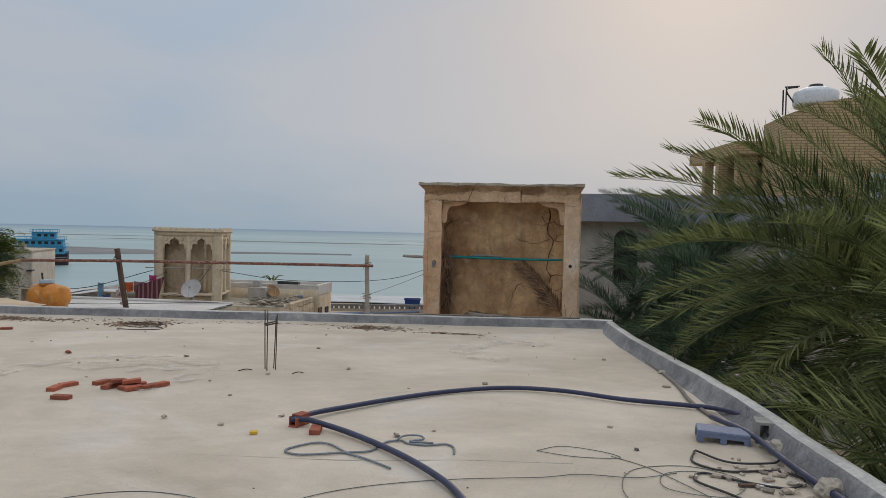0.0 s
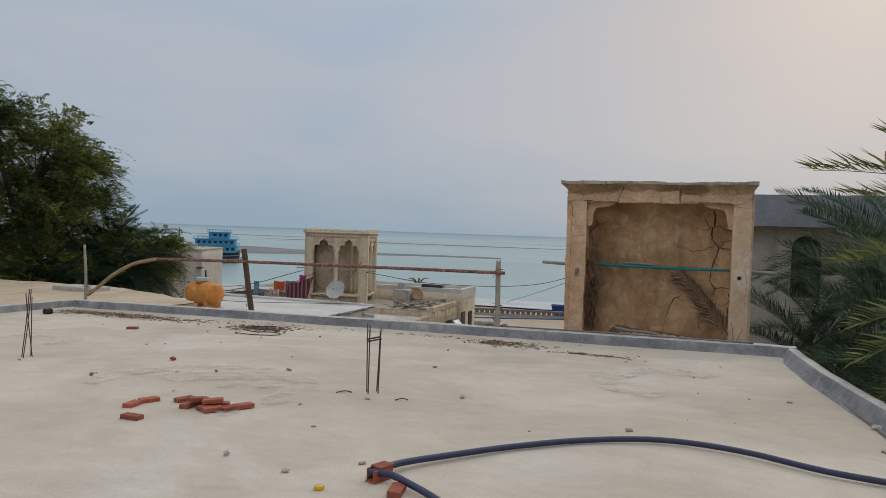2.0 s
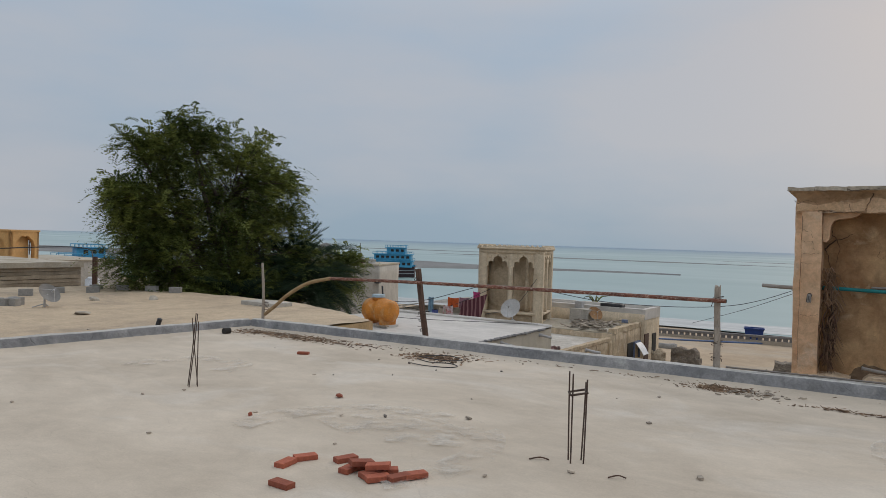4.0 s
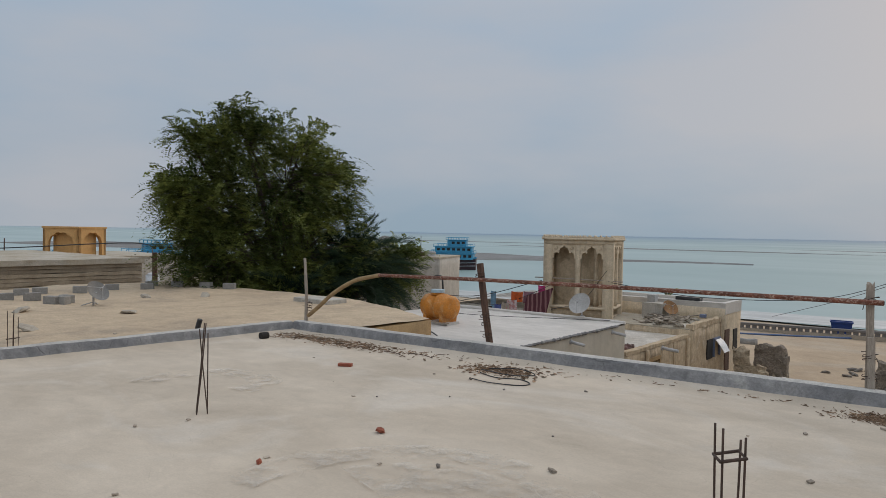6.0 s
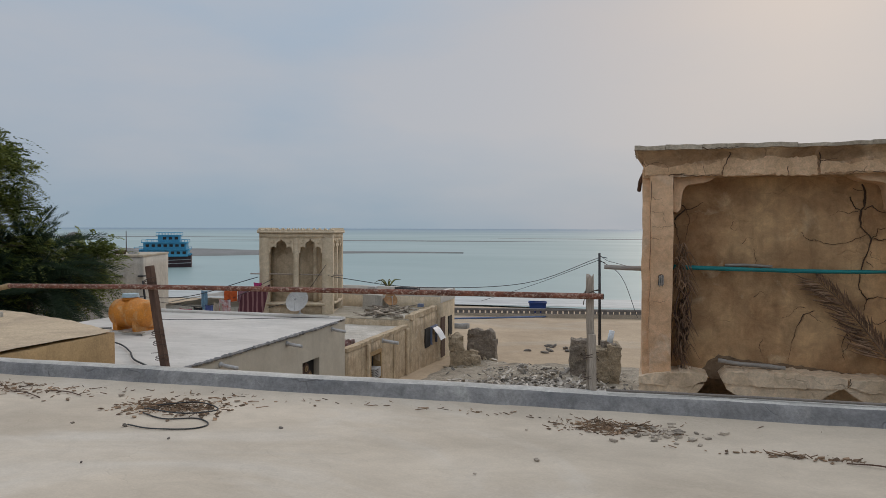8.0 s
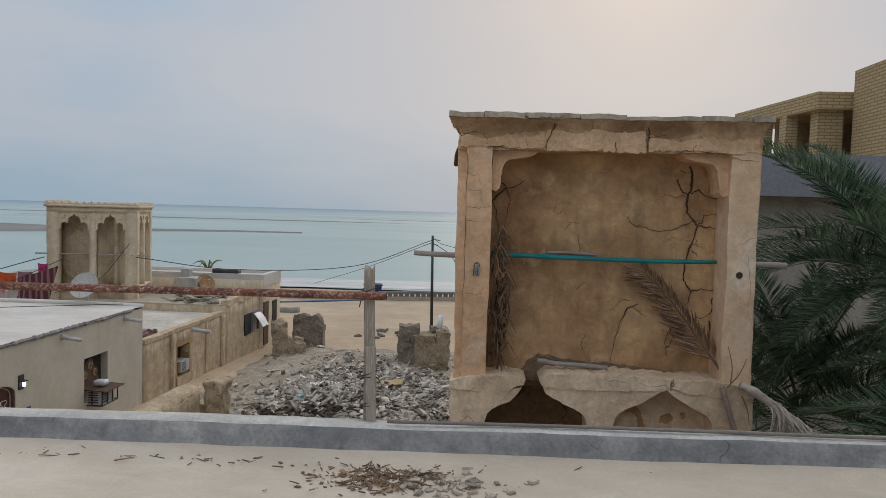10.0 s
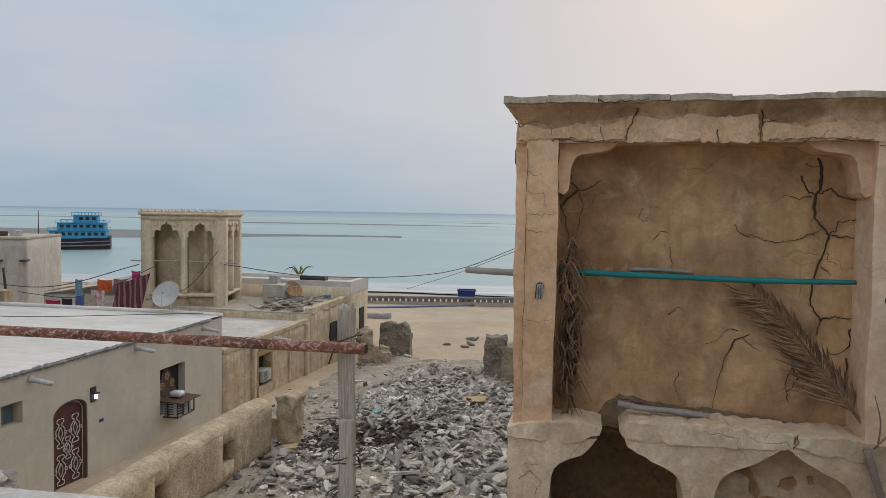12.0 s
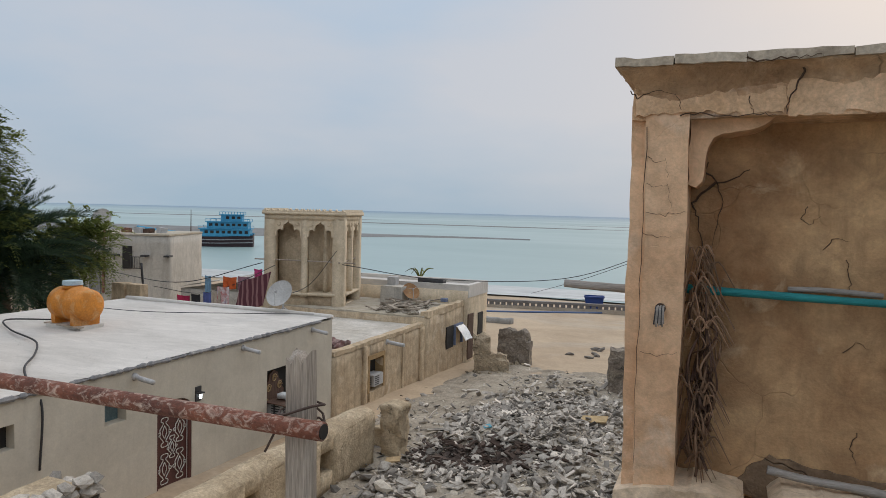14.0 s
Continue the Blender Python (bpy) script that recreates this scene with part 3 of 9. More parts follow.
def smear(cx, cy, r0, r1, a0, a1, label):
    bm = bmesh.new()
    rows = []
    for k in range(41):
        a = radians(a0 + (a1 - a0) * k / 40)
        row = []
        for j in range(4):
            rr = r0 + (r1 - r0) * j / 3 + 0.08 * noise.noise(Vector((a * 2, j * 3.0, cx)))
            x, y = cx + rr * math.cos(a), cy + rr * math.sin(a)
            row.append(bm.verts.new((x, y, roof_z(x, y) + 0.014 + 0.012 * noise.noise(Vector((x * 0.8, y * 0.8, 3))))))
        rows.append(row)
    for u, v in zip(rows, rows[1:]):
        for j in range(3):
            bm.faces.new((u[j], v[j], v[j + 1], u[j + 1]))
    solo("trim", bm, M_SMEAR, label, "cement smear", kind="structure", smooth=True)


M_SMEAR = smear_mat()
smear(-5.35, 7.2, 0.85, 1.15, -40, 200, "pale ring of wiped cement on the roof")
smear(-5.3, 7.2, 0.2, 0.8, 20, 160, "pale wiped cement patch on the roof")
smear(-1.2, 9.4, 0.5, 0.9, 60, 260, "pale wiped cement patch on the roof")
smear(-9.0, 8.4, 0.4, 0.75, 0, 220, "pale wiped cement patch on the roof")


# ---- ruined wall with a deep niche ----
def build_niche():
    r = thing("ruined_wall", "tall ruined wall with a deep niche, cracked ochre plaster", "ruined wall", (-1.7, 15.5, -5.2))
    yf = 15.2
    bm = bmesh.new()
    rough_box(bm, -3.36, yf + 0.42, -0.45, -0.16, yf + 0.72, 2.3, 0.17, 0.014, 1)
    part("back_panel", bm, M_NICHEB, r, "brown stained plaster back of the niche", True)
    bm = bmesh.new()
    rough_box(bm, -3.285, yf, -0.40, -3.01, yf + 0.50, 2.22, 0.13, 0.018, 2)
    rough_box(bm, -3.385, yf + 0.06, -0.40, -3.27, yf + 0.95, 2.25, 0.13, 0.022, 22)
    part("pillar", bm, M_NICHE, r, "pale ochre plaster pillar with cracks")
    bm = bmesh.new()
    rough_box(bm, -0.485, yf, -0.40, -0.19, yf + 0.50, 2.22, 0.13, 0.018, 3)
    rough_box(bm, -0.21, yf + 0.07, -0.40, -0.15, yf + 0.95, 2.25, 0.13, 0.018, 33)
    part("pillar", bm, mat("cream_plaster", (0.79, 0.59, 0.41), (0.66, 0.45, 0.29), 0.95, 1.2, 55, 0.5, 0.010, stain=(0.80, 0.69, 0.56), stain_scale=1.3, stain_lo=0.52, cracks=0.2, mid=0.2, grain=0.08), r, "cream plaster pillar, paler towards its foot")
    bm = bmesh.new()
    rough_box(bm, -3.37, yf - 0.005, 2.15, -0.18, yf + 0.5, 2.38, 0.10, 0.022, 4)
    part("lintel", bm, M_LINTEL, r, "plaster beam with broken lower edge")
    # flared cornice
    bm = bmesh.new()
    n = 90
    prof = [(0.0, 2.30), (0.012, 2.355), (0.045, 2.41), (0.095, 2.455), (0.13, 2.48)]
    rows = []
    for i in range(n + 1):
        u = i / n
        row = []
        for o, z in prof:
            x = -3.355 - o + (3.155 + 1.75 * o) * u
            k = noise.noise(Vector((x * 3, z * 6, 2))) * 0.02 + noise.noise(Vector((x * 11, z * 14, 5))) * 0.008
            row.append(bm.verts.new((x, yf - o + k, z + k)))
        row.append(bm.verts.new((-3.355 + 3.155 * u, yf + 0.6, 2.50)))
        rows.append(row)
    for a, b in zip(rows, rows[1:]):
        for k in range(len(a) - 1):
            bm.faces.new((a[k], b[k], b[k + 1], a[k + 1]))
    for row in (rows[0], rows[-1]):
        p = [bm.verts.new((row[0].co.x, yf + 0.95, 2.30)), bm.verts.new((row[-2].co.x, yf + 1.0, 2.50))]
        bm.faces.new((row[0], row[1], row[2], row[3], row[4], p[1], p[0]))
    part("cornice", bm, mat("bare_cornice", (0.56, 0.375, 0.22), (0.30, 0.18, 0.095), 0.95, 1.4, 50, 0.8, 0.02, stain=(0.72, 0.53, 0.35), stain_scale=1.7, stain_lo=0.50, cracks=0.2, mid=0.3, grain=0.1), r, "flared cornice with flaking plaster", True)
    bm = bmesh.new()
    rnd = random.Random(5)
    x = -3.487
    while x < -0.16:
        w = rnd.uniform(0.16, 0.5)
        x1 = min(x + w, -0.105)
        rough_box(bm, x, yf - 0.142, 2.475, x1 - 0.002, yf + 0.95, 2.525 + rnd.uniform(-0.010, 0.012), 0.06, 0.016, x * 7, None, 5.0)
        x = x1
    part("coping", bm, M_CORNTOP, r, "grey weathered mortar slabs")
    def rag(pts, seed, step, amp):
        rnd_ = random.Random(seed)
        out = []
        for (xa, za), (xb, zb) in zip(pts, pts[1:] + pts[:1]):
            n_ = max(1, int(math.hypot(xb - xa, zb - za) / step))
            for k_ in range(n_):
                j_ = amp if k_ else 0.0
                out.append((xa + (xb - xa) * k_ / n_ + rnd_.uniform(-j_, j_), za + (zb - za) * k_ / n_ + rnd_.uniform(-j_, j_)))
        return out

    # corner brackets of the opening
    for s in (0, 1):
        def sx(v):
            return -3.015 + v if s == 0 else -0.48 - v
        pts = [(0, 2.17), (0.53, 2.17), (0.46, 2.11), (0.36, 2.075), (0.20, 2.055), (0.15, 2.03), (0.118, 1.97), (0.10, 1.85), (0.09, 1.74), (0.05, 1.70), (0, 1.72)]
        bm = bmesh.new()
        prism(bm, rag([(sx(a), b) for a, b in pts], 7 + s, 0.05, 0.008), yf + 0.09, yf + 0.42)
        part("bracket", bm, M_NICHE, r)
    # skin of plaster still clinging to the beam, broken along its edges
    skin = mat("plaster_skin", (0.74, 0.515, 0.33), (0.55, 0.355, 0.205), 0.95, 2.2, 50, 0.6, 0.012, stain=(0.33, 0.19, 0.10), stain_scale=2.4, stain_lo=0.58, mid=0.22)
    for k, (xa, xb, za, zb) in enumerate(((-3.36, -2.46, 2.165, 2.33), (-2.435, -1.39, 2.145, 2.40), (-1.365, -0.20, 2.16, 2.34))):
        bm = bmesh.new()
        prism(bm, rag([(xa, za), (xa + 0.4 * (xb - xa), za + 0.02), (xb, za - 0.005), (xb, zb), (xa + 0.75 * (xb - xa), zb - 0.05), (xa + 0.55 * (xb - xa), zb - 0.01), (xa + 0.3 * (xb - xa), zb - 0.07), (xa, zb - 0.01)], 60 + k, 0.03, 0.018), yf - 0.020, yf + 0.02)
        part("plaster_skin", bm, skin, r)
    # broken ledge in three pieces
    for k, pts in enumerate(([(-3.41, -0.39), (-3.41, -0.47), (-2.86, -0.50), (-2.74, -0.46), (-2.60, -0.40), (-2.58, -0.34), (-2.75, -0.31), (-3.0, -0.32), (-3.2, -0.33)],
                             [(-2.43, -0.35), (-2.40, -0.40), (-2.25, -0.43), (-1.6, -0.42), (-1.1, -0.41), (-1.035, -0.375), (-1.02, -0.28), (-1.6, -0.255), (-2.0, -0.265), (-2.35, -0.27)],
                             [(-1.0, -0.30), (-1.01, -0.375), (-0.85, -0.42), (-0.5, -0.45), (-0.16, -0.46), (-0.15, -0.36), (-0.5, -0.29), (-0.8, -0.275)])):
        bm = bmesh.new()
        prism(bm, rag(pts, k, 0.05, 0.016), yf - 0.045, yf + 0.46)
        for v in bm.verts:
            v.co.y += 0.03 * noise.noise(v.co * 5)
        part("ledge", bm, M_LEDGE, r, "broken cream plaster ledge")
    # lower wall with two ogee arches
    def ogee(x0, x1, zs, za):
        """Shoulders that rise round, then run up slanting to a point."""
        half = [(0.0, 0.0), (0.005, 0.30), (0.03, 0.52), (0.08, 0.62), (0.16, 0.68), (0.30, 0.735), (0.49, 0.785), (0.68, 0.855), (0.84, 0.925), (1.0, 1.0)]
        left = [(x0 + (x1 - x0) * 0.5 * u, zs + (za - zs) * v) for u, v in half]
        return left + [(x0 + x1 - x, z) for x, z in left[-2::-1]]

    a1, a2 = ogee(-3.03, -1.88, -1.25, -0.42), ogee(-1.635, -0.535, -1.25, -0.385)
    bm = bmesh.new()
    prism(bm, rag([(-3.40, -0.45), (-3.40, -2.3), (-3.03, -2.3), (-3.03, -1.27)] + a1[:7] + [(-2.66, -0.50), (-2.62, -0.44)], 3, 0.06, 0.012), yf - 0.03, yf + 0.40)
    part("arcade", bm, M_LEDGE, r, "broken foot of the lower arcade")
    bm = bmesh.new()
    outline = [(-2.40, -0.37)] + a1[10:] + [(-1.88, -1.27), (-1.88, -2.3), (-1.635, -2.3), (-1.635, -1.27)] + a2 + [(-0.535, -1.27), (-0.535, -2.3), (-0.15, -2.3), (-0.15, -0.42), (-1.0, -0.36)]
    prism(bm, rag(outline, 4, 0.06, 0.010), yf - 0.03, yf + 0.40)
    part("arcade", bm, M_LEDGE, r, "lower arcade with two pointed arches")
    bm = bmesh.new()
    rough_box(bm, -3.40, yf - 0.02, -5.3, -0.15, yf + 0.95, -2.3, 0.4, 0.03, 9)
    part("base_wall", bm, M_LEDGE, r)
    bm = bmesh.new()
    rough_box(bm, -1.75, yf + 0.30, -2.35, -0.16, yf + 0.75, -0.4, 0.2, 0.015, 12)
    part("arch_infill", bm, M_LEDGE, r, "crumbling plaster inside the arch")
    # back of the cavity: its deep shade is put into the mud colour
    bm = bmesh.new()
    rough_box(bm, -3.36, yf + 1.15, -2.35, -1.70, yf + 1.4, -0.42, 0.2, 0.02, 13)
    # unseen ceiling and side, added to keep sky light out of the cavity
    rough_box(bm, -3.36, yf + 0.45, -0.52, -1.70, yf + 1.4, -0.44, 0.2, 0.01, 14)
    rough_box(bm, -3.36, yf + 0.4, -2.35, -3.2, yf + 1.15, -0.5, 0.2, 0.01, 15)
    part("arch_infill", bm, mat("shaded_mud", (0.25, 0.17, 0.105), (0.16, 0.105, 0.065), 1, 1.5, 20, 0.7, 0.03, mid=0.25, cracks=0.6), r, "brown mud inside the broken arch, darkened for its depth")
    # exposed mud strip, its colour also carrying the shade of the hollow
    bm = bmesh.new()
    prism(bm, rag([(-2.66, -0.44), (-2.56, -0.24), (-2.42, -0.13), (-2.25, -0.16), (-2.0, -0.20), (-1.6, -0.215), (-1.2, -0.25), (-0.85, -0.30), (-0.85, -0.44)], 21, 0.05, 0.015), yf + 0.395, yf + 0.43)
    part("lost_plaster", bm, bpy.data.materials["shaded_mud"], r, "bare brown mud along the foot of the niche, darkened for the hollow")
    # long cracks
    back, front = 0.414, -0.014
    for pts, y, w in (([(-2.91, 1.90), (-2.92, 1.83), (-2.84, 1.755), (-2.75, 1.76), (-2.63, 1.84)], back, 0.012), ([(-2.84, 1.755), (-2.91, 1.69), (-3.0, 1.60), (-2.96, 1.50), (-2.93, 1.34), (-2.84, 1.21)], back, 0.020),
                      ([(-2.84, 1.75), (-2.80, 1.62), (-2.83, 1.40), (-2.86, 1.22)], back, 0.006),
                      ([(-0.81, 2.05), (-0.77, 1.93), (-0.776, 1.78), (-0.817, 1.716), (-0.817, 1.524), (-0.72, 1.42), (-0.686, 1.383), (-0.726, 1.237), (-0.794, 1.009), (-0.83, 0.81), (-0.78, 0.72), (-0.735, 0.63), (-0.76, 0.5)], back, 0.024),
                      ([(-0.927, 1.89), (-0.88, 1.76), (-0.817, 1.716)], back, 0.018), ([(-0.91, 2.0), (-0.84, 1.98), (-0.78, 1.97)], back, 0.009), ([(-0.79, 1.74), (-0.70, 1.78), (-0.60, 1.71), (-0.47, 1.69), (-0.41, 1.66)], back, 0.014),
                      ([(-0.84, 1.71), (-0.95, 1.69), (-1.05, 1.72), (-1.16, 1.66)], back, 0.006), ([(-0.69, 1.40), (-0.63, 1.42), (-0.629, 1.497), (-0.50, 1.515), (-0.444, 1.517)], back, 0.010),
                      ([(-0.68, 1.38), (-0.55, 1.37), (-0.47, 1.36)], back, 0.010), ([(-0.45, 1.51), (-0.44, 1.40)], back, 0.016), ([(-0.74, 1.43), (-0.90, 1.36), (-1.05, 1.31), (-1.202, 1.32), (-1.30, 1.36), (-1.35, 1.37)], back, 0.007), ([(-1.477, 1.46), (-1.40, 1.37), (-1.33, 1.36)], back, 0.010),
                      ([(-0.75, 1.1), (-0.69, 1.08), (-0.67, 1.02)], back, 0.009), ([(-0.70, 1.23), (-0.68, 1.15), (-0.61, 1.13)], back, 0.006),
                      ([(-0.735, 0.63), (-0.62, 0.67), (-0.5, 0.66), (-0.387, 0.70)], back, 0.012), ([(-0.46, 0.62), (-0.485, 0.549), (-0.49, 0.42), (-0.598, 0.325), (-0.66, 0.36)], back, 0.012), ([(-0.51, 0.31), (-0.5, 0.15), (-0.496, 0.035)], back, 0.016),
                      ([(-0.947, 0.201), (-0.90, 0.10), (-0.93, 0.02), (-0.99, -0.02), (-0.96, -0.12)], back, 0.014), ([(-0.95, 0.2), (-0.99, 0.05), (-0.99, -0.02)], back, 0.009),
                      ([(-1.315, 0.482), (-1.42, 0.42), (-1.505, 0.272), (-1.56, 0.05), (-1.594, -0.235)], back, 0.012), ([(-1.40, 0.50), (-1.50, 0.52), (-1.56, 0.42), (-1.671, 0.377)], back, 0.006), ([(-1.36, 0.43), (-1.27, 0.36), (-1.2, 0.33)], back, 0.005),
                      ([(-2.27, 1.6), (-2.3, 1.5), (-2.25, 1.47), (-2.18, 1.53)], back, 0.005), ([(-2.02, 1.25), (-1.98, 1.1), (-2.0, 1.02)], back, 0.006), ([(-2.15, 1.3), (-2.1, 1.38), (-2.0, 1.37)], back, 0.004),
                      ([(-1.9, 0.1), (-1.93, -0.02), (-1.9, -0.12)], back, 0.006), ([(-2.0, 0.62), (-1.93, 0.7), (-1.86, 0.66)], back, 0.004),
                      ([(-2.37, 2.49), (-2.368, 2.40), (-2.40, 2.30), (-2.445, 2.25), (-2.447, 2.155)], -0.05, 0.014), ([(-1.37, 2.42), (-1.372, 2.30), (-1.378, 2.15)], -0.04, 0.012), ([(-1.37, 2.31), (-1.28, 2.315), (-1.176, 2.34)], -0.024, 0.006),
                      ([(-3.083, 2.165), (-2.95, 2.175), (-2.785, 2.15), (-2.60, 2.16), (-2.50, 2.15)], -0.024, 0.010), ([(-2.66, 2.27), (-2.65, 2.22), (-2.636, 2.16)], -0.024, 0.008), ([(-3.396, 2.33), (-3.35, 2.285), (-3.29, 2.315), (-3.18, 2.33), (-3.098, 2.29), (-3.07, 2.20)], -0.024, 0.009),
                      ([(-1.06, 2.15), (-0.98, 2.18), (-0.90, 2.17), (-0.863, 2.24)], -0.024, 0.008), ([(-0.80, 2.17), (-0.65, 2.155), (-0.5, 2.14)], -0.024, 0.007), ([(-1.72, 2.25), (-1.70, 2.2), (-1.71, 2.15)], -0.024, 0.009), ([(-0.48, 2.12), (-0.36, 2.09), (-0.2, 2.08)], front, 0.006),
                      ([(-2.72, 2.49), (-2.6, 2.465), (-2.5, 2.48), (-2.4, 2.475), (-2.28, 2.49)], -0.145, 0.010), ([(-3.27, 1.9), (-3.2, 1.86), (-3.15, 1.88), (-3.14, 1.76)], front, 0.004), ([(-3.27, 1.72), (-3.2, 1.70), (-3.13, 1.71), (-3.11, 1.55)], front, 0.004),
                      ([(-3.27, 1.52), (-3.15, 1.51), (-3.02, 1.54)], front, 0.005), ([(-3.27, 1.38), (-3.18, 1.36), (-3.1, 1.37)], front, 0.004), ([(-3.26, 0.58), (-3.15, 0.56), (-3.03, 0.60)], front, 0.004), ([(-3.282, 2.1), (-3.29, 1.5), (-3.283, 0.9), (-3.29, 0.3), (-3.285, -0.2)], front, 0.006),
                      ([(-0.28, 1.1), (-0.23, 0.7), (-0.27, 0.3)], front, 0.003), ([(-3.3, -0.85), (-3.2, -0.78), (-3.1, -0.86), (-3.15, -1.0)], -0.034, 0.005), ([(-1.01, -0.27), (-1.0, -0.33), (-1.03, -0.39)], -0.055, 0.013)):
        bm = bmesh.new()
        line = []
        rnd = random.Random(len(pts) + int(w * 1e4))
        for a, b in zip(pts, pts[1:]):
            for s in range(4):
                line.append((a[0] + (b[0] - a[0]) * s / 4 + rnd.uniform(-0.010, 0.010), yf + y, a[1] + (b[1] - a[1]) * s / 4 + rnd.uniform(-0.010, 0.010)))
        line.append((pts[-1][0], yf + y, pts[-1][1]))
        tube(bm, line, max(w * 0.52, 0.0035) if y > 0 else w * 0.52, 5, 0, w * 0.2, 0.7)
        part("crack", bm, M_CRACK, r)
    # beam holes drawn as dark discs set on the plaster
    bm = bmesh.new()
    for x, z in ((-3.15, 0.885), (-0.353, 0.872)):
        cyl(bm, (x, yf - 0.02, z), (x, yf + 0.03, z), 0.035, seg=12)
    part("hole", bm, M_CRACK, r)
    for pts in ([(-1.47, -0.66), (-1.36, -0.65), (-1.28, -0.70), (-1.24, -0.80), (-1.20, -0.92), (-1.22, -0.98), (-1.28, -0.90), (-1.28, -0.80), (-1.36, -0.74), (-1.46, -0.72)], [(-1.19, -0.95), (-1.08, -0.94), (-1.01, -0.96), (-1.0, -1.12), (-1.18, -1.14)],
                [(-1.03, -0.78), (-0.93, -0.74), (-0.90, -0.80), (-0.97, -0.86), (-1.05, -0.84)], [(-0.82, -0.73), (-0.77, -0.72), (-0.76, -0.78), (-0.80, -0.79)], [(-1.2, -0.52), (-1.1, -0.47), (-1.14, -0.55)]):
        bm = bmesh.new()
        prism(bm, rag(pts, len(pts), 0.03, 0.01), yf + 0.275, yf + 0.34)
        part("lost_plaster", bm, M_NICHEB, r, "patch where the plaster has fallen")
    return r


build_niche()


def stick(name, pts, r, material, label, category, taper=None, seg=8, wob=0.15):
    bm = bmesh.new()
    tube(bm, pts, r, seg, 5, taper, wob)
    return solo(name, bm, material, label, category, smooth=True)


stick("teal_pole", [(-3.02, 15.5, 1.0), (-2.2, 15.5, 0.985), (-1.3, 15.5, 0.975), (-0.50, 15.5, 0.985)], 0.031, M_TEAL, "horizontal pole wrapped in teal cord across the niche", "pole", 0.022)
stick("beam_end", [(-3.87, 15.50, 0.985), (-3.58, 15.50, 0.975), (-3.25, 15.5, 0.97)], 0.03, M_DRIFT, "grey wooden beam end sticking out of the ruined wall", "beam")
stick("beam_end", [(0.26, 15.5, 0.965), (0.05, 15.5, 0.97), (-0.16, 15.5, 0.975)], 0.034, M_DRIFT, "grey wooden beam end sticking out of the ruined wall", "beam")
def build_cord_bundle():
    r = thing("cord_bundle", "bundle of frayed grey cord hanging from the plaster pillar", "cord", (-3.15, 15.18, 0.8))
    rnd_ = random.Random(3)
    for k in range(9):
        bm_ = bmesh.new()
        dx = 0.006 * (k - 4)
        tube(bm_, [(-3.15 + dx, 15.22, 0.90), (-3.15 + dx, 15.155, 0.895 + rnd_.uniform(-0.005, 0.008)), (-3.15 + 1.1 * dx, 15.135, 0.85), (-3.152 + 1.3 * dx, 15.14, 0.785 + rnd_.uniform(-0.02, 0.01))], 0.006, 5, 4)
        part("strand", bm_, M_DRIFT if k % 3 else M_CABLE, r, "", True)


build_cord_bundle()
stick("driftwood_strip", [(-2.36, 15.59, 1.03), (-2.1, 15.59, 1.035), (-1.80, 15.59, 1.02)], 0.018, M_DRIFT, "thin grey driftwood strip on the back of the niche", "driftwood")
stick("branch", [(-3.44, 15.9, 2.02), (-3.42, 15.75, 2.13), (-3.36, 15.6, 2.26), (-3.3, 15.45, 2.33)], 0.028, M_WOODB, "dark crooked branch under the cornice", "branch")
bm = bmesh.new()
tube(bm, [(-2.44, 15.40, -0.17), (-2.2, 15.42, -0.205), (-1.95, 15.42, -0.215), (-1.66, 15.42, -0.235)], 0.03, 6, 5, 0.03, 0.25)
solo("driftwood_plank", bm, M_DRIFT, "weathered grey piece of driftwood lying on the ledge", "plank", smooth=True)


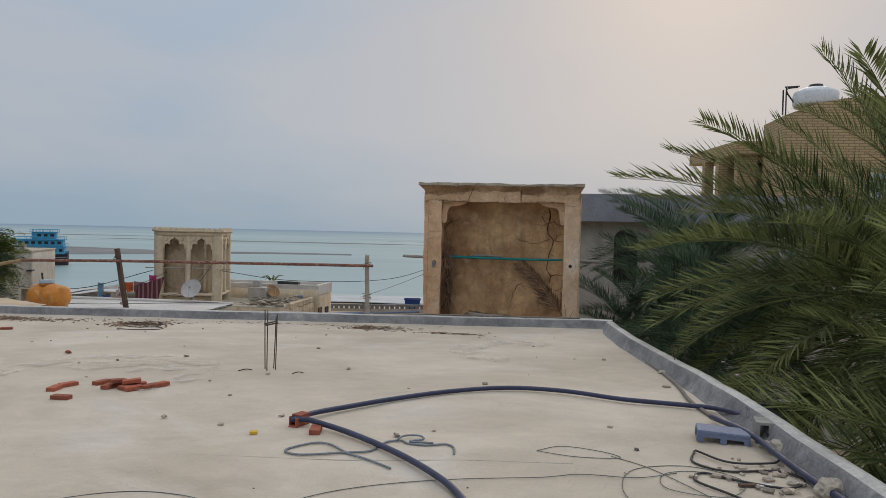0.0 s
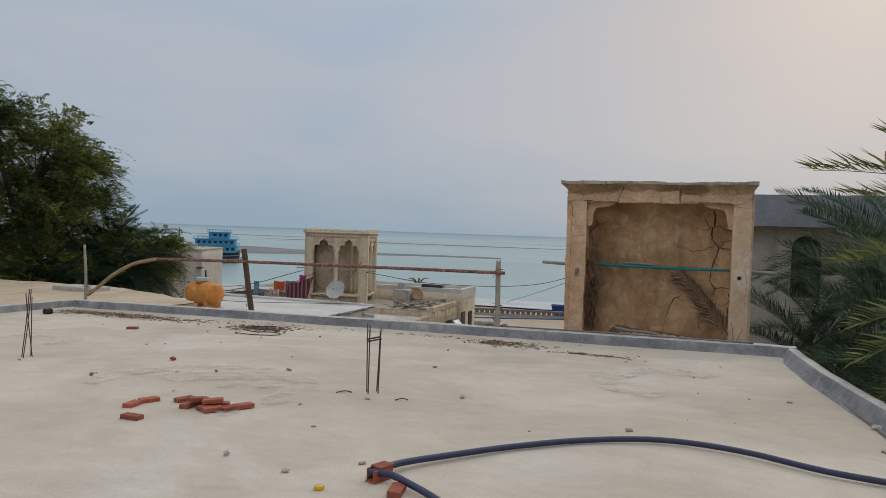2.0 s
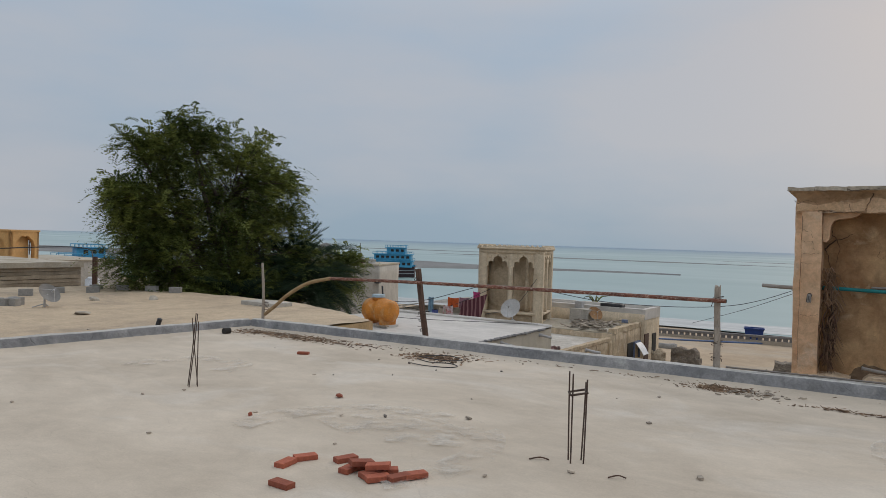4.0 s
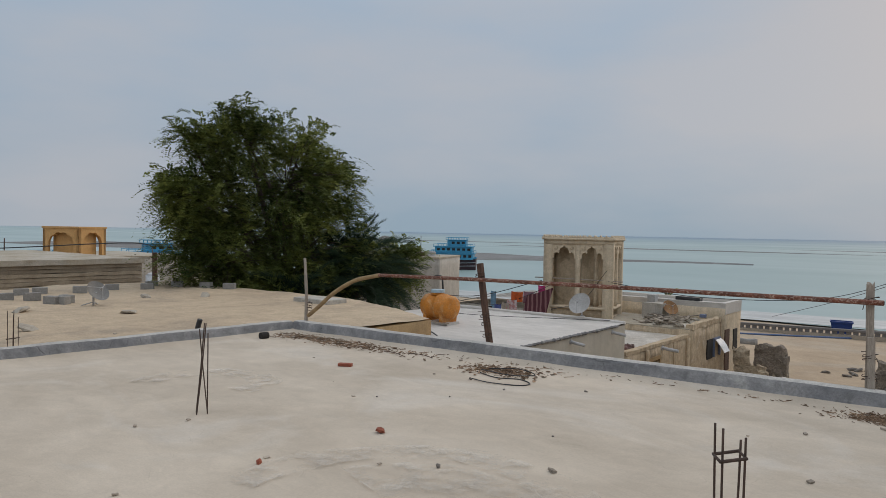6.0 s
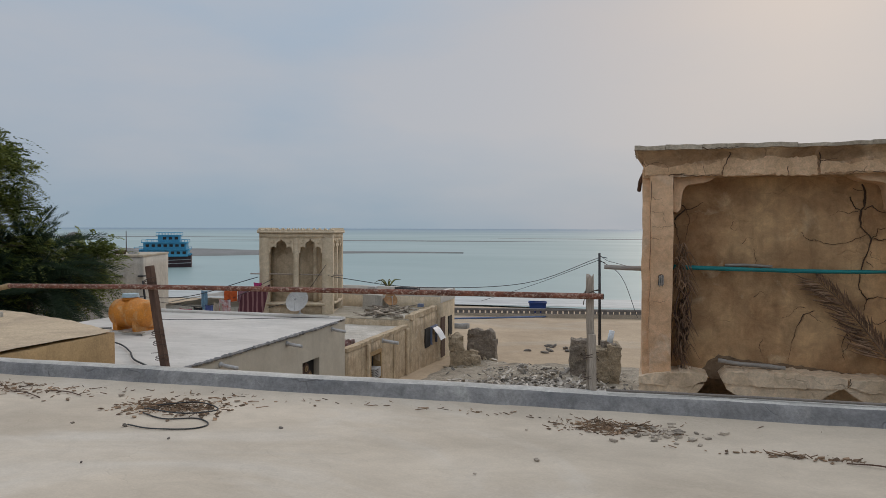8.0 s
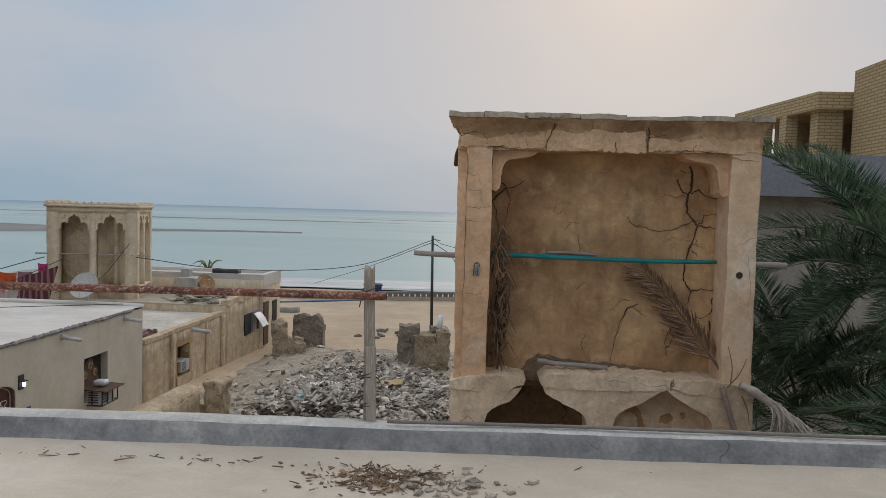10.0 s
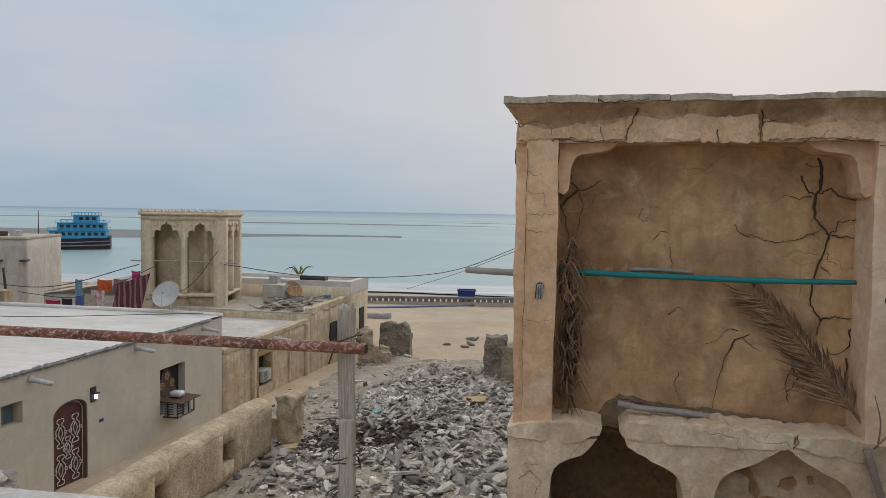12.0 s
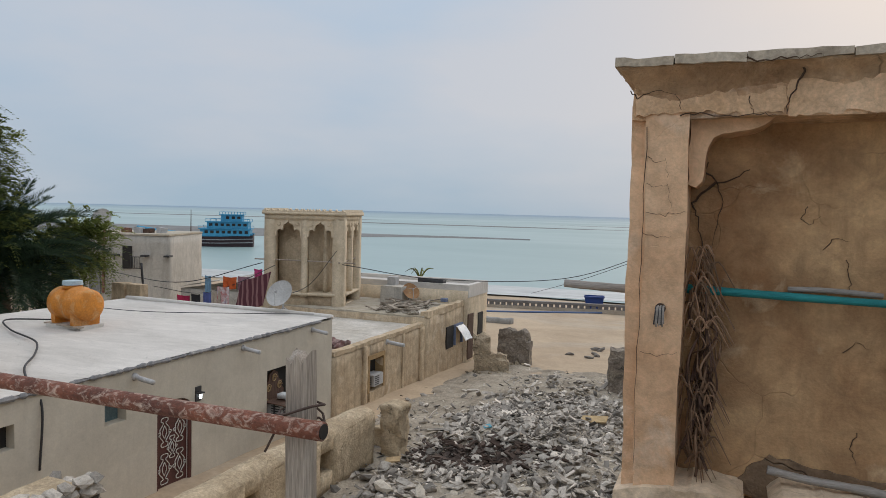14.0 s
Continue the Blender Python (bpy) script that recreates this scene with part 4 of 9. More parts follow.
# ---- railing on the roof edge ----
def build_railing():
    r = thing("railing", "makeshift rusty pipe railing tied to wooden posts", "railing", (-7.5, 11.8, 0.1))
    bm = bmesh.new()
    tube(bm, [(-9.95, 11.82, 0.86), (-8.0, 11.80, 0.90), (-5.5, 11.80, 0.925), (-3.655, 11.79, 0.94)], 0.0245, 14, 8, None, 0.05)
    rail = part("rail", bm, M_RUST, r, "rusty steel pipe with flaking paint", True)
    bm = bmesh.new()
    cyl(bm, (-3.66, 11.79, 0.94), (-3.652, 11.79, 0.94), 0.0195, seg=14)
    part("pipe_mouth", bm, M_DARK, rail, "dark open end of the pipe")
    bm = bmesh.new()
    tube(bm, [(-11.42, 11.80, 0.14), (-11.15, 11.80, 0.32), (-10.85, 11.8, 0.53), (-10.4, 11.81, 0.75), (-9.9, 11.82, 0.86)], 0.032, 9, 6, 0.03, 0.12)
    part("bent_branch", bm, M_BRANCH, r, "peeled bent branch", True)
    bm = bmesh.new()
    tube(bm, [(-11.48, 11.80, -0.3), (-11.47, 11.80, 0.4), (-11.52, 11.8, 1.05)], 0.032, 8, 5, 0.02, 0.2)
    part("post", bm, M_WOOD, r, "thin grey stick post", True)
    bm = bmesh.new()
    rough_box(bm, -0.034, -0.03, -0.45, 0.034, 0.03, 1.02, 0.09, 0.006, 4, pose(-7.965, 11.86, 0.1, 0, -10, 0))
    part("post", bm, M_WOODB, r, "dark brown leaning timber post")
    bm = bmesh.new()
    rough_box(bm, -0.031, -0.026, -0.75, 0.031, 0.028, 1.13, 0.016, 0.006, 8, pose(-3.755, 11.865, 0.0, 0, -0.8, 3))
    for v in bm.verts:
        if v.co.z > 1.05:
            v.co.z -= 0.05 * (0.5 + noise.noise(Vector((v.co.x * 60, v.co.y * 20, 3))))
    part("post", bm, M_WOOD, r, "weathered grey plank post with a split top")
    bm = bmesh.new()
    rough_box(bm, -0.028, -0.02, -0.7, 0.03, 0.02, 0.62, 0.05, 0.006, 5, pose(-3.735, 11.81, 0.0, 0, -1.2, 0))
    part("splint", bm, M_WOOD, r)
    for px, zs in ((-3.755, (0.05, 0.22, 0.40, 0.92)), (-7.965, (0.15, 0.3, 0.4, 0.92)), (-11.47, (0.2, 0.28))):
        for z in zs:
            bm = bmesh.new()
            lean = -0.17 * z if px == -7.965 else 0
            coil = [(px + lean + 0.062 * math.cos(a), 11.845 + 0.055 * math.sin(a), z + 0.005 * a + 0.012 * math.sin(a * 1.7)) for a in [0.6 * k for k in range(26)]]
            coil.append((px + lean - 0.06, 11.77, z + (0.09 if z < 0.6 else -0.05)))
            tube(bm, coil, 0.0035, 4, 0)
            part("wire_tie", bm, M_BAR, r, "rusty wire tie", True)
    return r


build_railing()
bm = bmesh.new()
tube(bm, [(-3.62, 11.72, 0.185), (-2.5, 11.74, 0.20), (-1.2, 11.73, 0.215), (-0.35, 11.72, 0.225)], 0.011, 8, 6)
solo("thin_pipe", bm, M_HOSEG, "thin dark pipe lying along the roof kerb", "pipe", smooth=True)


# ---- reinforcing bars ----
def rebar(x, y, h, spread, lean, stirrup, turn, label):
    r = thing("rebar_stub", label, "rebar", (x, y, roof_z(x, y)), "starter bars on the roof", False)
    for k, (a, b) in enumerate(((-1, -1), (1, -1), (1, 1), (-1, 1))):
        bm = bmesh.new()
        c = pose(0, 0, 0, 0, 0, turn) @ Vector((a * spread, b * spread, 0))
        d = pose(0, 0, 0, 0, 0, turn) @ Vector((a * spread + lean[k][0], b * spread + lean[k][1], 0))
        tube(bm, [(c.x, c.y, -0.03), ((c.x + d.x) / 2 + lean[k][0] * 0.15, (c.y + d.y) / 2, h * 0.5), (d.x, d.y, h * (1 - 0.06 * (k % 3)))], 0.0055, 6, 5)
        part("bar", bm, M_BAR, r, "", True)
    if stirrup:
        bm = bmesh.new()
        s = spread + 0.012
        ring = [pose(0, 0, 0, 0, 0, turn) @ Vector((a * s, b * s, h * stirrup + 0.01 * a)) for a, b in ((-1, -1), (1, -1), (1, 1), (-1, 1), (-1, -1.0))]
        tube(bm, ring, 0.008, 6, 0)
        part("stirrup", bm, M_BAR, r, "", True)
    return r


rebar(-3.77, 7.71, 0.62, 0.044, ((0, 0), (0.01, 0), (0.02, 0.01), (-0.01, 0)), 0.78, 33, "four rusty starter bars tied by a stirrup, standing on the roof")
rebar(-7.965, 7.72, 0.74, 0.045, ((0.07, 0.02), (-0.07, 0.03), (0.0, 0.0), (0.06, -0.03)), 0, 60, "four rusty starter bars crossing each other, standing on the roof")
rebar(0.47, 8.25, 0.30, 0.03, ((-0.06, 0.06), (0.0, 0), (0.02, 0.03), (0, 0)), 0, 0, "short dark bars standing beside the kerb")


# ---- loose things on the roof ----
M_CEMLUMP = mat("mortar_lump", (0.50, 0.45, 0.38), (0.40, 0.35, 0.28), 0.95, 6, 40, 0.6, 0.01)
bm = bmesh.new()
box(bm, -0.078, -0.038, 0, 0.078, 0.038, 0.034, None, 0.004)
BRICK = mesh_of("brick", bm, M_BRICK)


def loose_brick(x, y, dz, turn, tilt=0.0, roll=0.0):
    ob = new("brick", BRICK)
    ob.matrix_basis = pose(x, y, roof_z(x, y) + dz, roll, tilt, turn)
    tagged(ob, "loose red clay brick lying on the roof", "brick", "loose bricks")


for row in ((-5.26, 6.60, 0, 62), (-5.27, 6.43, 0, 100), (-4.98, 6.12, 0, 0), (-5.02, 6.74, 0, 70), (-4.86, 6.60, 0, 95), (-4.83, 6.70, 0.0, 66), (-4.79, 6.63, 0.043, 60, 6), (-4.68, 6.60, 0, 70), (-4.65, 6.71, 0, 40), (-4.60, 6.56, 0, 58),
            (-4.66, 6.64, 0.043, 30, -5), (-4.50, 6.65, 0, 72), (-4.45, 6.75, 0, 60), (-8.69, 10.02, 0, 28)):
    loose_brick(*row)


def hollow_brick(x, y, turn):
    r = thing("hollow_brick", "broken hollow red brick holding the bent hose", "brick", (x, y, roof_z(x, y)), "", False)
    r.matrix_basis = pose(x, y, roof_z(x, y), 0, 0, turn)
    for name, b in (("side_wall", (-0.08, -0.042, 0, 0.07, -0.032, 0.07)), ("side_wall", (-0.06, 0.032, 0, 0.08, 0.042, 0.07)), ("bottom", (-0.08, -0.032, 0, 0.08, 0.032, 0.008)), ("top", (-0.03, -0.042, 0.07, 0.08, 0.042, 0.082))):
        bm = bmesh.new()
        box(bm, *b, None, 0.003)
        part(name, bm, M_BRICK, r)


hollow_brick(-2.75, 5.66, 68)
loose_brick(-2.57, 5.50, 0.0, 100)
for x, y, s in ((-6.45, 8.26, 0.11), (-6.5, 7.2, 0.05)):
    bm = bmesh.new()
    stone(bm, (x, y, roof_z(x, y) + 0.018), (s, s * 0.7, 0.045), int(s * 100))
    solo("brick_chip", bm, M_BRICK, "broken piece of red brick on the roof", "brick")


def on_roof(pts, r):
    return [(x, y, roof_z(x, y) + r + 0.003 + (q[0] if q else 0)) for x, y, *q in pts]


def line_thing(name, pts, r, material, label, category, seg=7, sub=6, wob=0.0):
    bm = bmesh.new()
    tube(bm, on_roof(pts, r), r, seg, sub, None, wob)
    return solo(name, bm, material, label, category, smooth=True)


line_thing("hose", [(-2.77, 5.62, 0.03), (-2.70, 5.86, 0.02), (-2.5, 6.15, 0.01), (-2.18, 6.5, 0.01), (-1.76, 6.86, 0.01), (-1.27, 7.09, 0.01), (-0.77, 7.04, 0.01), (-0.3, 6.80, 0.01), (0.15, 6.68, 0.01), (0.40, 6.55, 0.02), (0.53, 6.27, 0.04), (0.57, 5.95, 0.05), (0.55, 5.7, 0.03)], 0.020, M_HOSE, "thick dark blue water hose curving over the roof", "hose", 10)
line_thing("hose", [(-2.79, 5.60, 0.03), (-2.68, 5.62, 0.03), (-2.55, 5.57, 0.02), (-2.27, 5.38, 0.01), (-1.88, 5.0, 0.01), (-1.60, 4.65, 0.01), (-1.44, 4.40, 0.0), (-1.2, 3.8, 0.0), (-1.05, 3.2, 0.0)], 0.020, M_HOSE, "thick dark blue water hose lying on the roof", "hose", 10)
line_thing("hose", [(0.30, 6.25, 0.02), (0.42, 5.75, 0.04), (0.46, 5.35, 0.03), (0.50, 4.95, 0.02), (0.58, 4.4, 0.01)], 0.022, M_HOSE, "dark blue hose running along the kerb", "hose", 10)
line_thing("hose", [(0.04, 11.4), (0.06, 10.6), (0.15, 9.6), (0.24, 8.6), (0.30, 7.6), (0.28, 6.9), (0.34, 6.3)], 0.016, M_HOSEG, "grey hose lying along the foot of the kerb", "hose")
line_thing("rope", [(-1.88, 4.78), (-2.05, 4.92), (-2.2, 5.02), (-2.38, 5.2), (-2.5, 5.2), (-2.62, 5.03), (-2.5, 4.95), (-2.25, 5.03), (-2.08, 5.1), (-2.02, 5.3), (-1.93, 5.36), (-1.87, 5.30), (-1.75, 5.28), (-1.62, 5.32), (-1.56, 5.26), (-1.54, 5.12)], 0.007, M_ROPE, "frayed grey blue rope lying in a loop", "rope", 6, 8)
line_thing("rope", [(-1.95, 5.34, 0.01), (-1.92, 5.44, 0.01), (-1.82, 5.46, 0.01), (-1.78, 5.38, 0.01), (-1.86, 5.31, 0.01), (-1.7, 5.30, 0.01)], 0.007, M_ROPE, "frayed grey blue rope knot", "rope", 6, 8)
line_thing("cord", [(-2.4, 4.0), (-2.23, 4.26), (-1.98, 4.46), (-1.63, 4.62), (-1.31, 4.71), (-0.99, 4.78), (-0.76, 4.87), (-0.45, 4.86), (-0.2, 4.98)], 0.0026, M_ROPEG, "thin grey cord lying across the roof", "cord", 5, 6)
line_thing("trim", [(-3.4, 4.86, -0.009), (-2.86, 4.88, -0.009), (-2.14, 4.92, -0.009), (-1.48, 5.03, -0.009), (-0.8, 5.07, -0.009)], 0.005, M_CEMLUMP, "thin crack between two pours of roof cement", "crack", 5, 6, 0.3)
line_thing("cord", [(-3.7, 3.85), (-3.52, 4.01), (-3.31, 4.15), (-3.09, 4.21), (-2.81, 4.17), (-2.6, 4.05)], 0.0026, M_ROPEG, "thin grey cord lying on the roof", "cord", 5, 6)
line_thing("cord", [(-0.40, 4.2), (-0.55, 4.6), (-0.45, 5.0), (-0.1, 5.12), (0.15, 4.9), (0.0, 4.62), (-0.3, 4.7), (-0.28, 4.95), (-0.05, 5.02), (0.2, 4.8)], 0.0026, M_ROPEG, "loose green cord lying in loops", "cord", 5, 8)
line_thing("cord", [(-1.02, 5.3), (-0.85, 5.42), (-0.6, 5.34), (-0.5, 5.22), (-0.75, 5.2), (-0.95, 5.26), (-1.02, 5.3)], 0.0026, M_ROPEG, "loose green cord lying in a loop", "cord", 5, 8)
line_thing("cord", [(-0.55, 5.25), (-0.35, 5.05), (-0.15, 4.7), (0.05, 4.3), (0.2, 4.05)], 0.0026, M_ROPEG, "loose green cord on the roof", "cord", 5, 8)
line_thing("cable", [(0.0, 5.45), (-0.06, 5.2), (0.1, 5.05), (0.4, 5.1), (0.5, 4.95), (0.35, 4.8), (0.1, 4.9), (-0.05, 5.0), (-0.12, 4.85), (0.05, 4.6), (0.25, 4.2), (0.4, 3.8)], 0.007, M_CABLE, "black cable coiled loosely beside the kerb", "cable", 6, 8)
line_thing("cable", [(0.0, 5.42, 0.01), (0.15, 5.2, 0.01), (0.4, 5.22, 0.01), (0.48, 5.3, 0.01)], 0.007, M_CABLE, "black cable beside the blue pallet", "cable", 6, 8)


def build_pallet():
    r = thing("plastic_pallet", "small dusty blue plastic pallet lying on the roof", "pallet", (0.13, 5.55, 0.12), "", False)
    r.matrix_basis = pose(0.25, 5.76, roof_z(0.25, 5.76), 0, 2, -8)
    bm = bmesh.new()
    box(bm, -0.17, -0.10, 0.05, 0.17, 0.10, 0.08, None, 0.012)
    part("deck", bm, M_BLUEPL, r)
    for x in (-0.15, 0.0, 0.15):
        for y in (-0.08, 0.08):
            bm = bmesh.new()
            box(bm, x - 0.022, y - 0.02, 0.0, x + 0.022, y + 0.02, 0.053, None, 0.005)
            part("foot", bm, M_BLUEPL, r)
    for y in (-0.099, 0.084):
        bm = bmesh.new()
        box(bm, -0.168, y, 0.035, 0.168, y + 0.015, 0.06)
        part("rim", bm, M_BLUEPL, r)


build_pallet()


def build_block():
    r = thing("hollow_block", "grey hollow concrete block built into the roof kerb", "concrete block", (0.66, 5.85, 0.12), "", False)
    r.matrix_basis = pose(0.57, 5.78, roof_z(0.57, 5.78), 0, 0, -10) @ Matrix.Scale(0.8, 4)
    bm = bmesh.new()
    bm.free()
    for x in (-0.12, -0.02, 0.08):
        bm = bmesh.new()
        box(bm, x, -0.1, 0.024, x + 0.03, 0.1, 0.161)
        part("web", bm, M_CONC, r)
    for z in (0.0, 0.16):
        bm = bmesh.new()
        box(bm, -0.122, -0.102, z, 0.112, 0.102, z + 0.025, None, 0.004)
        part("shell", bm, M_CONC, r)


build_block()
for k, (x, y, s, h) in enumerate(((0.56, 5.52, 0.19, 0.10), (0.66, 5.40, 0.15, 0.08), (0.50, 5.62, 0.09, 0.06), (0.55, 4.72, 0.16, 0.12), (0.28, 8.2, 0.1, 0.05), (0.2, 7.55, 0.08, 0.025), (0.30, 4.95, 0.06, 0.03), (0.42, 4.9, 0.06, 0.03))):
    bm = bmesh.new()
    lump(bm, (x, y, roof_z(x, y) + h * 0.35), (s, s * 0.8, h), 40 + k)
    solo("mortar_lump", bm, M_CEMLUMP, "crumbly lump of dried mortar on the roof", "mortar")
M_PEBBLE = mat("dark_pebble", (0.20, 0.175, 0.15), (0.13, 0.115, 0.10), 0.9, 9, 40, 0.5, 0.004)
for k, (x, y, s) in enumerate(((-0.37, 5.42, 0.085), (-1.40, 4.55, 0.03), (-2.55, 4.35, 0.03), (-0.52, 4.5, 0.02), (-0.85, 4.4, 0.03), (-5.95, 10.6, 0.09), (-7.15, 10.35, 0.11), (-6.6, 10.15, 0.06), (-6.8, 9.55, 0.05), (-7.3, 9.1, 0.05), (-5.4, 9.0, 0.05), (-8.1, 9.3, 0.04), (-1.1, 7.9, 0.025), (-0.75, 7.95, 0.025), (-5.6, 7.9, 0.09))):
    bm = bmesh.new()
    s *= 0.45
    stone(bm, (x, y, roof_z(x, y) + s * 0.25), (s, s * 0.8, s * 0.7), 70 + k)
    solo("stone", bm, M_PEBBLE, "small dark stone lying on the roof", "stone", "small stones")
bm = bmesh.new()
box(bm, -0.025, -0.02, 0, 0.025, 0.02, 0.022, pose(-2.98, 5.38, roof_z(-2.98, 5.38), 0, 0, 10), 0.004)
solo("yellow_scrap", bm, M_YELLOW, "small bright yellow plastic scrap on the roof", "scrap")


def build_brush():
    r = thing("paint_brush", "old paint brush with a brown wooden handle", "brush", (0.19, 4.83, 0.12), "", False)
    r.matrix_basis = pose(0.20, 4.83, roof_z(0.2, 4.83), 0, 0, 12)
    bm = bmesh.new()
    box(bm, -0.10, -0.015, 0.002, 0.0, 0.015, 0.016, None, 0.004)
    part("handle", bm, M_WOODB, r)
    bm = bmesh.new()
    box(bm, 0.0, -0.018, 0.002, 0.09, 0.014, 0.012, None, 0.003)
    part("bristles", bm, M_WHITE, r, "pale stiff bristles")


build_brush()
# litter swept against the kerbs
M_LITTER = mat("dry_litter", (0.27, 0.175, 0.105), (0.14, 0.09, 0.058), 1.0, 5, 40, 0.3, island=0.5)


def litter(cx, cy, lx, ly, n, seed, size=0.022, label="dry twigs, leaves and plaster crumbs swept against the kerb"):
    rnd = random.Random(seed)
    bm = bmesh.new()
    for _ in range(n):
        x, y = rnd.gauss(cx, lx), rnd.gauss(cy, ly)
        if y > 11.6 or y < cy - 0.7:
            continue
        z = roof_z(x, y) + rnd.uniform(0.0, 0.008)
        s = size * rnd.uniform(0.4, 1.6)
        if rnd.random() < 0.4:
            a = rnd.uniform(0, 6.28)
            cyl(bm, (x, y, z + 0.006), (x + s * 2.5 * math.cos(a), y + s * 1.6 * math.sin(a), z + rnd.uniform(0.004, 0.03)), 0.004, 0.003, 4)
        else:
            box(bm, -s / 2, -s / 3, 0, s / 2, s / 3, s * 0.12, pose(x, y, z, rnd.uniform(-20, 20), rnd.uniform(-20, 20), rnd.uniform(0, 360)))
    solo("litter", bm, M_LITTER, label, "litter", kind="stuff")


litter(-10.7, 11.30, 0.7, 0.15, 700, 1, 0.03)
litter(-9.6, 11.22, 0.6, 0.14, 360, 2, 0.028)
litter(-7.15, 10.98, 0.26, 0.14, 420, 3, 0.032)
litter(-7.4, 11.45, 0.9, 0.05, 90, 4)
litter(-3.55, 11.27, 0.2, 0.10, 520, 5, 0.02)
litter(-4.9, 11.48, 0.9, 0.04, 90, 6, 0.028)
litter(-2.4, 10.85, 0.26, 0.03, 90, 7, 0.026)
M_HUSK = mat("pale_crumbs", (0.42, 0.36, 0.29), (0.30, 0.25, 0.20), 1.0, 8, 40, 0.3, island=0.4)
bm = bmesh.new()
rnd = random.Random(11)
for cx, cy, sx, sy, n in ((-3.2, 11.2, 0.16, 0.12, 70), (-10.7, 11.35, 0.6, 0.12, 40), (0.3, 5.0, 0.18, 0.2, 40), (-3, 8, 4, 2.5, 60)):
    for _ in range(n):
        x, y = rnd.gauss(cx, sx), min(11.55, rnd.gauss(cy, sy))
        s = rnd.uniform(0.008, 0.03)
        box(bm, -s, -s * 0.6, 0, s, s * 0.6, s * 0.5, pose(x, y, roof_z(x, y) + 0.004, rnd.uniform(-20, 20), 0, rnd.uniform(0, 360)))
solo("crumbs", bm, M_HUSK, "pale plaster crumbs scattered on the roof", "crumbs", kind="stuff")
for pts in ([(-7.35, 10.75), (-7.0, 10.6), (-6.75, 10.68), (-6.55, 10.55), (-6.6, 10.4), (-6.9, 10.33), (-7.15, 10.38)], [(-7.3, 10.9, 0.02), (-7.0, 11.05, 0.03), (-6.7, 10.9, 0.02), (-6.9, 10.72, 0.02), (-7.3, 10.75, 0.03)]):
    line_thing("wire", pts, 0.006, M_CABLE, "loop of dark wire lying in the litter", "wire", 5)
for a, b in (((-4.05, 7.55), (-3.93, 7.62)), ((-3.46, 7.5), (-3.36, 7.56)), ((-9.1, 11.1), (-8.6, 10.95)), ((-8.75, 11.2), (-8.3, 11.12)), ((-2.1, 10.78), (-1.75, 10.68))):
    line_thing("twig", [a, ((a[0] + b[0]) / 2, (a[1] + b[1]) / 2 + 0.02, 0.01), b], 0.005, M_WOODB, "short dark twig on the roof", "twig", 5, 4, 0.3)
bm = bmesh.new()
cyl(bm, (-11.22, 10.86, -0.05), (-11.22, 10.74, -0.05), 0.05, 0.05, 14)
solo("drain_hole", bm, M_DARK, "dark round drain mouth at the foot of the kerb", "drain")


# ---- houses of the lower street ----
def pipe_spout(x, y, z, length=0.55, r=0.055, material=None, drop=0.06):
    bm = bmesh.new()
    tube(bm, [(x - 0.15, y, z + 0.02), (x + length * 0.5, y - 0.01, z - drop * 0.5), (x + length, y - 0.02, z - drop)], r, 12, 3)
    cyl(bm, (x - 0.02, y, z), (x + 0.06, y, z), r * 1.7, r * 1.3, 12)
    return solo("rain_spout", bm, material or M_PVC, "grey plastic rain spout sticking out of the house wall", "spout", "rain spouts", smooth=True)


WX = -14.45  # street side of the white-roofed house
BEFORE = standing()


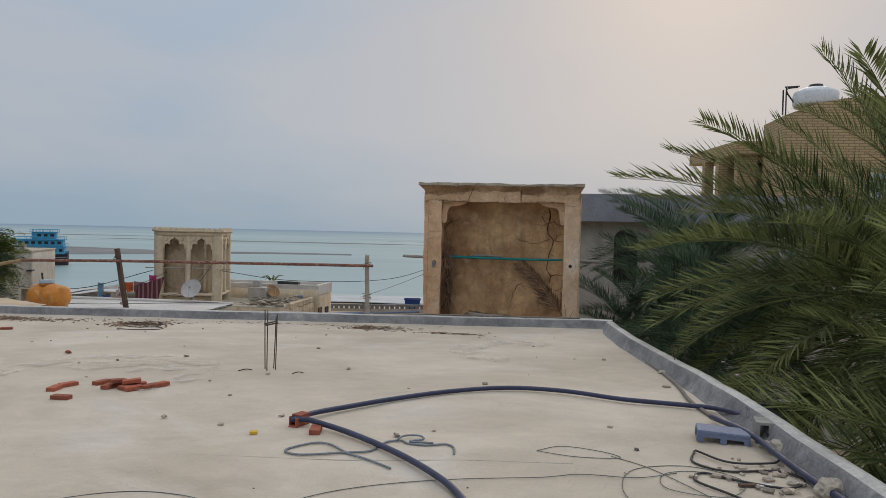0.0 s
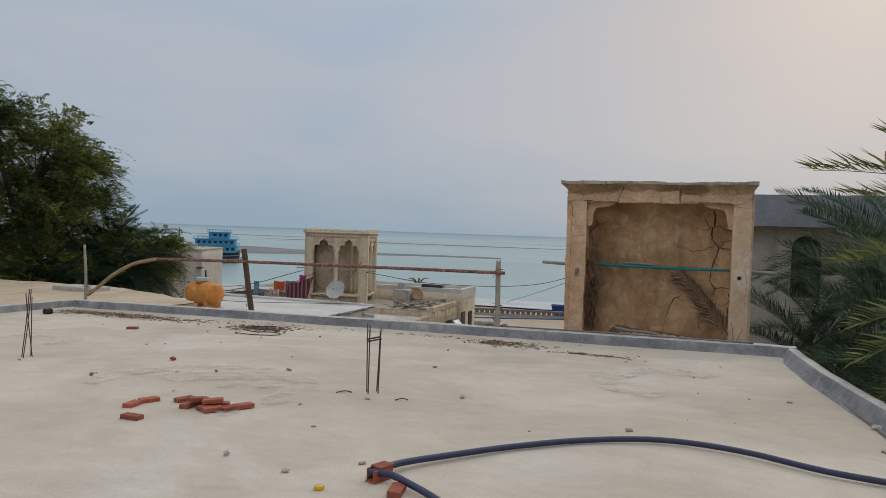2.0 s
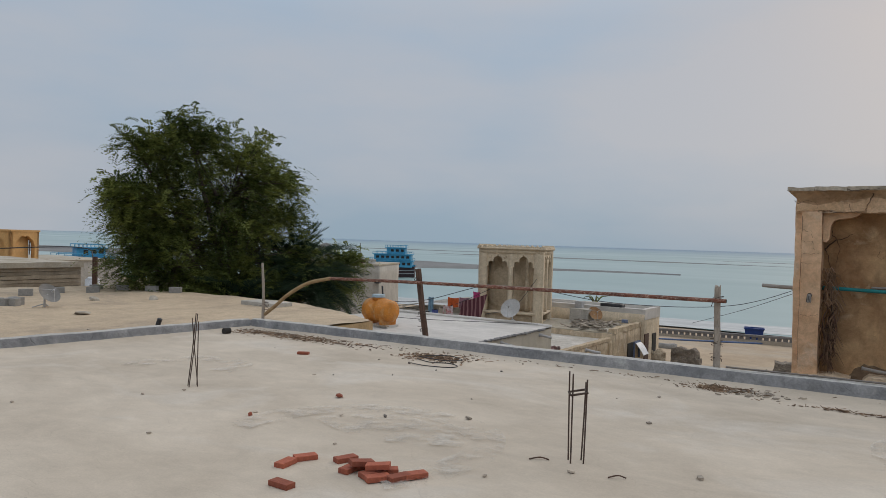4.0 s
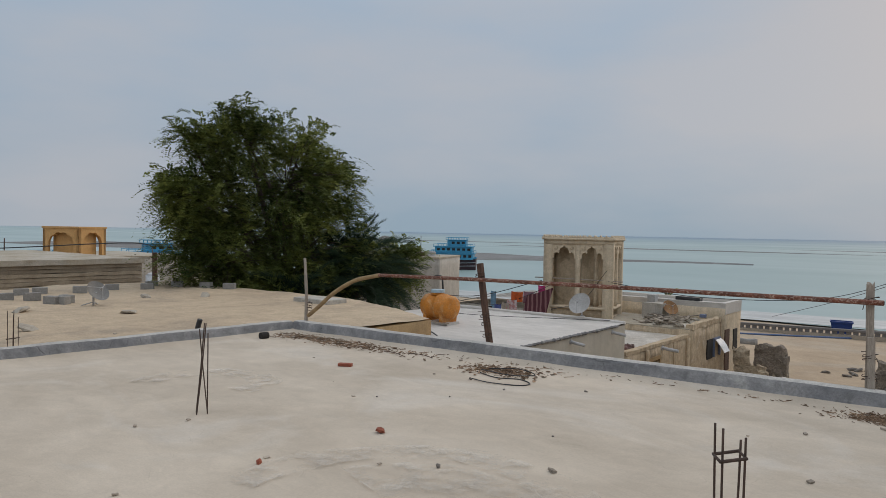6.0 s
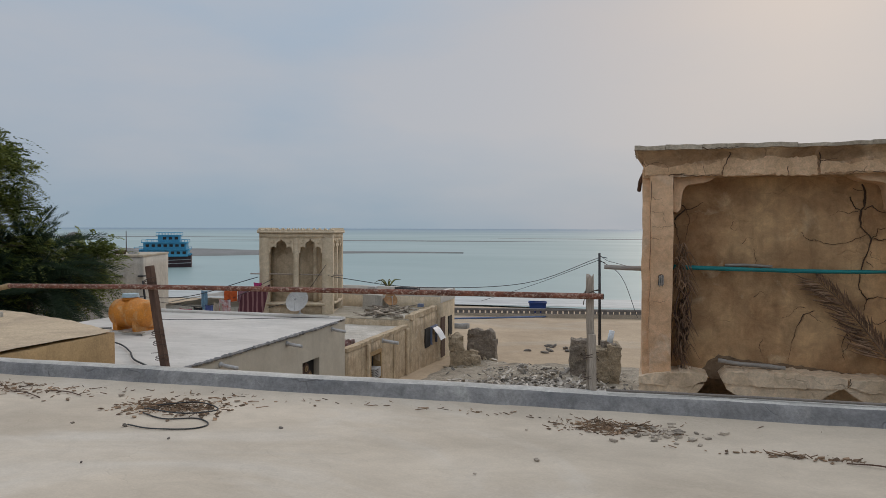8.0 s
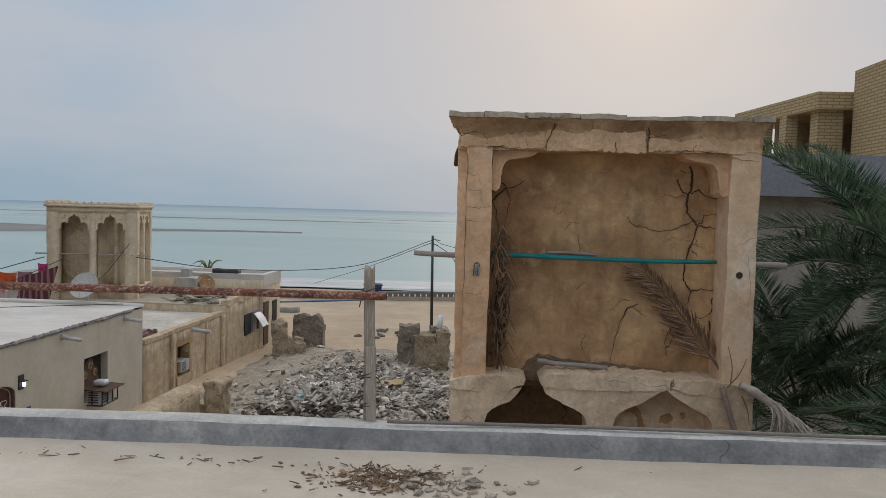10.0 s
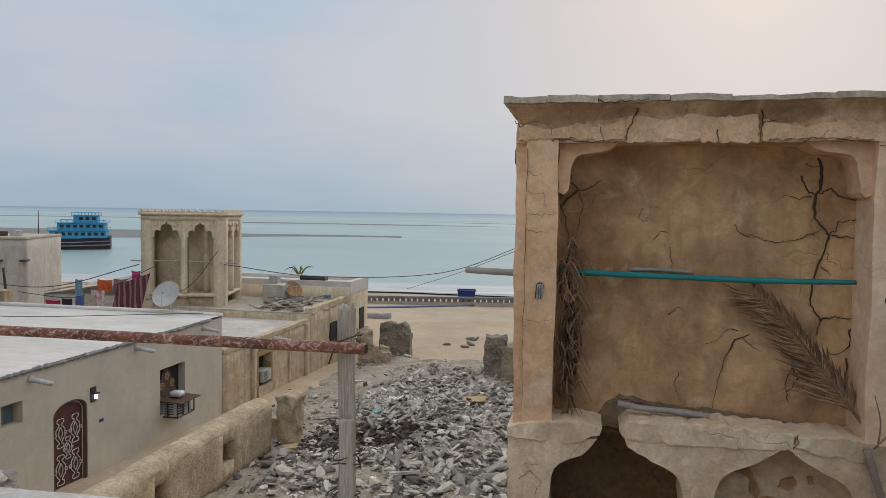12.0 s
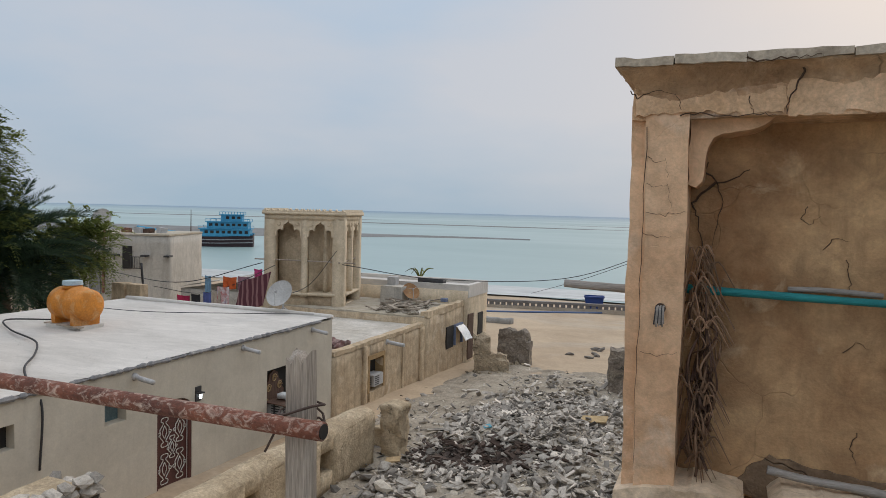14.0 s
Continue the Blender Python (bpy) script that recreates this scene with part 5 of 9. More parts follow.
def build_white_house():
    r = thing("house", "low plastered house with a flat white roof", "house", (-18.5, 24.5, -5.2))
    y0, y1, x0 = 13.0, 29.7, -23.2
    # street wall cut round the openings: y, z ranges
    bm = bmesh.new()
    gz = -5.6
    holes = [(18.36, 18.88, -2.95, -2.50), (20.84, 21.40, -3.10, -2.62), (22.27, 23.37, -5.6, -3.0), (26.30, 27.55, -4.35, -3.05)]
    ycuts = sorted({y0, y1} | {h[0] for h in holes} | {h[1] for h in holes})
    for a, b in zip(ycuts, ycuts[1:]):
        mid = (a + b) / 2
        zs = [(gz, -2.05)]
        for h in holes:
            if h[0] <= mid <= h[1]:
                zs = [(gz, h[2]), (h[3], -2.05)]
        for z0, z1 in zs:
            if z1 - z0 > 0.02:
                box(bm, WX - 0.35, a, z0, WX, b, z1)
    bmesh.ops.remove_doubles(bm, verts=bm.verts[:], dist=0.001)
    part("street_wall", bm, M_GREYWALL, r, "smooth grey beige plaster wall")
    bm = bmesh.new()
    box(bm, x0, y1 - 0.35, gz, WX - 0.352, y1, -2.05)
    box(bm, x0, y0, gz, x0 + 0.35, y1 - 0.35, -2.05)
    box(bm, x0 + 0.36, y0, gz, WX - 0.36, y0 + 0.35, -2.05)
    part("rear_wall", bm, M_GREYWALL, r)
    # roof skin with seams and a small rolled edge
    bm = bmesh.new()
    nx, ny = 44, 60
    g = []
    for j in range(ny + 1):
        row = []
        for i in range(nx + 1):
            x, y = x0 - 0.05 + (WX + 0.04 - x0 + 0.05) * i / nx, y0 + (y1 + 0.03 - y0) * j / ny
            z = -2.03 + 0.02 * noise.noise(Vector((x * 0.5, y * 0.5, 7)))
            if j in (0, ny) or i in (0, nx):
                z += 0.05
            if abs((y - 14) % 1.55) < 0.14:
                z += 0.012
            row.append(bm.verts.new((x, y, z)))
        g.append(row)
    for a, b in zip(g, g[1:]):
        for i in range(nx):
            bm.faces.new((a[i], a[i + 1], b[i + 1], b[i]))
    part("roof", bm, M_WHITEROOF, r, "white painted flat roof with seams", True)
    bm = bmesh.new()
    tube(bm, [(WX + 0.03, y0 + k * 0.8, -2.02 + 0.02 * noise.noise(Vector((k * 1.3, 0, 0)))) for k in range(int((y1 - y0) / 0.8) + 1)], 0.045, 6, 14, None, 1.0)
    part("roof_edge", bm, M_PARAPET, r, "grey tarred roof edge")
    bm = bmesh.new()
    tube(bm, [(WX, y1, -1.98), (-17, y1 + 0.02, -1.95), (-20, y1, -1.96), (x0, y1, -1.96)], 0.08, 8, 4, None, 0.3)
    part("roof_edge", bm, M_WHITEROOF, r, "", True)
    # filled corners over the arched door
    for sgn in (-1, 1):
        bm = bmesh.new()
        arc = [(22.82 + sgn * 0.55 * math.cos(a), -3.28 + 0.28 * math.sin(a)) for a in [math.pi / 2 * k / 8 for k in range(9)]]
        prism(bm, arc + [(22.82, -2.998), (22.82 + sgn * 0.55, -2.998)], WX - 0.35, WX - 0.002, Matrix(((0, 1, 0, 0), (1, 0, 0, 0), (0, 0, 1, 0), (0, 0, 0, 1))))
        part("arch_corner", bm, M_GREYWALL, r)
    bm = bmesh.new()
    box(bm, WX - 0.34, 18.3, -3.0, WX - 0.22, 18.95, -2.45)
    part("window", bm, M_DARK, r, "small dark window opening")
    # small window: dark recess with blue sill
    bm = bmesh.new()
    box(bm, WX - 0.34, 20.80, -3.14, WX - 0.25, 21.44, -2.58)
    part("window", bm, mat("teal_paint", (0.13, 0.19, 0.20), (0.10, 0.15, 0.16), 0.6, 3, 30, 0.1), r, "small square window recess painted grey blue")
    # door
    bm = bmesh.new()
    prof = [(22.30, -5.15), (22.30, -3.28)] + [(22.82 - 0.52 * math.cos(a), -3.28 + 0.30 * math.sin(a)) for a in [math.pi * k / 12 for k in range(1, 12)]] + [(23.34, -3.28), (23.34, -5.15)]
    flip = Matrix(((0, 1, 0, 0), (1, 0, 0, 0), (0, 0, 1, 0), (0, 0, 0, 1)))
    prism(bm, prof, WX - 0.16, WX - 0.10, flip)
    door = part("door", bm, M_DOOR, r, "arched maroon metal door with white scrollwork")
    bm = bmesh.new()
    edge = [(WX - 0.06, y, z) for y, z in prof]
    tube(bm, edge, 0.05, 6, 0)
    part("frame", bm, M_DOOR, door, "dark red frame", False)
    bm = bmesh.new()
    tube(bm, [(WX - 0.09, y * 0.93 + 22.82 * 0.07, -4.1 + (z + 4.1) * 0.95) for y, z in prof], 0.014, 5, 0)
    part("trim", bm, M_SCROLL, door, "thin white border")

    def scroll(cy, cz, s):
        bm_ = bmesh.new()
        for sy in (-1, 1):
            pts = [(WX - 0.085, cy + sy * s * u, cz + s * v) for u, v in ((0.05, -1.3), (0.35, -1.25), (0.4, -1.0), (0.15, -0.85), (0.3, -0.6), (0.55, -0.3), (0.5, 0), (0.55, 0.3), (0.3, 0.6), (0.15, 0.85), (0.4, 1.0), (0.35, 1.25), (0.05, 1.3))]
            tube(bm_, pts, 0.012, 5, 4)
            tube(bm_, [(WX - 0.085, cy, cz - s * 0.6), (WX - 0.085, cy + sy * s * 0.25, cz), (WX - 0.085, cy, cz + s * 0.6)], 0.011, 5, 4)
            tube(bm_, [(WX - 0.085, cy + sy * s * 0.55, cz + s * 0.1), (WX - 0.085, cy + sy * s * 0.8, cz), (WX - 0.085, cy + sy * s * 0.72, cz - s * 0.2), (WX - 0.085, cy + sy * s * 0.6, cz - s * 0.1)], 0.011, 5, 4)
        part("scroll", bm_, M_SCROLL, door, "white wrought scroll", True)

    for cy, cz, s in ((22.58, -3.72, 0.26), (23.06, -3.72, 0.26), (22.82, -4.12, 0.2), (22.58, -4.58, 0.27), (23.06, -4.58, 0.27)):
        scroll(cy, cz, s)
    # window niche with ornate board behind the air conditioner
    bm = bmesh.new()
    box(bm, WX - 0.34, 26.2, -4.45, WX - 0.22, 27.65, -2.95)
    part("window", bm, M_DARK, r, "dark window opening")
    bm = bmesh.new()
    pts = [(26.32, -4.34), (26.32, -3.75), (26.45, -3.62), (26.40, -3.48), (26.55, -3.42), (26.62, -3.22), (26.80, -3.12), (26.98, -3.22), (27.05, -3.42), (27.2, -3.48), (27.15, -3.62), (27.28, -3.75), (27.28, -4.34)]
    prism(bm, pts, WX - 0.2, WX - 0.13, flip)
    orn = part("carved_board", bm, M_WOODB, r, "dark carved board with curling edges")
    for cy, cz, s in ((26.8, -3.35, 0.12), (26.55, -3.6, 0.12), (27.05, -3.6, 0.12), (26.42, -3.95, 0.09), (27.16, -3.95, 0.09)):
        bm = bmesh.new()
        tube(bm, [(WX - 0.115, cy + s * math.cos(a) * (1 - a / 14), cz + s * math.sin(a) * (1 - a / 14)) for a in [k * 0.6 for k in range(18)]], 0.016, 5, 0)
        part("curl", bm, M_BRANCH, orn, "tan carved curl")
    return r


build_white_house()
for y in (21.62, 25.25, 28.55):
    pipe_spout(WX, y, -2.22)


def build_ac(x, y, z, caged=True):
    r = thing("air_conditioner", "window air conditioner in a dark metal cage" if caged else "dusty window air conditioner sitting in a recess", "air conditioner", (x, y, z), "", False)
    bm = bmesh.new()
    box(bm, -0.15, -0.36, 0, 0.40, 0.36, 0.42, None, 0.015)
    body = part("body", bm, M_PVC, r, "dusty grey casing")
    bm = bmesh.new()
    for k in range(5):
        box(bm, 0.401, -0.30, 0.06 + 0.07 * k, 0.412, 0.02, 0.09 + 0.07 * k)
        box(bm, 0.02, -0.372, 0.06 + 0.07 * k, 0.30, -0.361, 0.09 + 0.07 * k)
    part("grille", bm, M_CABLE, body, "dark vent slots")
    if not caged:
        return r
    bm = bmesh.new()
    for zz in (0.0, 0.44):
        tube(bm, [(-0.15, -0.42, zz), (0.46, -0.42, zz), (0.46, 0.42, zz), (-0.15, 0.42, zz)], 0.024, 5, 0)
    for a, b in ((0.46, -0.42), (0.46, -0.14), (0.46, 0.14), (0.46, 0.42), (0.15, -0.42), (0.15, 0.42), (-0.12, -0.42)):
        cyl(bm, (a, b, 0), (a, b, 0.44), 0.022, seg=5)
    part("cage", bm, M_CABLE, r, "dark steel cage")
    bm = bmesh.new()
    box(bm, -0.15, -0.50, 0.455, 0.62, 0.50, 0.48, pose(0, 0, 0, 0, 3, 0), 0.005)
    part("cover", bm, M_WOODB, r, "dark flat board cover")
    return r


build_ac(WX, 26.85, -4.42)
bm = bmesh.new()
rough_box(bm, WX + 0.05, 26.7, -3.92, WX + 0.35, 26.95, -3.78, 0.08, 0.03, 3)
solo("plastic_bag", bm, M_WHITE, "crumpled white plastic on the air conditioner", "bag", smooth=True)


def build_wall_lamp():
    r = thing("wall_lamp", "small black wall lamp beside the arched door", "lamp", (WX, 23.56, -3.1))
    bm = bmesh.new()
    box(bm, WX - 0.01, 23.47, -3.22, WX + 0.03, 23.66, -2.86, None, 0.01)
    part("backplate", bm, M_CABLE, r)
    bm = bmesh.new()
    cyl(bm, (WX + 0.09, 23.56, -3.14), (WX + 0.09, 23.56, -3.03), 0.035, 0.042, 12)
    m = bpy.data.materials.new("lit_bulb")
    m.use_nodes = True
    b = m.node_tree.nodes["Principled BSDF"]
    b.inputs["Emission Color"].default_value = (0.85, 0.95, 1, 1)
    b.inputs["Emission Strength"].default_value = 1.6
    part("bulb", bm, m, r, "lit white glass")
    bm = bmesh.new()
    box(bm, WX, 23.48, -3.02, WX + 0.15, 23.64, -2.99, None, 0.005)
    part("cap", bm, M_CABLE, r)


build_wall_lamp()
bm = bmesh.new()
box(bm, WX - 0.01, 23.78, -3.80, WX + 0.012, 23.93, -3.73)
solo("house_plate", bm, M_BLUE, "small blue house plate on the plaster wall", "plate")


def build_house2():
    r = thing("house", "old tan mud-plastered house with a flat patched roof", "house", (-19, 33.5, -5.4))
    bm = bmesh.new()
    rough_box(bm, -24.0, 29.72, -6.0, WX - 0.40, 37.0, -3.32, 0.5, 0.035, 3)
    part("rear_wall", bm, M_TANWALL, r, "stained tan plaster wall", True)
    # street face, cut round the window recess
    for a, b, z0, z1 in ((29.72, 32.25, -6.0, -3.32), (33.30, 37.0, -6.0, -3.32), (32.25, 33.30, -6.0, -5.02), (32.25, 33.30, -3.86, -3.32)):
        bm = bmesh.new()
        rough_box(bm, WX - 0.40, a, z0, WX + 0.02, b, z1, 0.35, 0.015, 3)
        part("street_wall", bm, M_TANWALL, r, "", True)
    for a, w_, d_ in ((31.72, 0.24, 0.10), (36.55, 0.34, 0.09), (34.9, 0.16, 0.05)):
        bm = bmesh.new()
        rough_box(bm, WX - 0.02, a, -6.0, WX + 0.02 + d_, a + w_, -3.3, 0.16, 0.03, a)
        part("pilaster", bm, M_TANWALL, r, "worn plaster rib", True)
    bm = bmesh.new()
    rough_box(bm, -23.9, 29.76, -3.34, WX - 0.06, 37.0, -3.26, 0.6, 0.02, 6)
    part("roof", bm, M_PATCHROOF, r, "pale patched roof")
    bm = bmesh.new()
    rough_box(bm, WX - 0.25, 29.8, -3.3, WX + 0.05, 37.0, -3.16, 0.3, 0.03, 16)
    part("kerb", bm, M_TANWALL, r)
    bm = bmesh.new()
    box(bm, WX - 0.395, 32.24, -5.03, WX - 0.30, 33.31, -3.85)
    w = part("window", bm, M_DARK, r, "dark window recess")
    for q in ((32.12, 32.25, -5.05, -3.70), (33.30, 33.42, -5.05, -3.70), (32.25, 33.30, -3.86, -3.70)):
        bm = bmesh.new()
        rough_box(bm, WX - 0.3, q[0], q[2], WX + 0.055, q[1], q[3], 0.2, 0.012, q[0])
        part("surround", bm, M_OCHRE, w, "ochre plaster surround")
    bm = bmesh.new()
    rough_box(bm, WX - 0.3, 32.2, -5.6, WX + 0.09, 33.35, -5.0, 0.2, 0.03, 5)
    part("sill", bm, M_TANWALL, w)
    return r


build_house2()
build_ac(WX - 0.28, 32.8, -4.86, False)
pipe_spout(WX, 33.6, -3.42, 0.75, 0.075)


def build_house2b():
    r = thing("house", "crumbling tan house with rubble on its roof", "house", (-19, 39.5, -5.5))
    bm = bmesh.new()
    rough_box(bm, -24.0, 36.95, -6.2, WX + 0.08, 41.6, -2.98, 0.45, 0.05, 13)
    part("wall", bm, M_TANWALL, r, "stained crumbling tan wall", True)
    bm = bmesh.new()
    rough_box(bm, -23.9, 36.98, -3.02, WX + 0.0, 41.5, -2.92, 0.5, 0.04, 4)
    part("roof", bm, M_ROOFTAN, r, "dusty ochre roof")
    bm = bmesh.new()
    rough_box(bm, WX - 0.2, 37.1, -2.98, WX + 0.1, 41.5, -2.72, 0.25, 0.07, 5)
    part("kerb", bm, M_TANWALL, r, "broken roof kerb")
    bm = bmesh.new()
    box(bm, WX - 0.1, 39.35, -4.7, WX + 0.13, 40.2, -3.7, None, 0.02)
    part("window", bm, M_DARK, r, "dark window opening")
    return r


build_house2b()


def build_house3():
    r = thing("house", "whitewashed house with a flat parapet roof by the shore", "house", (-19, 43.5, -5.5))
    bm = bmesh.new()
    rough_box(bm, -24.5, 41.65, -6.3, WX + 0.22, 44.6, -2.28, 0.6, 0.03, 23)
    part("wall", bm, M_TOWER, r, "faded cream wall with stains", True)
    bm = bmesh.new()
    for a in ((-24.5, 41.7, WX + 0.25, 42.0), (-24.5, 44.3, WX + 0.25, 44.6), (WX - 0.05, 42.0, WX + 0.25, 44.3), (-24.5, 42.0, -24.2, 44.3)):
        rough_box(bm, a[0], a[1], -2.6, a[2], a[3], -2.0, 0.4, 0.02, a[0])
    part("parapet", bm, M_WHITEROOF, r, "white plastered parapet")
    bm = bmesh.new()
    box(bm, -24.2, 42.0, -2.3, WX - 0.05, 44.3, -2.18)
    part("roof", bm, M_WHITEROOF, r, "white roof")
    bm = bmesh.new()
    box(bm, WX + 0.1, 41.75, -5.6, WX + 0.27, 42.5, -3.4, None, 0.02)
    part("door", bm, M_WOODB, r, "dark brown wooden door")
    for y in (43.2,):
        bm = bmesh.new()
        box(bm, WX + 0.1, y, -4.6, WX + 0.27, y + 0.7, -3.5, None, 0.02)
        part("window", bm, M_DARK, r, "dark window")
    return r


build_house3()
def build_awning():
    r = thing("window_awning", "crumpled white sheet hung as an awning from a blue window frame", "awning", (WX, 40.7, -4.6))
    for q in ((40.25, 40.33, -4.65, -3.7), (41.17, 41.25, -4.65, -3.7), (40.33, 41.17, -3.78, -3.7)):
        bm_ = bmesh.new()
        box(bm_, WX + 0.08, q[0], q[2], WX + 0.2, q[1], q[3])
        part("frame", bm_, M_BLUEPL, r, "faded blue frame")
    bm_ = bmesh.new()
    g = []
    for side in (0.0, 0.02):
        g = []
        for j in range(9):
            g.append([bm_.verts.new((WX + 0.2 + 0.45 * j / 8 + 0.04 * noise.noise(Vector((i, j, 2))) + side, 40.3 + 0.1 * i + 0.06 * j / 8, -3.78 - 0.62 * (j / 8) ** 1.3 + 0.05 * noise.noise(Vector((i * 0.6, j * 0.6, 7))))) for i in range(10)])
        for a, b in zip(g, g[1:]):
            for i in range(9):
                bm_.faces.new((a[i], a[i + 1], b[i + 1], b[i]) if side else (a[i], b[i], b[i + 1], a[i + 1]))
    part("sheet", bm_, M_WHITE, r, "creased white plastic sheet", True)


build_awning()
bm = bmesh.new()
rough_box(bm, -15.7, 30.8, -3.30, -14.9, 31.7, -3.12, 0.06, 0.17, 41, None, 4.5)
solo("heap_of_cloth", bm, mat("red_rug", (0.22, 0.11, 0.10), (0.30, 0.22, 0.20), 1, 5, 12, 0.5, 0.02, stain=(0.42, 0.38, 0.36), stain_scale=6, stain_lo=0.52), "crumpled red and white patterned cloth heaped on the roof", "cloth", smooth=True)


settle(BEFORE, 0.87)


# ---- wind tower ----
BEFORE = standing()


def build_tower():
    base = (-20.05, 34.27, -2.95)
    r = thing("wind_tower", "square wind tower with scalloped twin arches, cream plaster", "wind tower", base, "", False)
    r.matrix_basis = pose(-20.44, 34.17, -2.9, 0, 0, 15) @ Matrix.Diagonal((1.12, 1.12, 1.015, 1))
    W_, D_, H_ = 3.0, 2.6, 4.32

    def P(name, rows, material=M_TOWER, label="", amp=0.012):
        bm_ = bmesh.new()
        for k, a in enumerate(rows):
            rough_box(bm_, *a, 0.3, amp, k * 3.1)
        return part(name, bm_, material, r, label, True)

    for a in ((0, 0, 0.0, 0.38, 0.42, 3.98), (W_ - 0.42, 0, 0.0, W_, 0.42, 3.98), (0, D_ - 0.4, 0, 0.4, D_, 3.98), (W_ - 0.4, D_ - 0.4, 0, W_, D_, 3.98)):
        P("corner_post", (a,))
    P("mid_post", ((1.40, 0.02, 0.75, 1.60, 0.35, 3.98),))
    P("mid_post", ((W_ - 0.3, 1.20, 0.85, W_ - 0.02, 1.42, 3.98),))
    P("base_panel", ((0.3, 0.08, 0.0, W_ - 0.3, 0.3, 0.80),), M_TOWERIN, "stained lower panel")
    P("base_panel", ((W_ - 0.3, 0.3, 0.0, W_ - 0.1, D_ - 0.3, 0.42),), M_TOWER)
    P("sill", ((0.3, -0.02, 0.80, W_ - 0.3, 1.2, 0.92),), M_TOWER)
    P("sill", ((W_ - 1.2, 0.35, 0.80, W_ + 0.02, D_ - 0.35, 0.90),), M_TOWER)
    P("inner_wall", ((0.3, 0.72, 0.0, W_ - 0.7, 0.95, 3.98),), M_TOWERIN, "smoke-stained inner wall, shading deepened in its colour")
    P("inner_wall", ((W_ - 0.85, 0.3, 0.9, W_ - 0.7, D_ - 0.3, 3.98),), M_TOWERIN)
    P("inner_wall", ((0.0, 0.4, 0.0, 0.25, D_ - 0.35, 3.98),), M_TOWERIN)
    P("inner_wall", ((0.35, D_ - 0.25, 0.0, W_ - 0.35, D_, 3.98),), M_TOWER)
    P("frieze", ((0.0, 0.0, 3.86, W_, D_, 4.08),))
    P("cornice", ((-0.07, -0.07, 4.06, W_ + 0.07, D_ + 0.07, 4.16),))
    # crest of small rounded teeth
    prof = [(-0.11, 0.0), (-0.11, 0.05), (-0.07, 0.08), (-0.05, 0.06), (0.0, 0.15), (0.05, 0.06), (0.07, 0.08), (0.11, 0.05), (0.11, 0.0)]
    bm_ = bmesh.new()
    prism(bm_, prof, -0.05, 0.05)
    me = mesh_of("merlon", bm_, M_TOWER)
    n = 13
    for k in range(n):
        share("merlon", me, r, pose(0.05 + (W_ - 0.1) * k / (n - 1), -0.01, 4.155))
        share("merlon", me, r, pose(0.05 + (W_ - 0.1) * k / (n - 1), D_ + 0.01, 4.155))
    for k in range(11):
        share("merlon", me, r, pose(W_ + 0.01, 0.15 + (D_ - 0.3) * k / 10, 4.155, 0, 0, 90))
        share("merlon", me, r, pose(-0.01, 0.15 + (D_ - 0.3) * k / 10, 4.155, 0, 0, 90))

    def scallop(x0, x1, zs, zt, y0, y1, m=None):
        """Spandrel over a lobed arch."""
        w = x1 - x0
        arc = []
        left = [(0.08, 0.0), (0.08, 0.24), (0.10, 0.36), (0.16, 0.43), (0.24, 0.43), (0.29, 0.36), (0.295, 0.46), (0.31, 0.62), (0.35, 0.74), (0.41, 0.785), (0.45, 0.81), (0.48, 0.90), (0.5, 1.0)]
        arc = left + [(1 - a, b) for a, b in left[-2::-1]]
        pts = [(x0, zt), (x0, zs)] + [(x0 + w * a, zs + (zt - zs) * b * 0.93) for a, b in arc] + [(x1, zs), (x1, zt)]
        bm2 = bmesh.new()
        prism(bm2, pts, y0, y1, m)
        sp = part("spandrel", bm2, M_TOWER, r, "carved scalloped arch head")
        for sgn in (0.17, 0.83):
            bm3 = bmesh.new()
            c = Vector((x0 + w * sgn, y0 - 0.008, zs + (zt - zs) * 0.72))
            ring = [c + Vector((0.07 * math.cos(a), 0, 0.07 * math.sin(a))) for a in [k * 0.5 + 3.4 for k in range(9)]]
            if m is not None:
                ring = [m @ q for q in ring]
            tube(bm3, ring, 0.02, 5, 0)
            part("crescent", bm3, M_TOWERIN, sp, "dark carved crescent")

    scallop(0.36, 1.42, 3.18, 3.88, 0.04, 0.16)
    scallop(1.58, 2.60, 3.18, 3.88, 0.04, 0.16)
    side = pose(W_ - 0.02, 0, 0, 0, 0, 90)
    scallop(0.40, 1.22, 3.18, 3.88, 0.0, 0.10, side)
    scallop(1.40, 2.22, 3.18, 3.88, 0.0, 0.10, side)
    for pts in ([(-0.4, 0.12, 2.22), (1.5, 0.14, 2.2), (W_ + 0.4, 0.16, 2.16)], [(W_ - 0.14, -0.1, 2.18), (W_ - 0.14, 1.3, 2.2), (W_ - 0.14, D_ + 0.4, 2.26)]):
        bm_ = bmesh.new()
        tube(bm_, pts, 0.03, 6, 4)
        part("tie_beam", bm_, M_WOOD, r, "grey wooden tie pole", True)
    P("corbel", ((W_ - 0.30, -0.03, 0.0, W_ - 0.2, 0.0, 0.3),), M_CABLE)
    return r


build_tower()
settle(BEFORE, 0.965)


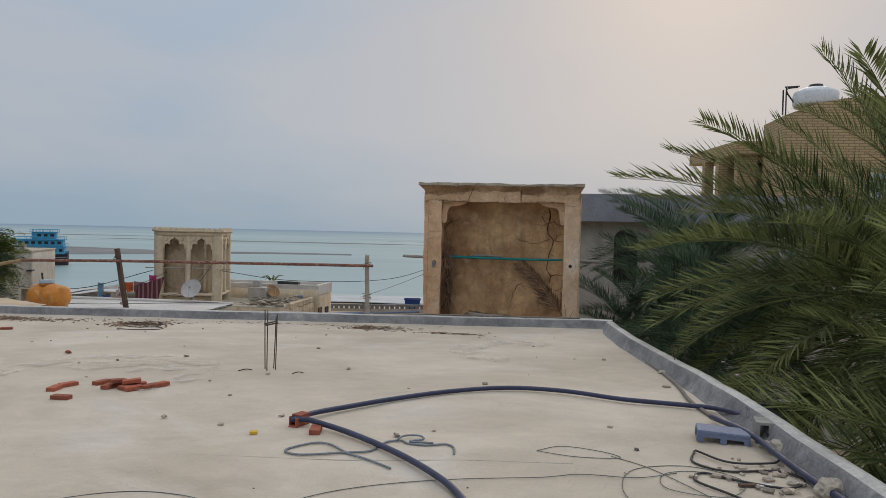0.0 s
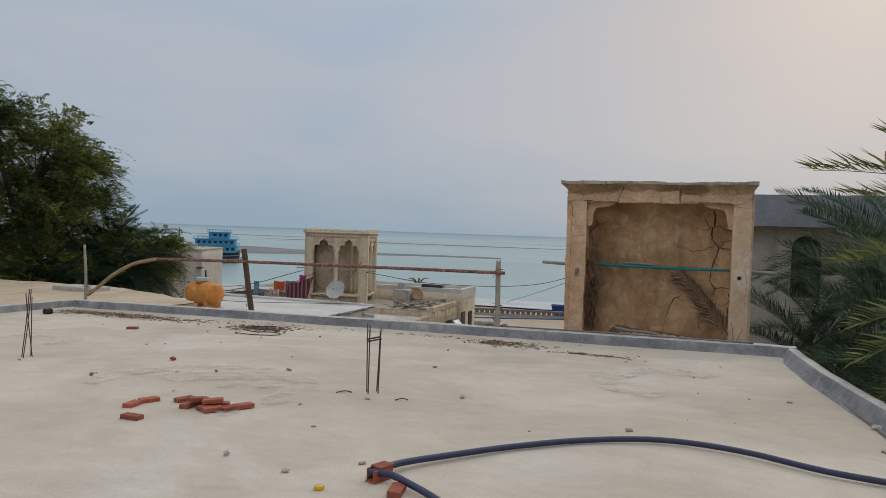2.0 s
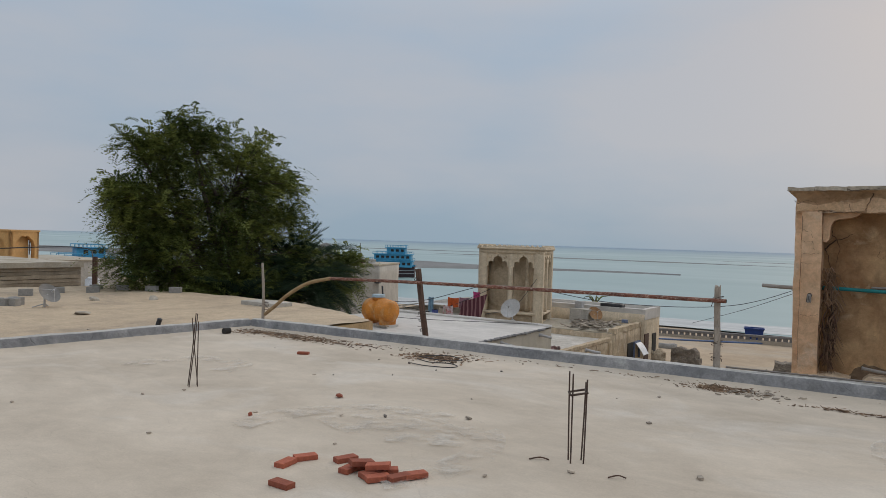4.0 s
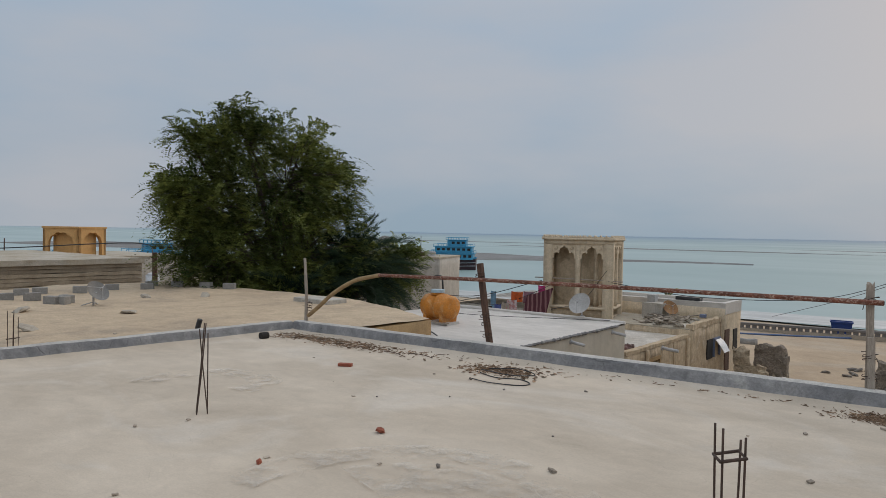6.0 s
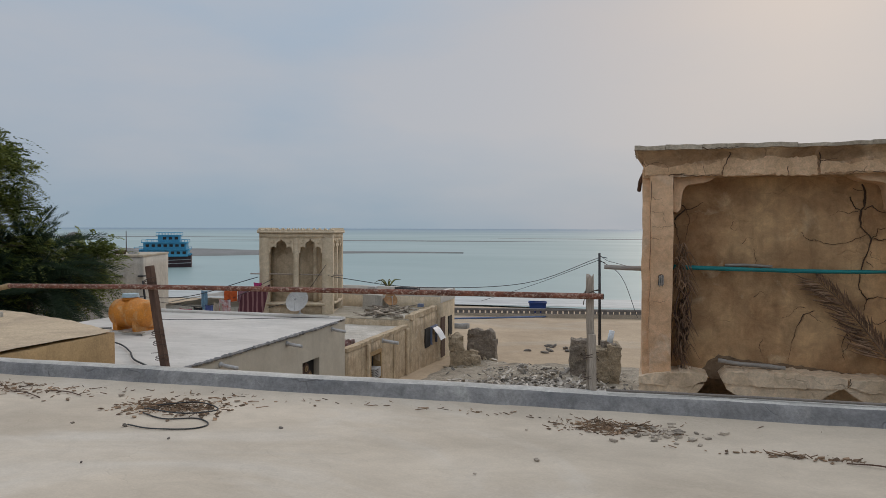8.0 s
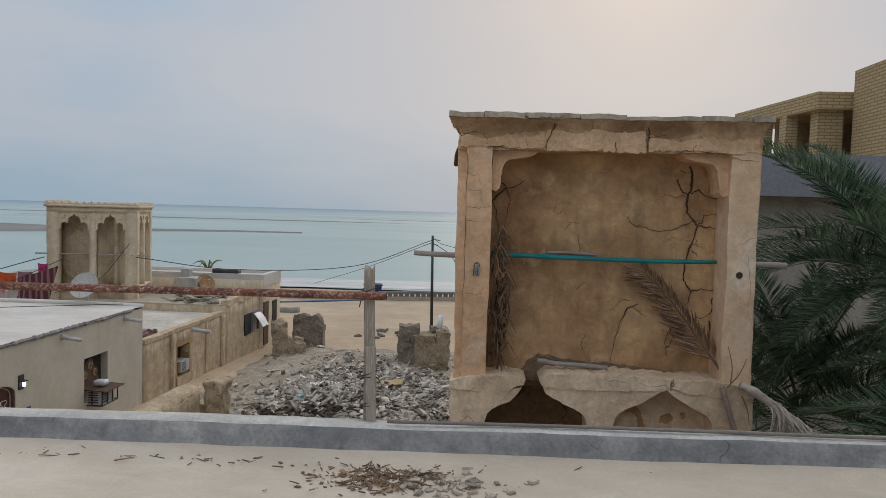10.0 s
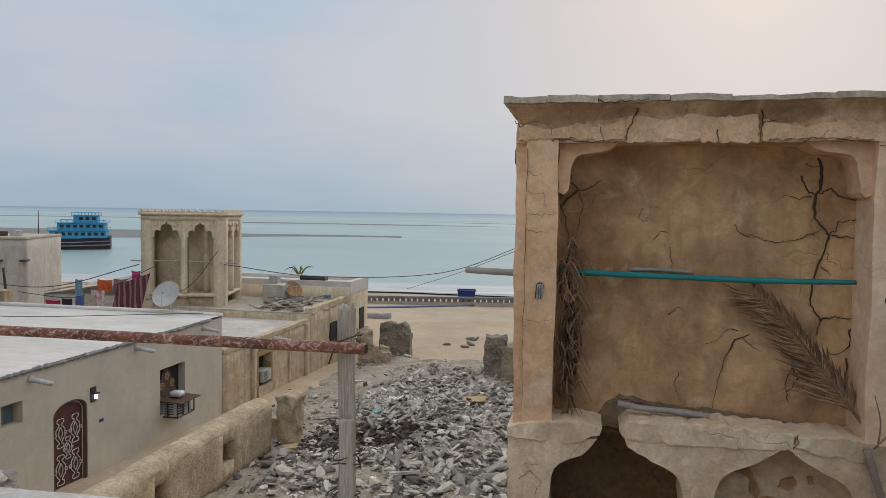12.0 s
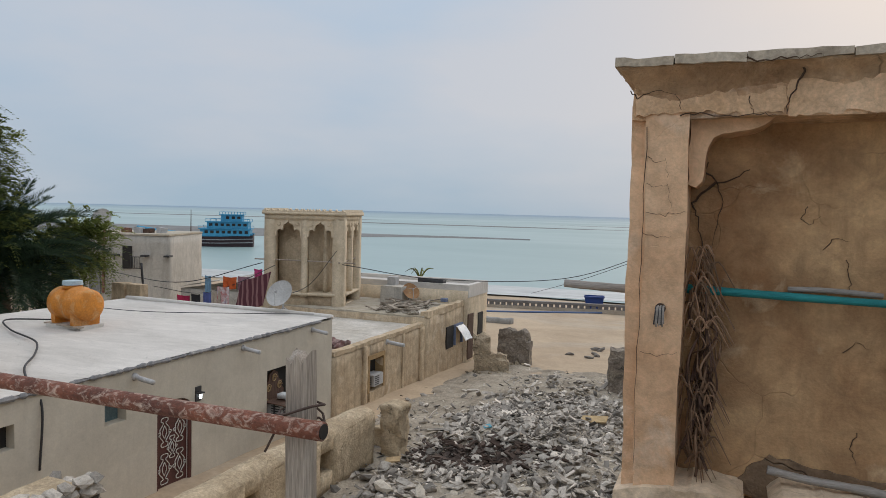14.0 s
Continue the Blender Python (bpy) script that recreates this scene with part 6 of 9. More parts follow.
def dish(x, y, z, diam, turn, tilt, material, label, stand=0.5, name="satellite_dish"):
    r = thing(name, label, "satellite dish", (x, y, z), "satellite dishes", False)
    r.matrix_basis = pose(x, y, z, 0, 0, turn)
    bm = bmesh.new()
    rr = diam / 2
    m = Matrix.Translation((0, 0, stand + rr * 0.75)) @ pose(0, 0, 0, 90 - tilt, 0, 0)
    rings = []
    n = 28
    for k in range(7):
        a = rr * (k + 0.15) / 6.15
        rings.append([bm.verts.new(m @ Vector((a * math.cos(2 * math.pi * j / n), a * 1.08 * math.sin(2 * math.pi * j / n), 0.18 * diam * (a / rr) ** 2))) for j in range(n)])
    for u, v in zip(rings, rings[1:]):
        for j in range(n):
            bm.faces.new((u[j], u[(j + 1) % n], v[(j + 1) % n], v[j]))
    bm.faces.new(rings[0][::-1])
    for v in [bm.verts.new(p.co + (m.to_3x3() @ Vector((0, 0, -0.012)))) for p in rings[-1]]:
        pass
    part("reflector", bm, material, r, "", True)
    bm = bmesh.new()
    cyl(bm, (0, 0.12, 0), (0, 0.12, stand + rr * 0.75), 0.03, seg=8)
    for a in (-0.25, 0.25):
        cyl(bm, (a, 0.3, 0), (0, 0.12, stand * 0.8), 0.018, seg=6)
    cyl(bm, (0, 0.12, stand + rr * 0.75), m @ Vector((0, 0, 0)), 0.03, seg=6)
    part("stand", bm, M_PVC, r, "painted steel stand")
    bm = bmesh.new()
    tip = m @ Vector((0, -rr * 0.15, diam * 0.5))
    cyl(bm, m @ Vector((0, -rr, 0.18 * diam)), tip, 0.012, seg=5)
    cyl(bm, m @ Vector((rr * 0.8, rr * 0.5, 0.18 * diam)), tip, 0.008, seg=5)
    cyl(bm, m @ Vector((-rr * 0.8, rr * 0.5, 0.18 * diam)), tip, 0.008, seg=5)
    cyl(bm, tip, tip - (m.to_3x3() @ Vector((0, 0, 0.1))), 0.03, seg=8)
    part("feed_arm", bm, M_PVC, r)
    return r


dish(-14.6, 27.12, -1.60, 0.78, 5, 35, M_DISH, "large grey satellite dish on a stand before the wind tower", 0.28)
BEFORE = standing()
dish(-16.9, 40.9, -2.92, 0.85, 50, 40, M_DISHR, "rusty brown satellite dish on the rubble roof", 0.15)

# clutter on the old roofs
M_PLANK = mat("old_plank", (0.34, 0.29, 0.23), (0.22, 0.18, 0.14), 0.95, 3, 25, 0.4, vary=0.35)
rnd = random.Random(21)
bm = bmesh.new()
box(bm, -0.7, -0.06, 0, 0.7, 0.06, 0.04, None, 0.004)
PLANK = mesh_of("plank", bm, M_PLANK)
for k in range(34):
    ob = new("plank", PLANK)
    ob.matrix_basis = pose(rnd.uniform(-17.3, -15.2), rnd.uniform(37.3, 40.6), -2.9 + rnd.uniform(0, 0.2), rnd.uniform(-4, 4), rnd.uniform(-10, 8), rnd.uniform(0, 180)) @ Matrix.Diagonal((rnd.uniform(0.4, 1.1), rnd.uniform(0.7, 1.6), 1, 1))
    tagged(ob, "old weathered plank in the rubble on the roof", "plank", "planks on the rubble roof")
for k in range(26):
    bm = bmesh.new()
    x, y = rnd.uniform(-17.6, -14.9), rnd.uniform(37.2, 41.2)
    s = rnd.uniform(0.15, 0.5)
    stone(bm, (x, y, -2.92 + s * 0.12), (s, s * 0.8, s * 0.5), 300 + k)
    solo("stone", bm, M_STONE, "pale stone lying in the rubble on the roof", "stone", "stones on the rubble roof")
bm = bmesh.new()
rough_box(bm, -15.6, 41.8, -2.05, -16.9, 42.3, -1.82, 0.15, 0.06, 51)
solo("black_bundle", bm, M_CABLE, "bundle of black plastic on the white roof", "bundle", smooth=True)
bm = bmesh.new()
rough_box(bm, -18.2, 40.3, -2.95, -17.1, 41.4, -2.15, 0.2, 0.03, 52)
solo("low_block", bm, M_PALEWALL, "whitewashed block on the roof beside the wind tower", "block")
bm = bmesh.new()
box(bm, -18.2, 41.0, -2.15, -17.75, 41.4, -1.75, None, 0.02)
solo("air_cooler", bm, M_PVC, "small grey metal box on the whitewashed block", "cooler")
bm = bmesh.new()
box(bm, -15.15, 40.5, -2.72, -14.85, 40.75, -2.55, None, 0.02)
solo("blue_can", bm, M_BLUEPL, "small blue can on the roof kerb", "can")

settle(BEFORE, 0.87)


# ---- washing ----
BEFORE = standing()


def cloth(y, x0, w, h, ztop, material, label, fold=0.05, seed=0, slant=0.0):
    bm = bmesh.new()
    n, mrows = 12, 8
    for side in (0, 0.012):
        g = []
        for j in range(mrows + 1):
            row = []
            for i in range(n + 1):
                u, v = i / n, j / mrows
                x = x0 + w * u + slant * v
                z = ztop - h * v - 0.03 * math.sin(u * 3.1) + (0.4 * u if h > 1 else 0.0)
                yy = y + fold * (0.3 + v) * math.sin(u * 14 + seed) + 0.03 * noise.noise(Vector((u * 4, v * 4, seed))) + side
                row.append(bm.verts.new((x, yy, z)))
            g.append(row)
        for a, b in zip(g, g[1:]):
            for i in range(n):
                bm.faces.new((a[i], a[i + 1], b[i + 1], b[i]) if side else (a[i], b[i], b[i + 1], a[i + 1]))
    solo("washing", bm, material, label, "cloth", "washing on the line", smooth=True)


def stripe_mat():
    m = mat("striped_cloth", (0.16, 0.05, 0.06), (0.12, 0.04, 0.05), 1, 3, 30, 0.2)
    tree = m.node_tree
    add, ln = link_nodes(tree)
    w = add("ShaderNodeTexWave")
    w.inputs["Scale"].default_value = 1.5
    w.bands_direction = "X"
    tc = add("ShaderNodeTexCoord")
    ln(tc.outputs["Object"], w.inputs["Vector"])
    ramp = add("ShaderNodeValToRGB")
    ramp.color_ramp.elements[0].color = (0.10, 0.03, 0.04, 1)
    ramp.color_ramp.elements[1].color = (0.26, 0.13, 0.13, 1)
    ramp.color_ramp.interpolation = "CONSTANT"
    ramp.color_ramp.elements[1].position = 0.7
    ln(w.outputs[0], ramp.inputs[0])
    ln(ramp.outputs[0], tree.nodes["Principled BSDF"].inputs["Base Color"])
    return m


def plain(name, c):
    return mat(name, c, tuple(0.75 * v for v in c), 1, 4, 30, 0.15)


YL = 30.4
cloth(YL, -18.6, 1.25, 1.2, -1.12, stripe_mat(), "maroon striped blanket drying on a slanting line", 0.04, 1, -0.35)
cloth(YL + 0.05, -18.1, 0.35, 0.3, -0.66, plain("pink_cloth", (0.55, 0.06, 0.20)), "pink cloth drying on the line", 0.03, 2)
cloth(YL, -19.4, 0.6, 0.42, -1.0, plain("orange_cloth", (0.62, 0.12, 0.03)), "orange red cloth drying on the line", 0.03, 3)
cloth(YL + 0.2, -18.9, 0.5, 0.5, -0.98, plain("mauve_cloth", (0.36, 0.20, 0.24)), "mauve towel drying on the line", 0.03, 4)
cloth(YL - 0.1, -19.55, 0.5, 0.7, -1.36, mat("flowered_cloth", (0.62, 0.60, 0.60), (0.45, 0.12, 0.10), 1, 7, 30, 0.1, stain=(0.08, 0.12, 0.30), stain_scale=6, stain_lo=0.56), "white cloth with red and blue pattern on the line", 0.04, 5)
cloth(YL - 0.1, -19.8, 0.36, 0.62, -1.5, plain("beige_cloth", (0.50, 0.42, 0.34)), "beige cloth drying on the line", 0.03, 6)
cloth(YL - 0.1, -20.2, 0.34, 0.55, -1.6, plain("blue_cloth", (0.10, 0.13, 0.34)), "blue cloth drying on the line", 0.03, 7)
cloth(YL - 0.1, -20.75, 0.42, 0.45, -1.7, plain("black_cloth", (0.03, 0.03, 0.035)), "black cloth drying on the line", 0.03, 8)
cloth(YL - 0.1, -21.4, 0.6, 0.42, -1.78, plain("crimson_cloth", (0.50, 0.03, 0.10)), "crimson cloth drying on the line", 0.03, 9)
cloth(YL + 1.5, -21.5, 0.3, 0.8, -1.2, plain("sky_cloth", (0.22, 0.38, 0.52)), "pale blue cloth hanging on a line", 0.03, 10)


def wire(name, pts, r, label, material=None):
    bm = bmesh.new()
    tube(bm, pts, r, 5, 8)
    solo(name, bm, material or M_CABLE, label, "cable", smooth=True)


wire("washing_line", [(-22.5, 30.3, -1.55), (-20.5, 30.35, -1.68), (-19, 30.4, -1.3), (-17.2, 30.4, -0.5)], 0.012, "thin washing line strung over the white roof")
settle(BEFORE, 1.08)
wire("cable", [(-38, 40, -1.9), (-30, 36, -1.95), (-24, 33.5, -1.75), (-19.8, 33.2, -0.7)], 0.018, "thin black cable sagging between the houses")
wire("cable", [(-16.7, 34.1, -0.67), (-13.4, 36, -1.2), (-9, 39.2, -1.15), (-5.69, 42, 0.02)], 0.016, "black cable sagging from the wind tower to the pole")
wire("cable", [(-16.9, 34.0, -0.15), (-17.6, 33.0, -1.5), (-18.0, 31, -1.75)], 0.014, "black cable hanging before the wind tower")
wire("cable", [(-16, 60, -4.3), (-10.5, 51, -2.2), (-5.69, 42, -0.1)], 0.016, "black cable running down from the pole")
wire("cable", [(-5.69, 42, -0.1), (-4.6, 41.7, -0.9), (-3.8, 41.6, -2.9)], 0.016, "black cable hanging from the pole")
BEFORE = standing()
wire("cable", [(-23.1, 27.2, -1.92), (-20, 27.3, -1.93), (-17, 28.6, -1.92), (-15, 29.5, -1.9)], 0.012, "thin cable lying on the white roof", M_CABLE)
wire("hose", [(-20.9, 24.9, -1.95), (-22, 24.2, -1.95), (-20.5, 23.2, -1.95), (-18.5, 22.4, -1.95), (-17.2, 21.4, -1.95), (-16.2, 20.4, -1.95), (-14.9, 19.5, -1.95), (-14.42, 19.4, -2.3), (-14.42, 19.35, -3.5)], 0.024, "black water hose snaking over the white roof")

settle(BEFORE, 0.87)


# ---- orange tank ----
BEFORE = standing()
bm = bmesh.new()
rough_box(bm, -19.85, 23.75, -2.06, -18.55, 24.5, -1.85, 0.2, 0.02, 8)
solo("tank_plinth", bm, M_WHITEROOF, "low whitewashed plinth under the orange tank", "plinth")


def build_tank():
    r = thing("water_tank", "weathered orange plastic water tank on the white roof", "water tank", (-20.7, 25.9, -2.0), "", False)
    r.matrix_basis = pose(-19.2, 24.15, -1.86, 0, 0, -8) @ Matrix.Scale(0.86, 4)
    bm = bmesh.new()
    n = 28
    prof = [(-0.80, 0.05), (-0.79, 0.40), (-0.74, 0.50), (-0.5, 0.52), (-0.46, 0.56), (-0.28, 0.56), (-0.24, 0.52), (0.05, 0.52), (0.09, 0.56), (0.28, 0.56), (0.32, 0.52), (0.6, 0.51), (0.74, 0.49), (0.79, 0.40), (0.80, 0.05)]
    rings = [[bm.verts.new((x, q * math.cos(2 * math.pi * k / n), 0.64 + q * math.sin(2 * math.pi * k / n))) for k in range(n)] for x, q in prof]
    for u, v in zip(rings, rings[1:]):
        for k in range(n):
            bm.faces.new((u[k], u[(k + 1) % n], v[(k + 1) % n], v[k]))
    bm.faces.new(rings[0])
    bm.faces.new(rings[-1][::-1])
    bmesh.ops.recalc_face_normals(bm, faces=bm.faces[:])
    part("body", bm, M_ORANGE, r, "", True)
    for x in (-0.5, 0.5):
        bm = bmesh.new()
        prism(bm, [(-0.42, 0), (0.42, 0), (0.45, 0.42), (0.2, 0.25), (-0.2, 0.25), (-0.45, 0.42)], x - 0.1, x + 0.1, pose(0, 0, 0, 0, 0, 90))
        part("foot", bm, M_ORANGE, r)
    bm = bmesh.new()
    cyl(bm, (-0.15, 0, 1.12), (-0.15, 0, 1.24), 0.30, 0.27, 20)
    part("neck", bm, M_ORANGE, r, "", True)
    bm = bmesh.new()
    cyl(bm, (-0.15, 0, 1.23), (-0.15, 0, 1.36), 0.31, 0.29, 20)
    part("lid", bm, M_PALEBLUE, r, "faded pale blue screw lid")
    bm = bmesh.new()
    box(bm, -0.9, -0.5, -0.02, 0.9, -0.3, 0.02)
    part("board", bm, M_PLANK, r)


build_tank()
settle(BEFORE, 0.9, 0.04)


# ---- ruins and rubble in the yard ----
BEFORE = standing()


def build_low_wall():
    r = thing("garden_wall", "low thick mud wall with two small openings", "wall", (-12, 23.5, -5.2))
    bm = bmesh.new()
    y0, y1 = 17.5, 27.35
    holes = [(21.75, 22.25, -5.0, -4.42), (24.6, 25.15, -5.0, -4.45)]
    cuts = sorted({y0, y1} | {h[0] for h in holes} | {h[1] for h in holes})
    for a, b in zip(cuts, cuts[1:]):
        top = -4.08
        mid = (a + b) / 2
        hit = [h for h in holes if h[0] <= mid <= h[1]]
        xs = -12.35 + 0.08 * (a - 17)
        if hit:
            rough_box(bm, -12.35, a, hit[0][3], -11.62, b, top, 0.2, 0.03, 1)
            rough_box(bm, -12.35, a, -5.5, -11.62, b, hit[0][2], 0.2, 0.03, 1)
            rough_box(bm, -12.35, a, hit[0][2], -12.0, b, hit[0][3], 0.2, 0.02, 1)
        else:
            rough_box(bm, -12.35, a, -5.5, -11.62, b, top, 0.24, 0.03, 1)
    bmesh.ops.remove_doubles(bm, verts=bm.verts[:], dist=0.01)
    part("wall", bm, M_MUD, r, "", True)
    bm = bmesh.new()
    tube(bm, [(-11.98 + 0.05 * noise.noise(Vector((k, 0, 0))), y0 + (y1 - y0) * k / 16, -4.14 + 0.05 * noise.noise(Vector((k * 2.1, 5, 0)))) for k in range(17)], 0.36, 12, 3, None, 0.12)
    for v in bm.verts:
        v.co.z = -4.14 + (v.co.z + 4.14) * 0.5
    part("coping", bm, M_MUD, r, "rounded mud coping", True)


build_low_wall()
settle(BEFORE, 0.81)
for x, y, z1, w, d, lab in ((-9.75, 24.75, -2.98, 0.5, 0.42, "crumbling stub of a mud wall beside the rubble"), (-10.25, 25.3, -3.7, 0.35, 0.6, "low broken stub of a mud wall")):
    bm = bmesh.new()
    rough_box(bm, x - w / 2, y - d / 2, -4.8, x + w / 2, y + d / 2, z1, 0.08, 0.09, x, None, 3.2)
    solo("wall_stub", bm, M_MUD, lab, "ruined wall", smooth=True)


M_MUDSTONE = mat("mud_stone", (0.44, 0.36, 0.25), (0.30, 0.24, 0.165), 0.95, 3.0, 25, 0.7, 0.03, vary=0.3, mid=0.25)


def stone_stack(name, x0, x1, y0, y1, z0, z1, size, seed, label, ragged=0.3, material=None):
    """A ruined wall laid of separate stones."""
    r = thing(name, label, "ruined wall", ((x0 + x1) / 2, (y0 + y1) / 2, z0))
    bm = bmesh.new()
    rough_box(bm, x0 + 0.12, y0 + 0.12, z0, x1 - 0.12, y1 - 0.12, z1 - 0.3, 0.25, 0.04, seed)
    part("core", bm, M_MUD, r)
    rnd_ = random.Random(seed)
    meshes = []
    for k in range(5):
        bm = bmesh.new()
        stone(bm, (0, 0, 0), (1.15, 0.9, 0.62), seed * 10 + k)
        meshes.append(mesh_of("stone", bm, material or M_STONEP))
    z = z0
    while z < z1:
        h = size * rnd_.uniform(0.45, 0.75)
        for xa, xb, ya, yb in ((x0, x1, y0, y0), (x1, x1, y0, y1), (x0, x1, y1, y1)):
            L = max(xb - xa, yb - ya)
            u = 0.0
            while u < L:
                s = size * rnd_.uniform(0.7, 1.4)
                t = min(1.0, (u + s / 2) / L)
                px, py = xa + (xb - xa) * t, ya + (yb - ya) * t
                if z < z1 - ragged * (0.5 + 0.5 * noise.noise(Vector((px * 1.3, py * 1.3, seed)))):
                    share("stone", rnd_.choice(meshes), r, pose(px, py, z + h / 2, rnd_.uniform(-8, 8), rnd_.uniform(-8, 8), (0 if ya == yb else 90) + rnd_.uniform(-12, 12)) @ Matrix.Diagonal((s, size, h * 1.7, 1)))
                u += s * 0.92
        z += h
    return r


BEFORE = standing()
stone_stack("ruined_wall", -13.1, -12.1, 17.4, 18.5, -5.4, -2.75, 0.3, 3, "broken stub of dry stone wall", 0.5)


stone_stack("ruined_wall", -10.3, -3.6, 24.0, 24.7, -5.5, -4.75, 0.38, 9, "tumbled foot of a stone wall in the yard", 0.5)
settle(BEFORE, 0.87)


def broken_wall(centre, turn, chunks, label):
    """A stump of wall in big rendered lumps, with the stones of its core bare where they part."""
    r = thing("broken_wall", label, "ruined wall", (centre[0], centre[1], ground_z(*centre) - 0.1), "", False)
    r.matrix_basis = pose(centre[0], centre[1], ground_z(*centre) - 0.1, 0, 0, turn)
    for k, (x0, x1, y0, y1, z0, z1, tilt, c) in enumerate(chunks):
        bm_ = bmesh.new()
        rough_box(bm_, x0, y0, z0, x1, y1, z1, 0.12, 0.075, k * 4.3 + centre[0], pose(0, 0, 0, 0, tilt, 3 * k), 2.4)
        for v in bm_.verts:
            if v.co.z > z1 - 0.3:
                v.co.z -= 0.22 * (0.5 + noise.noise(Vector((v.co.x * 3, v.co.y * 3, k))))
        part("chunk", bm_, mat("broken_render", c, tuple(0.58 * q for q in c), 1, 2.4, 18, 1.0, 0.05, stain=(0.46, 0.39, 0.29), stain_scale=2.2, stain_lo=0.55, mid=0.34, cracks=0.9), r)
    rnd_ = random.Random(int(turn) + 5)
    bm_ = bmesh.new()
    stone(bm_, (0, 0, 0), (1, 0.8, 0.6), 77)
    me_ = mesh_of("stone", bm_, M_MUDSTONE)
    for k in range(26):
        s_ = rnd_.uniform(0.12, 0.34)
        share("stone", me_, r, pose(rnd_.uniform(-0.9, 0.9), rnd_.uniform(-0.75, -0.25), 0.1 + rnd_.uniform(0, 0.12), rnd_.uniform(-20, 20), rnd_.uniform(-20, 20), rnd_.uniform(0, 360)) @ Matrix.Scale(s_, 4))
    return r


TAN, DUN = (0.44, 0.35, 0.24), (0.30, 0.25, 0.20)
broken_wall((-11.2, 36.2), 12, ((-0.62, 0.28, -0.3, 0.3, 0, 0.95, 0, TAN), (-0.6, 0.05, -0.26, 0.26, 0.85, 1.62, -3, TAN), (0.0, 0.66, -0.32, 0.28, 0, 0.72, 4, TAN), (0.1, 0.5, -0.2, 0.2, 0.62, 1.02, 9, TAN)), "broken stump of mud and stone wall in the rubble")
broken_wall((-11.0, 38.6), -8, ((-0.66, 0.62, -0.2, 0.22, 0, 1.62, 2, DUN), (0.5, 0.78, -0.2, 0.2, 0, 1.2, 0, DUN)), "dark rendered slab of ruined wall standing alone")


broken_wall((-5.3, 33.2), 6, ((-0.9, -0.15, -0.35, 0.3, 0, 2.05, 1, DUN), (-0.25, 0.55, -0.45, 0.4, 0, 1.75, -3, TAN), (0.4, 0.95, -0.4, 0.9, 0, 1.9, 2, TAN), (0.1, 0.6, -0.3, 0.2, 1.6, 2.0, 6, DUN)), "broken end of a rendered stone wall beside the yard")
bm = bmesh.new()
cyl(bm, (-4.72, 33.35, -3.0), (-4.62, 33.4, -2.42), 0.12, 0.105, 14)
solo("white_tub", bm, M_WHITE, "white plastic tub standing on the broken wall", "tub", smooth=True)


def rubble_h(x, y):
    a = math.exp(-(((x + 6.6) / 2.7) ** 2 + ((y - 27.6) / 4.2) ** 2))
    b = math.exp(-(((x + 7.6) / 2.6) ** 2 + ((y - 33.4) / 2.2) ** 2))
    pit = math.exp(-(((x + 7.8) / 1.1) ** 2 + ((y - 25.1) / 0.8) ** 2))
    return 0.6 * a + 0.45 * b - 0.4 * pit


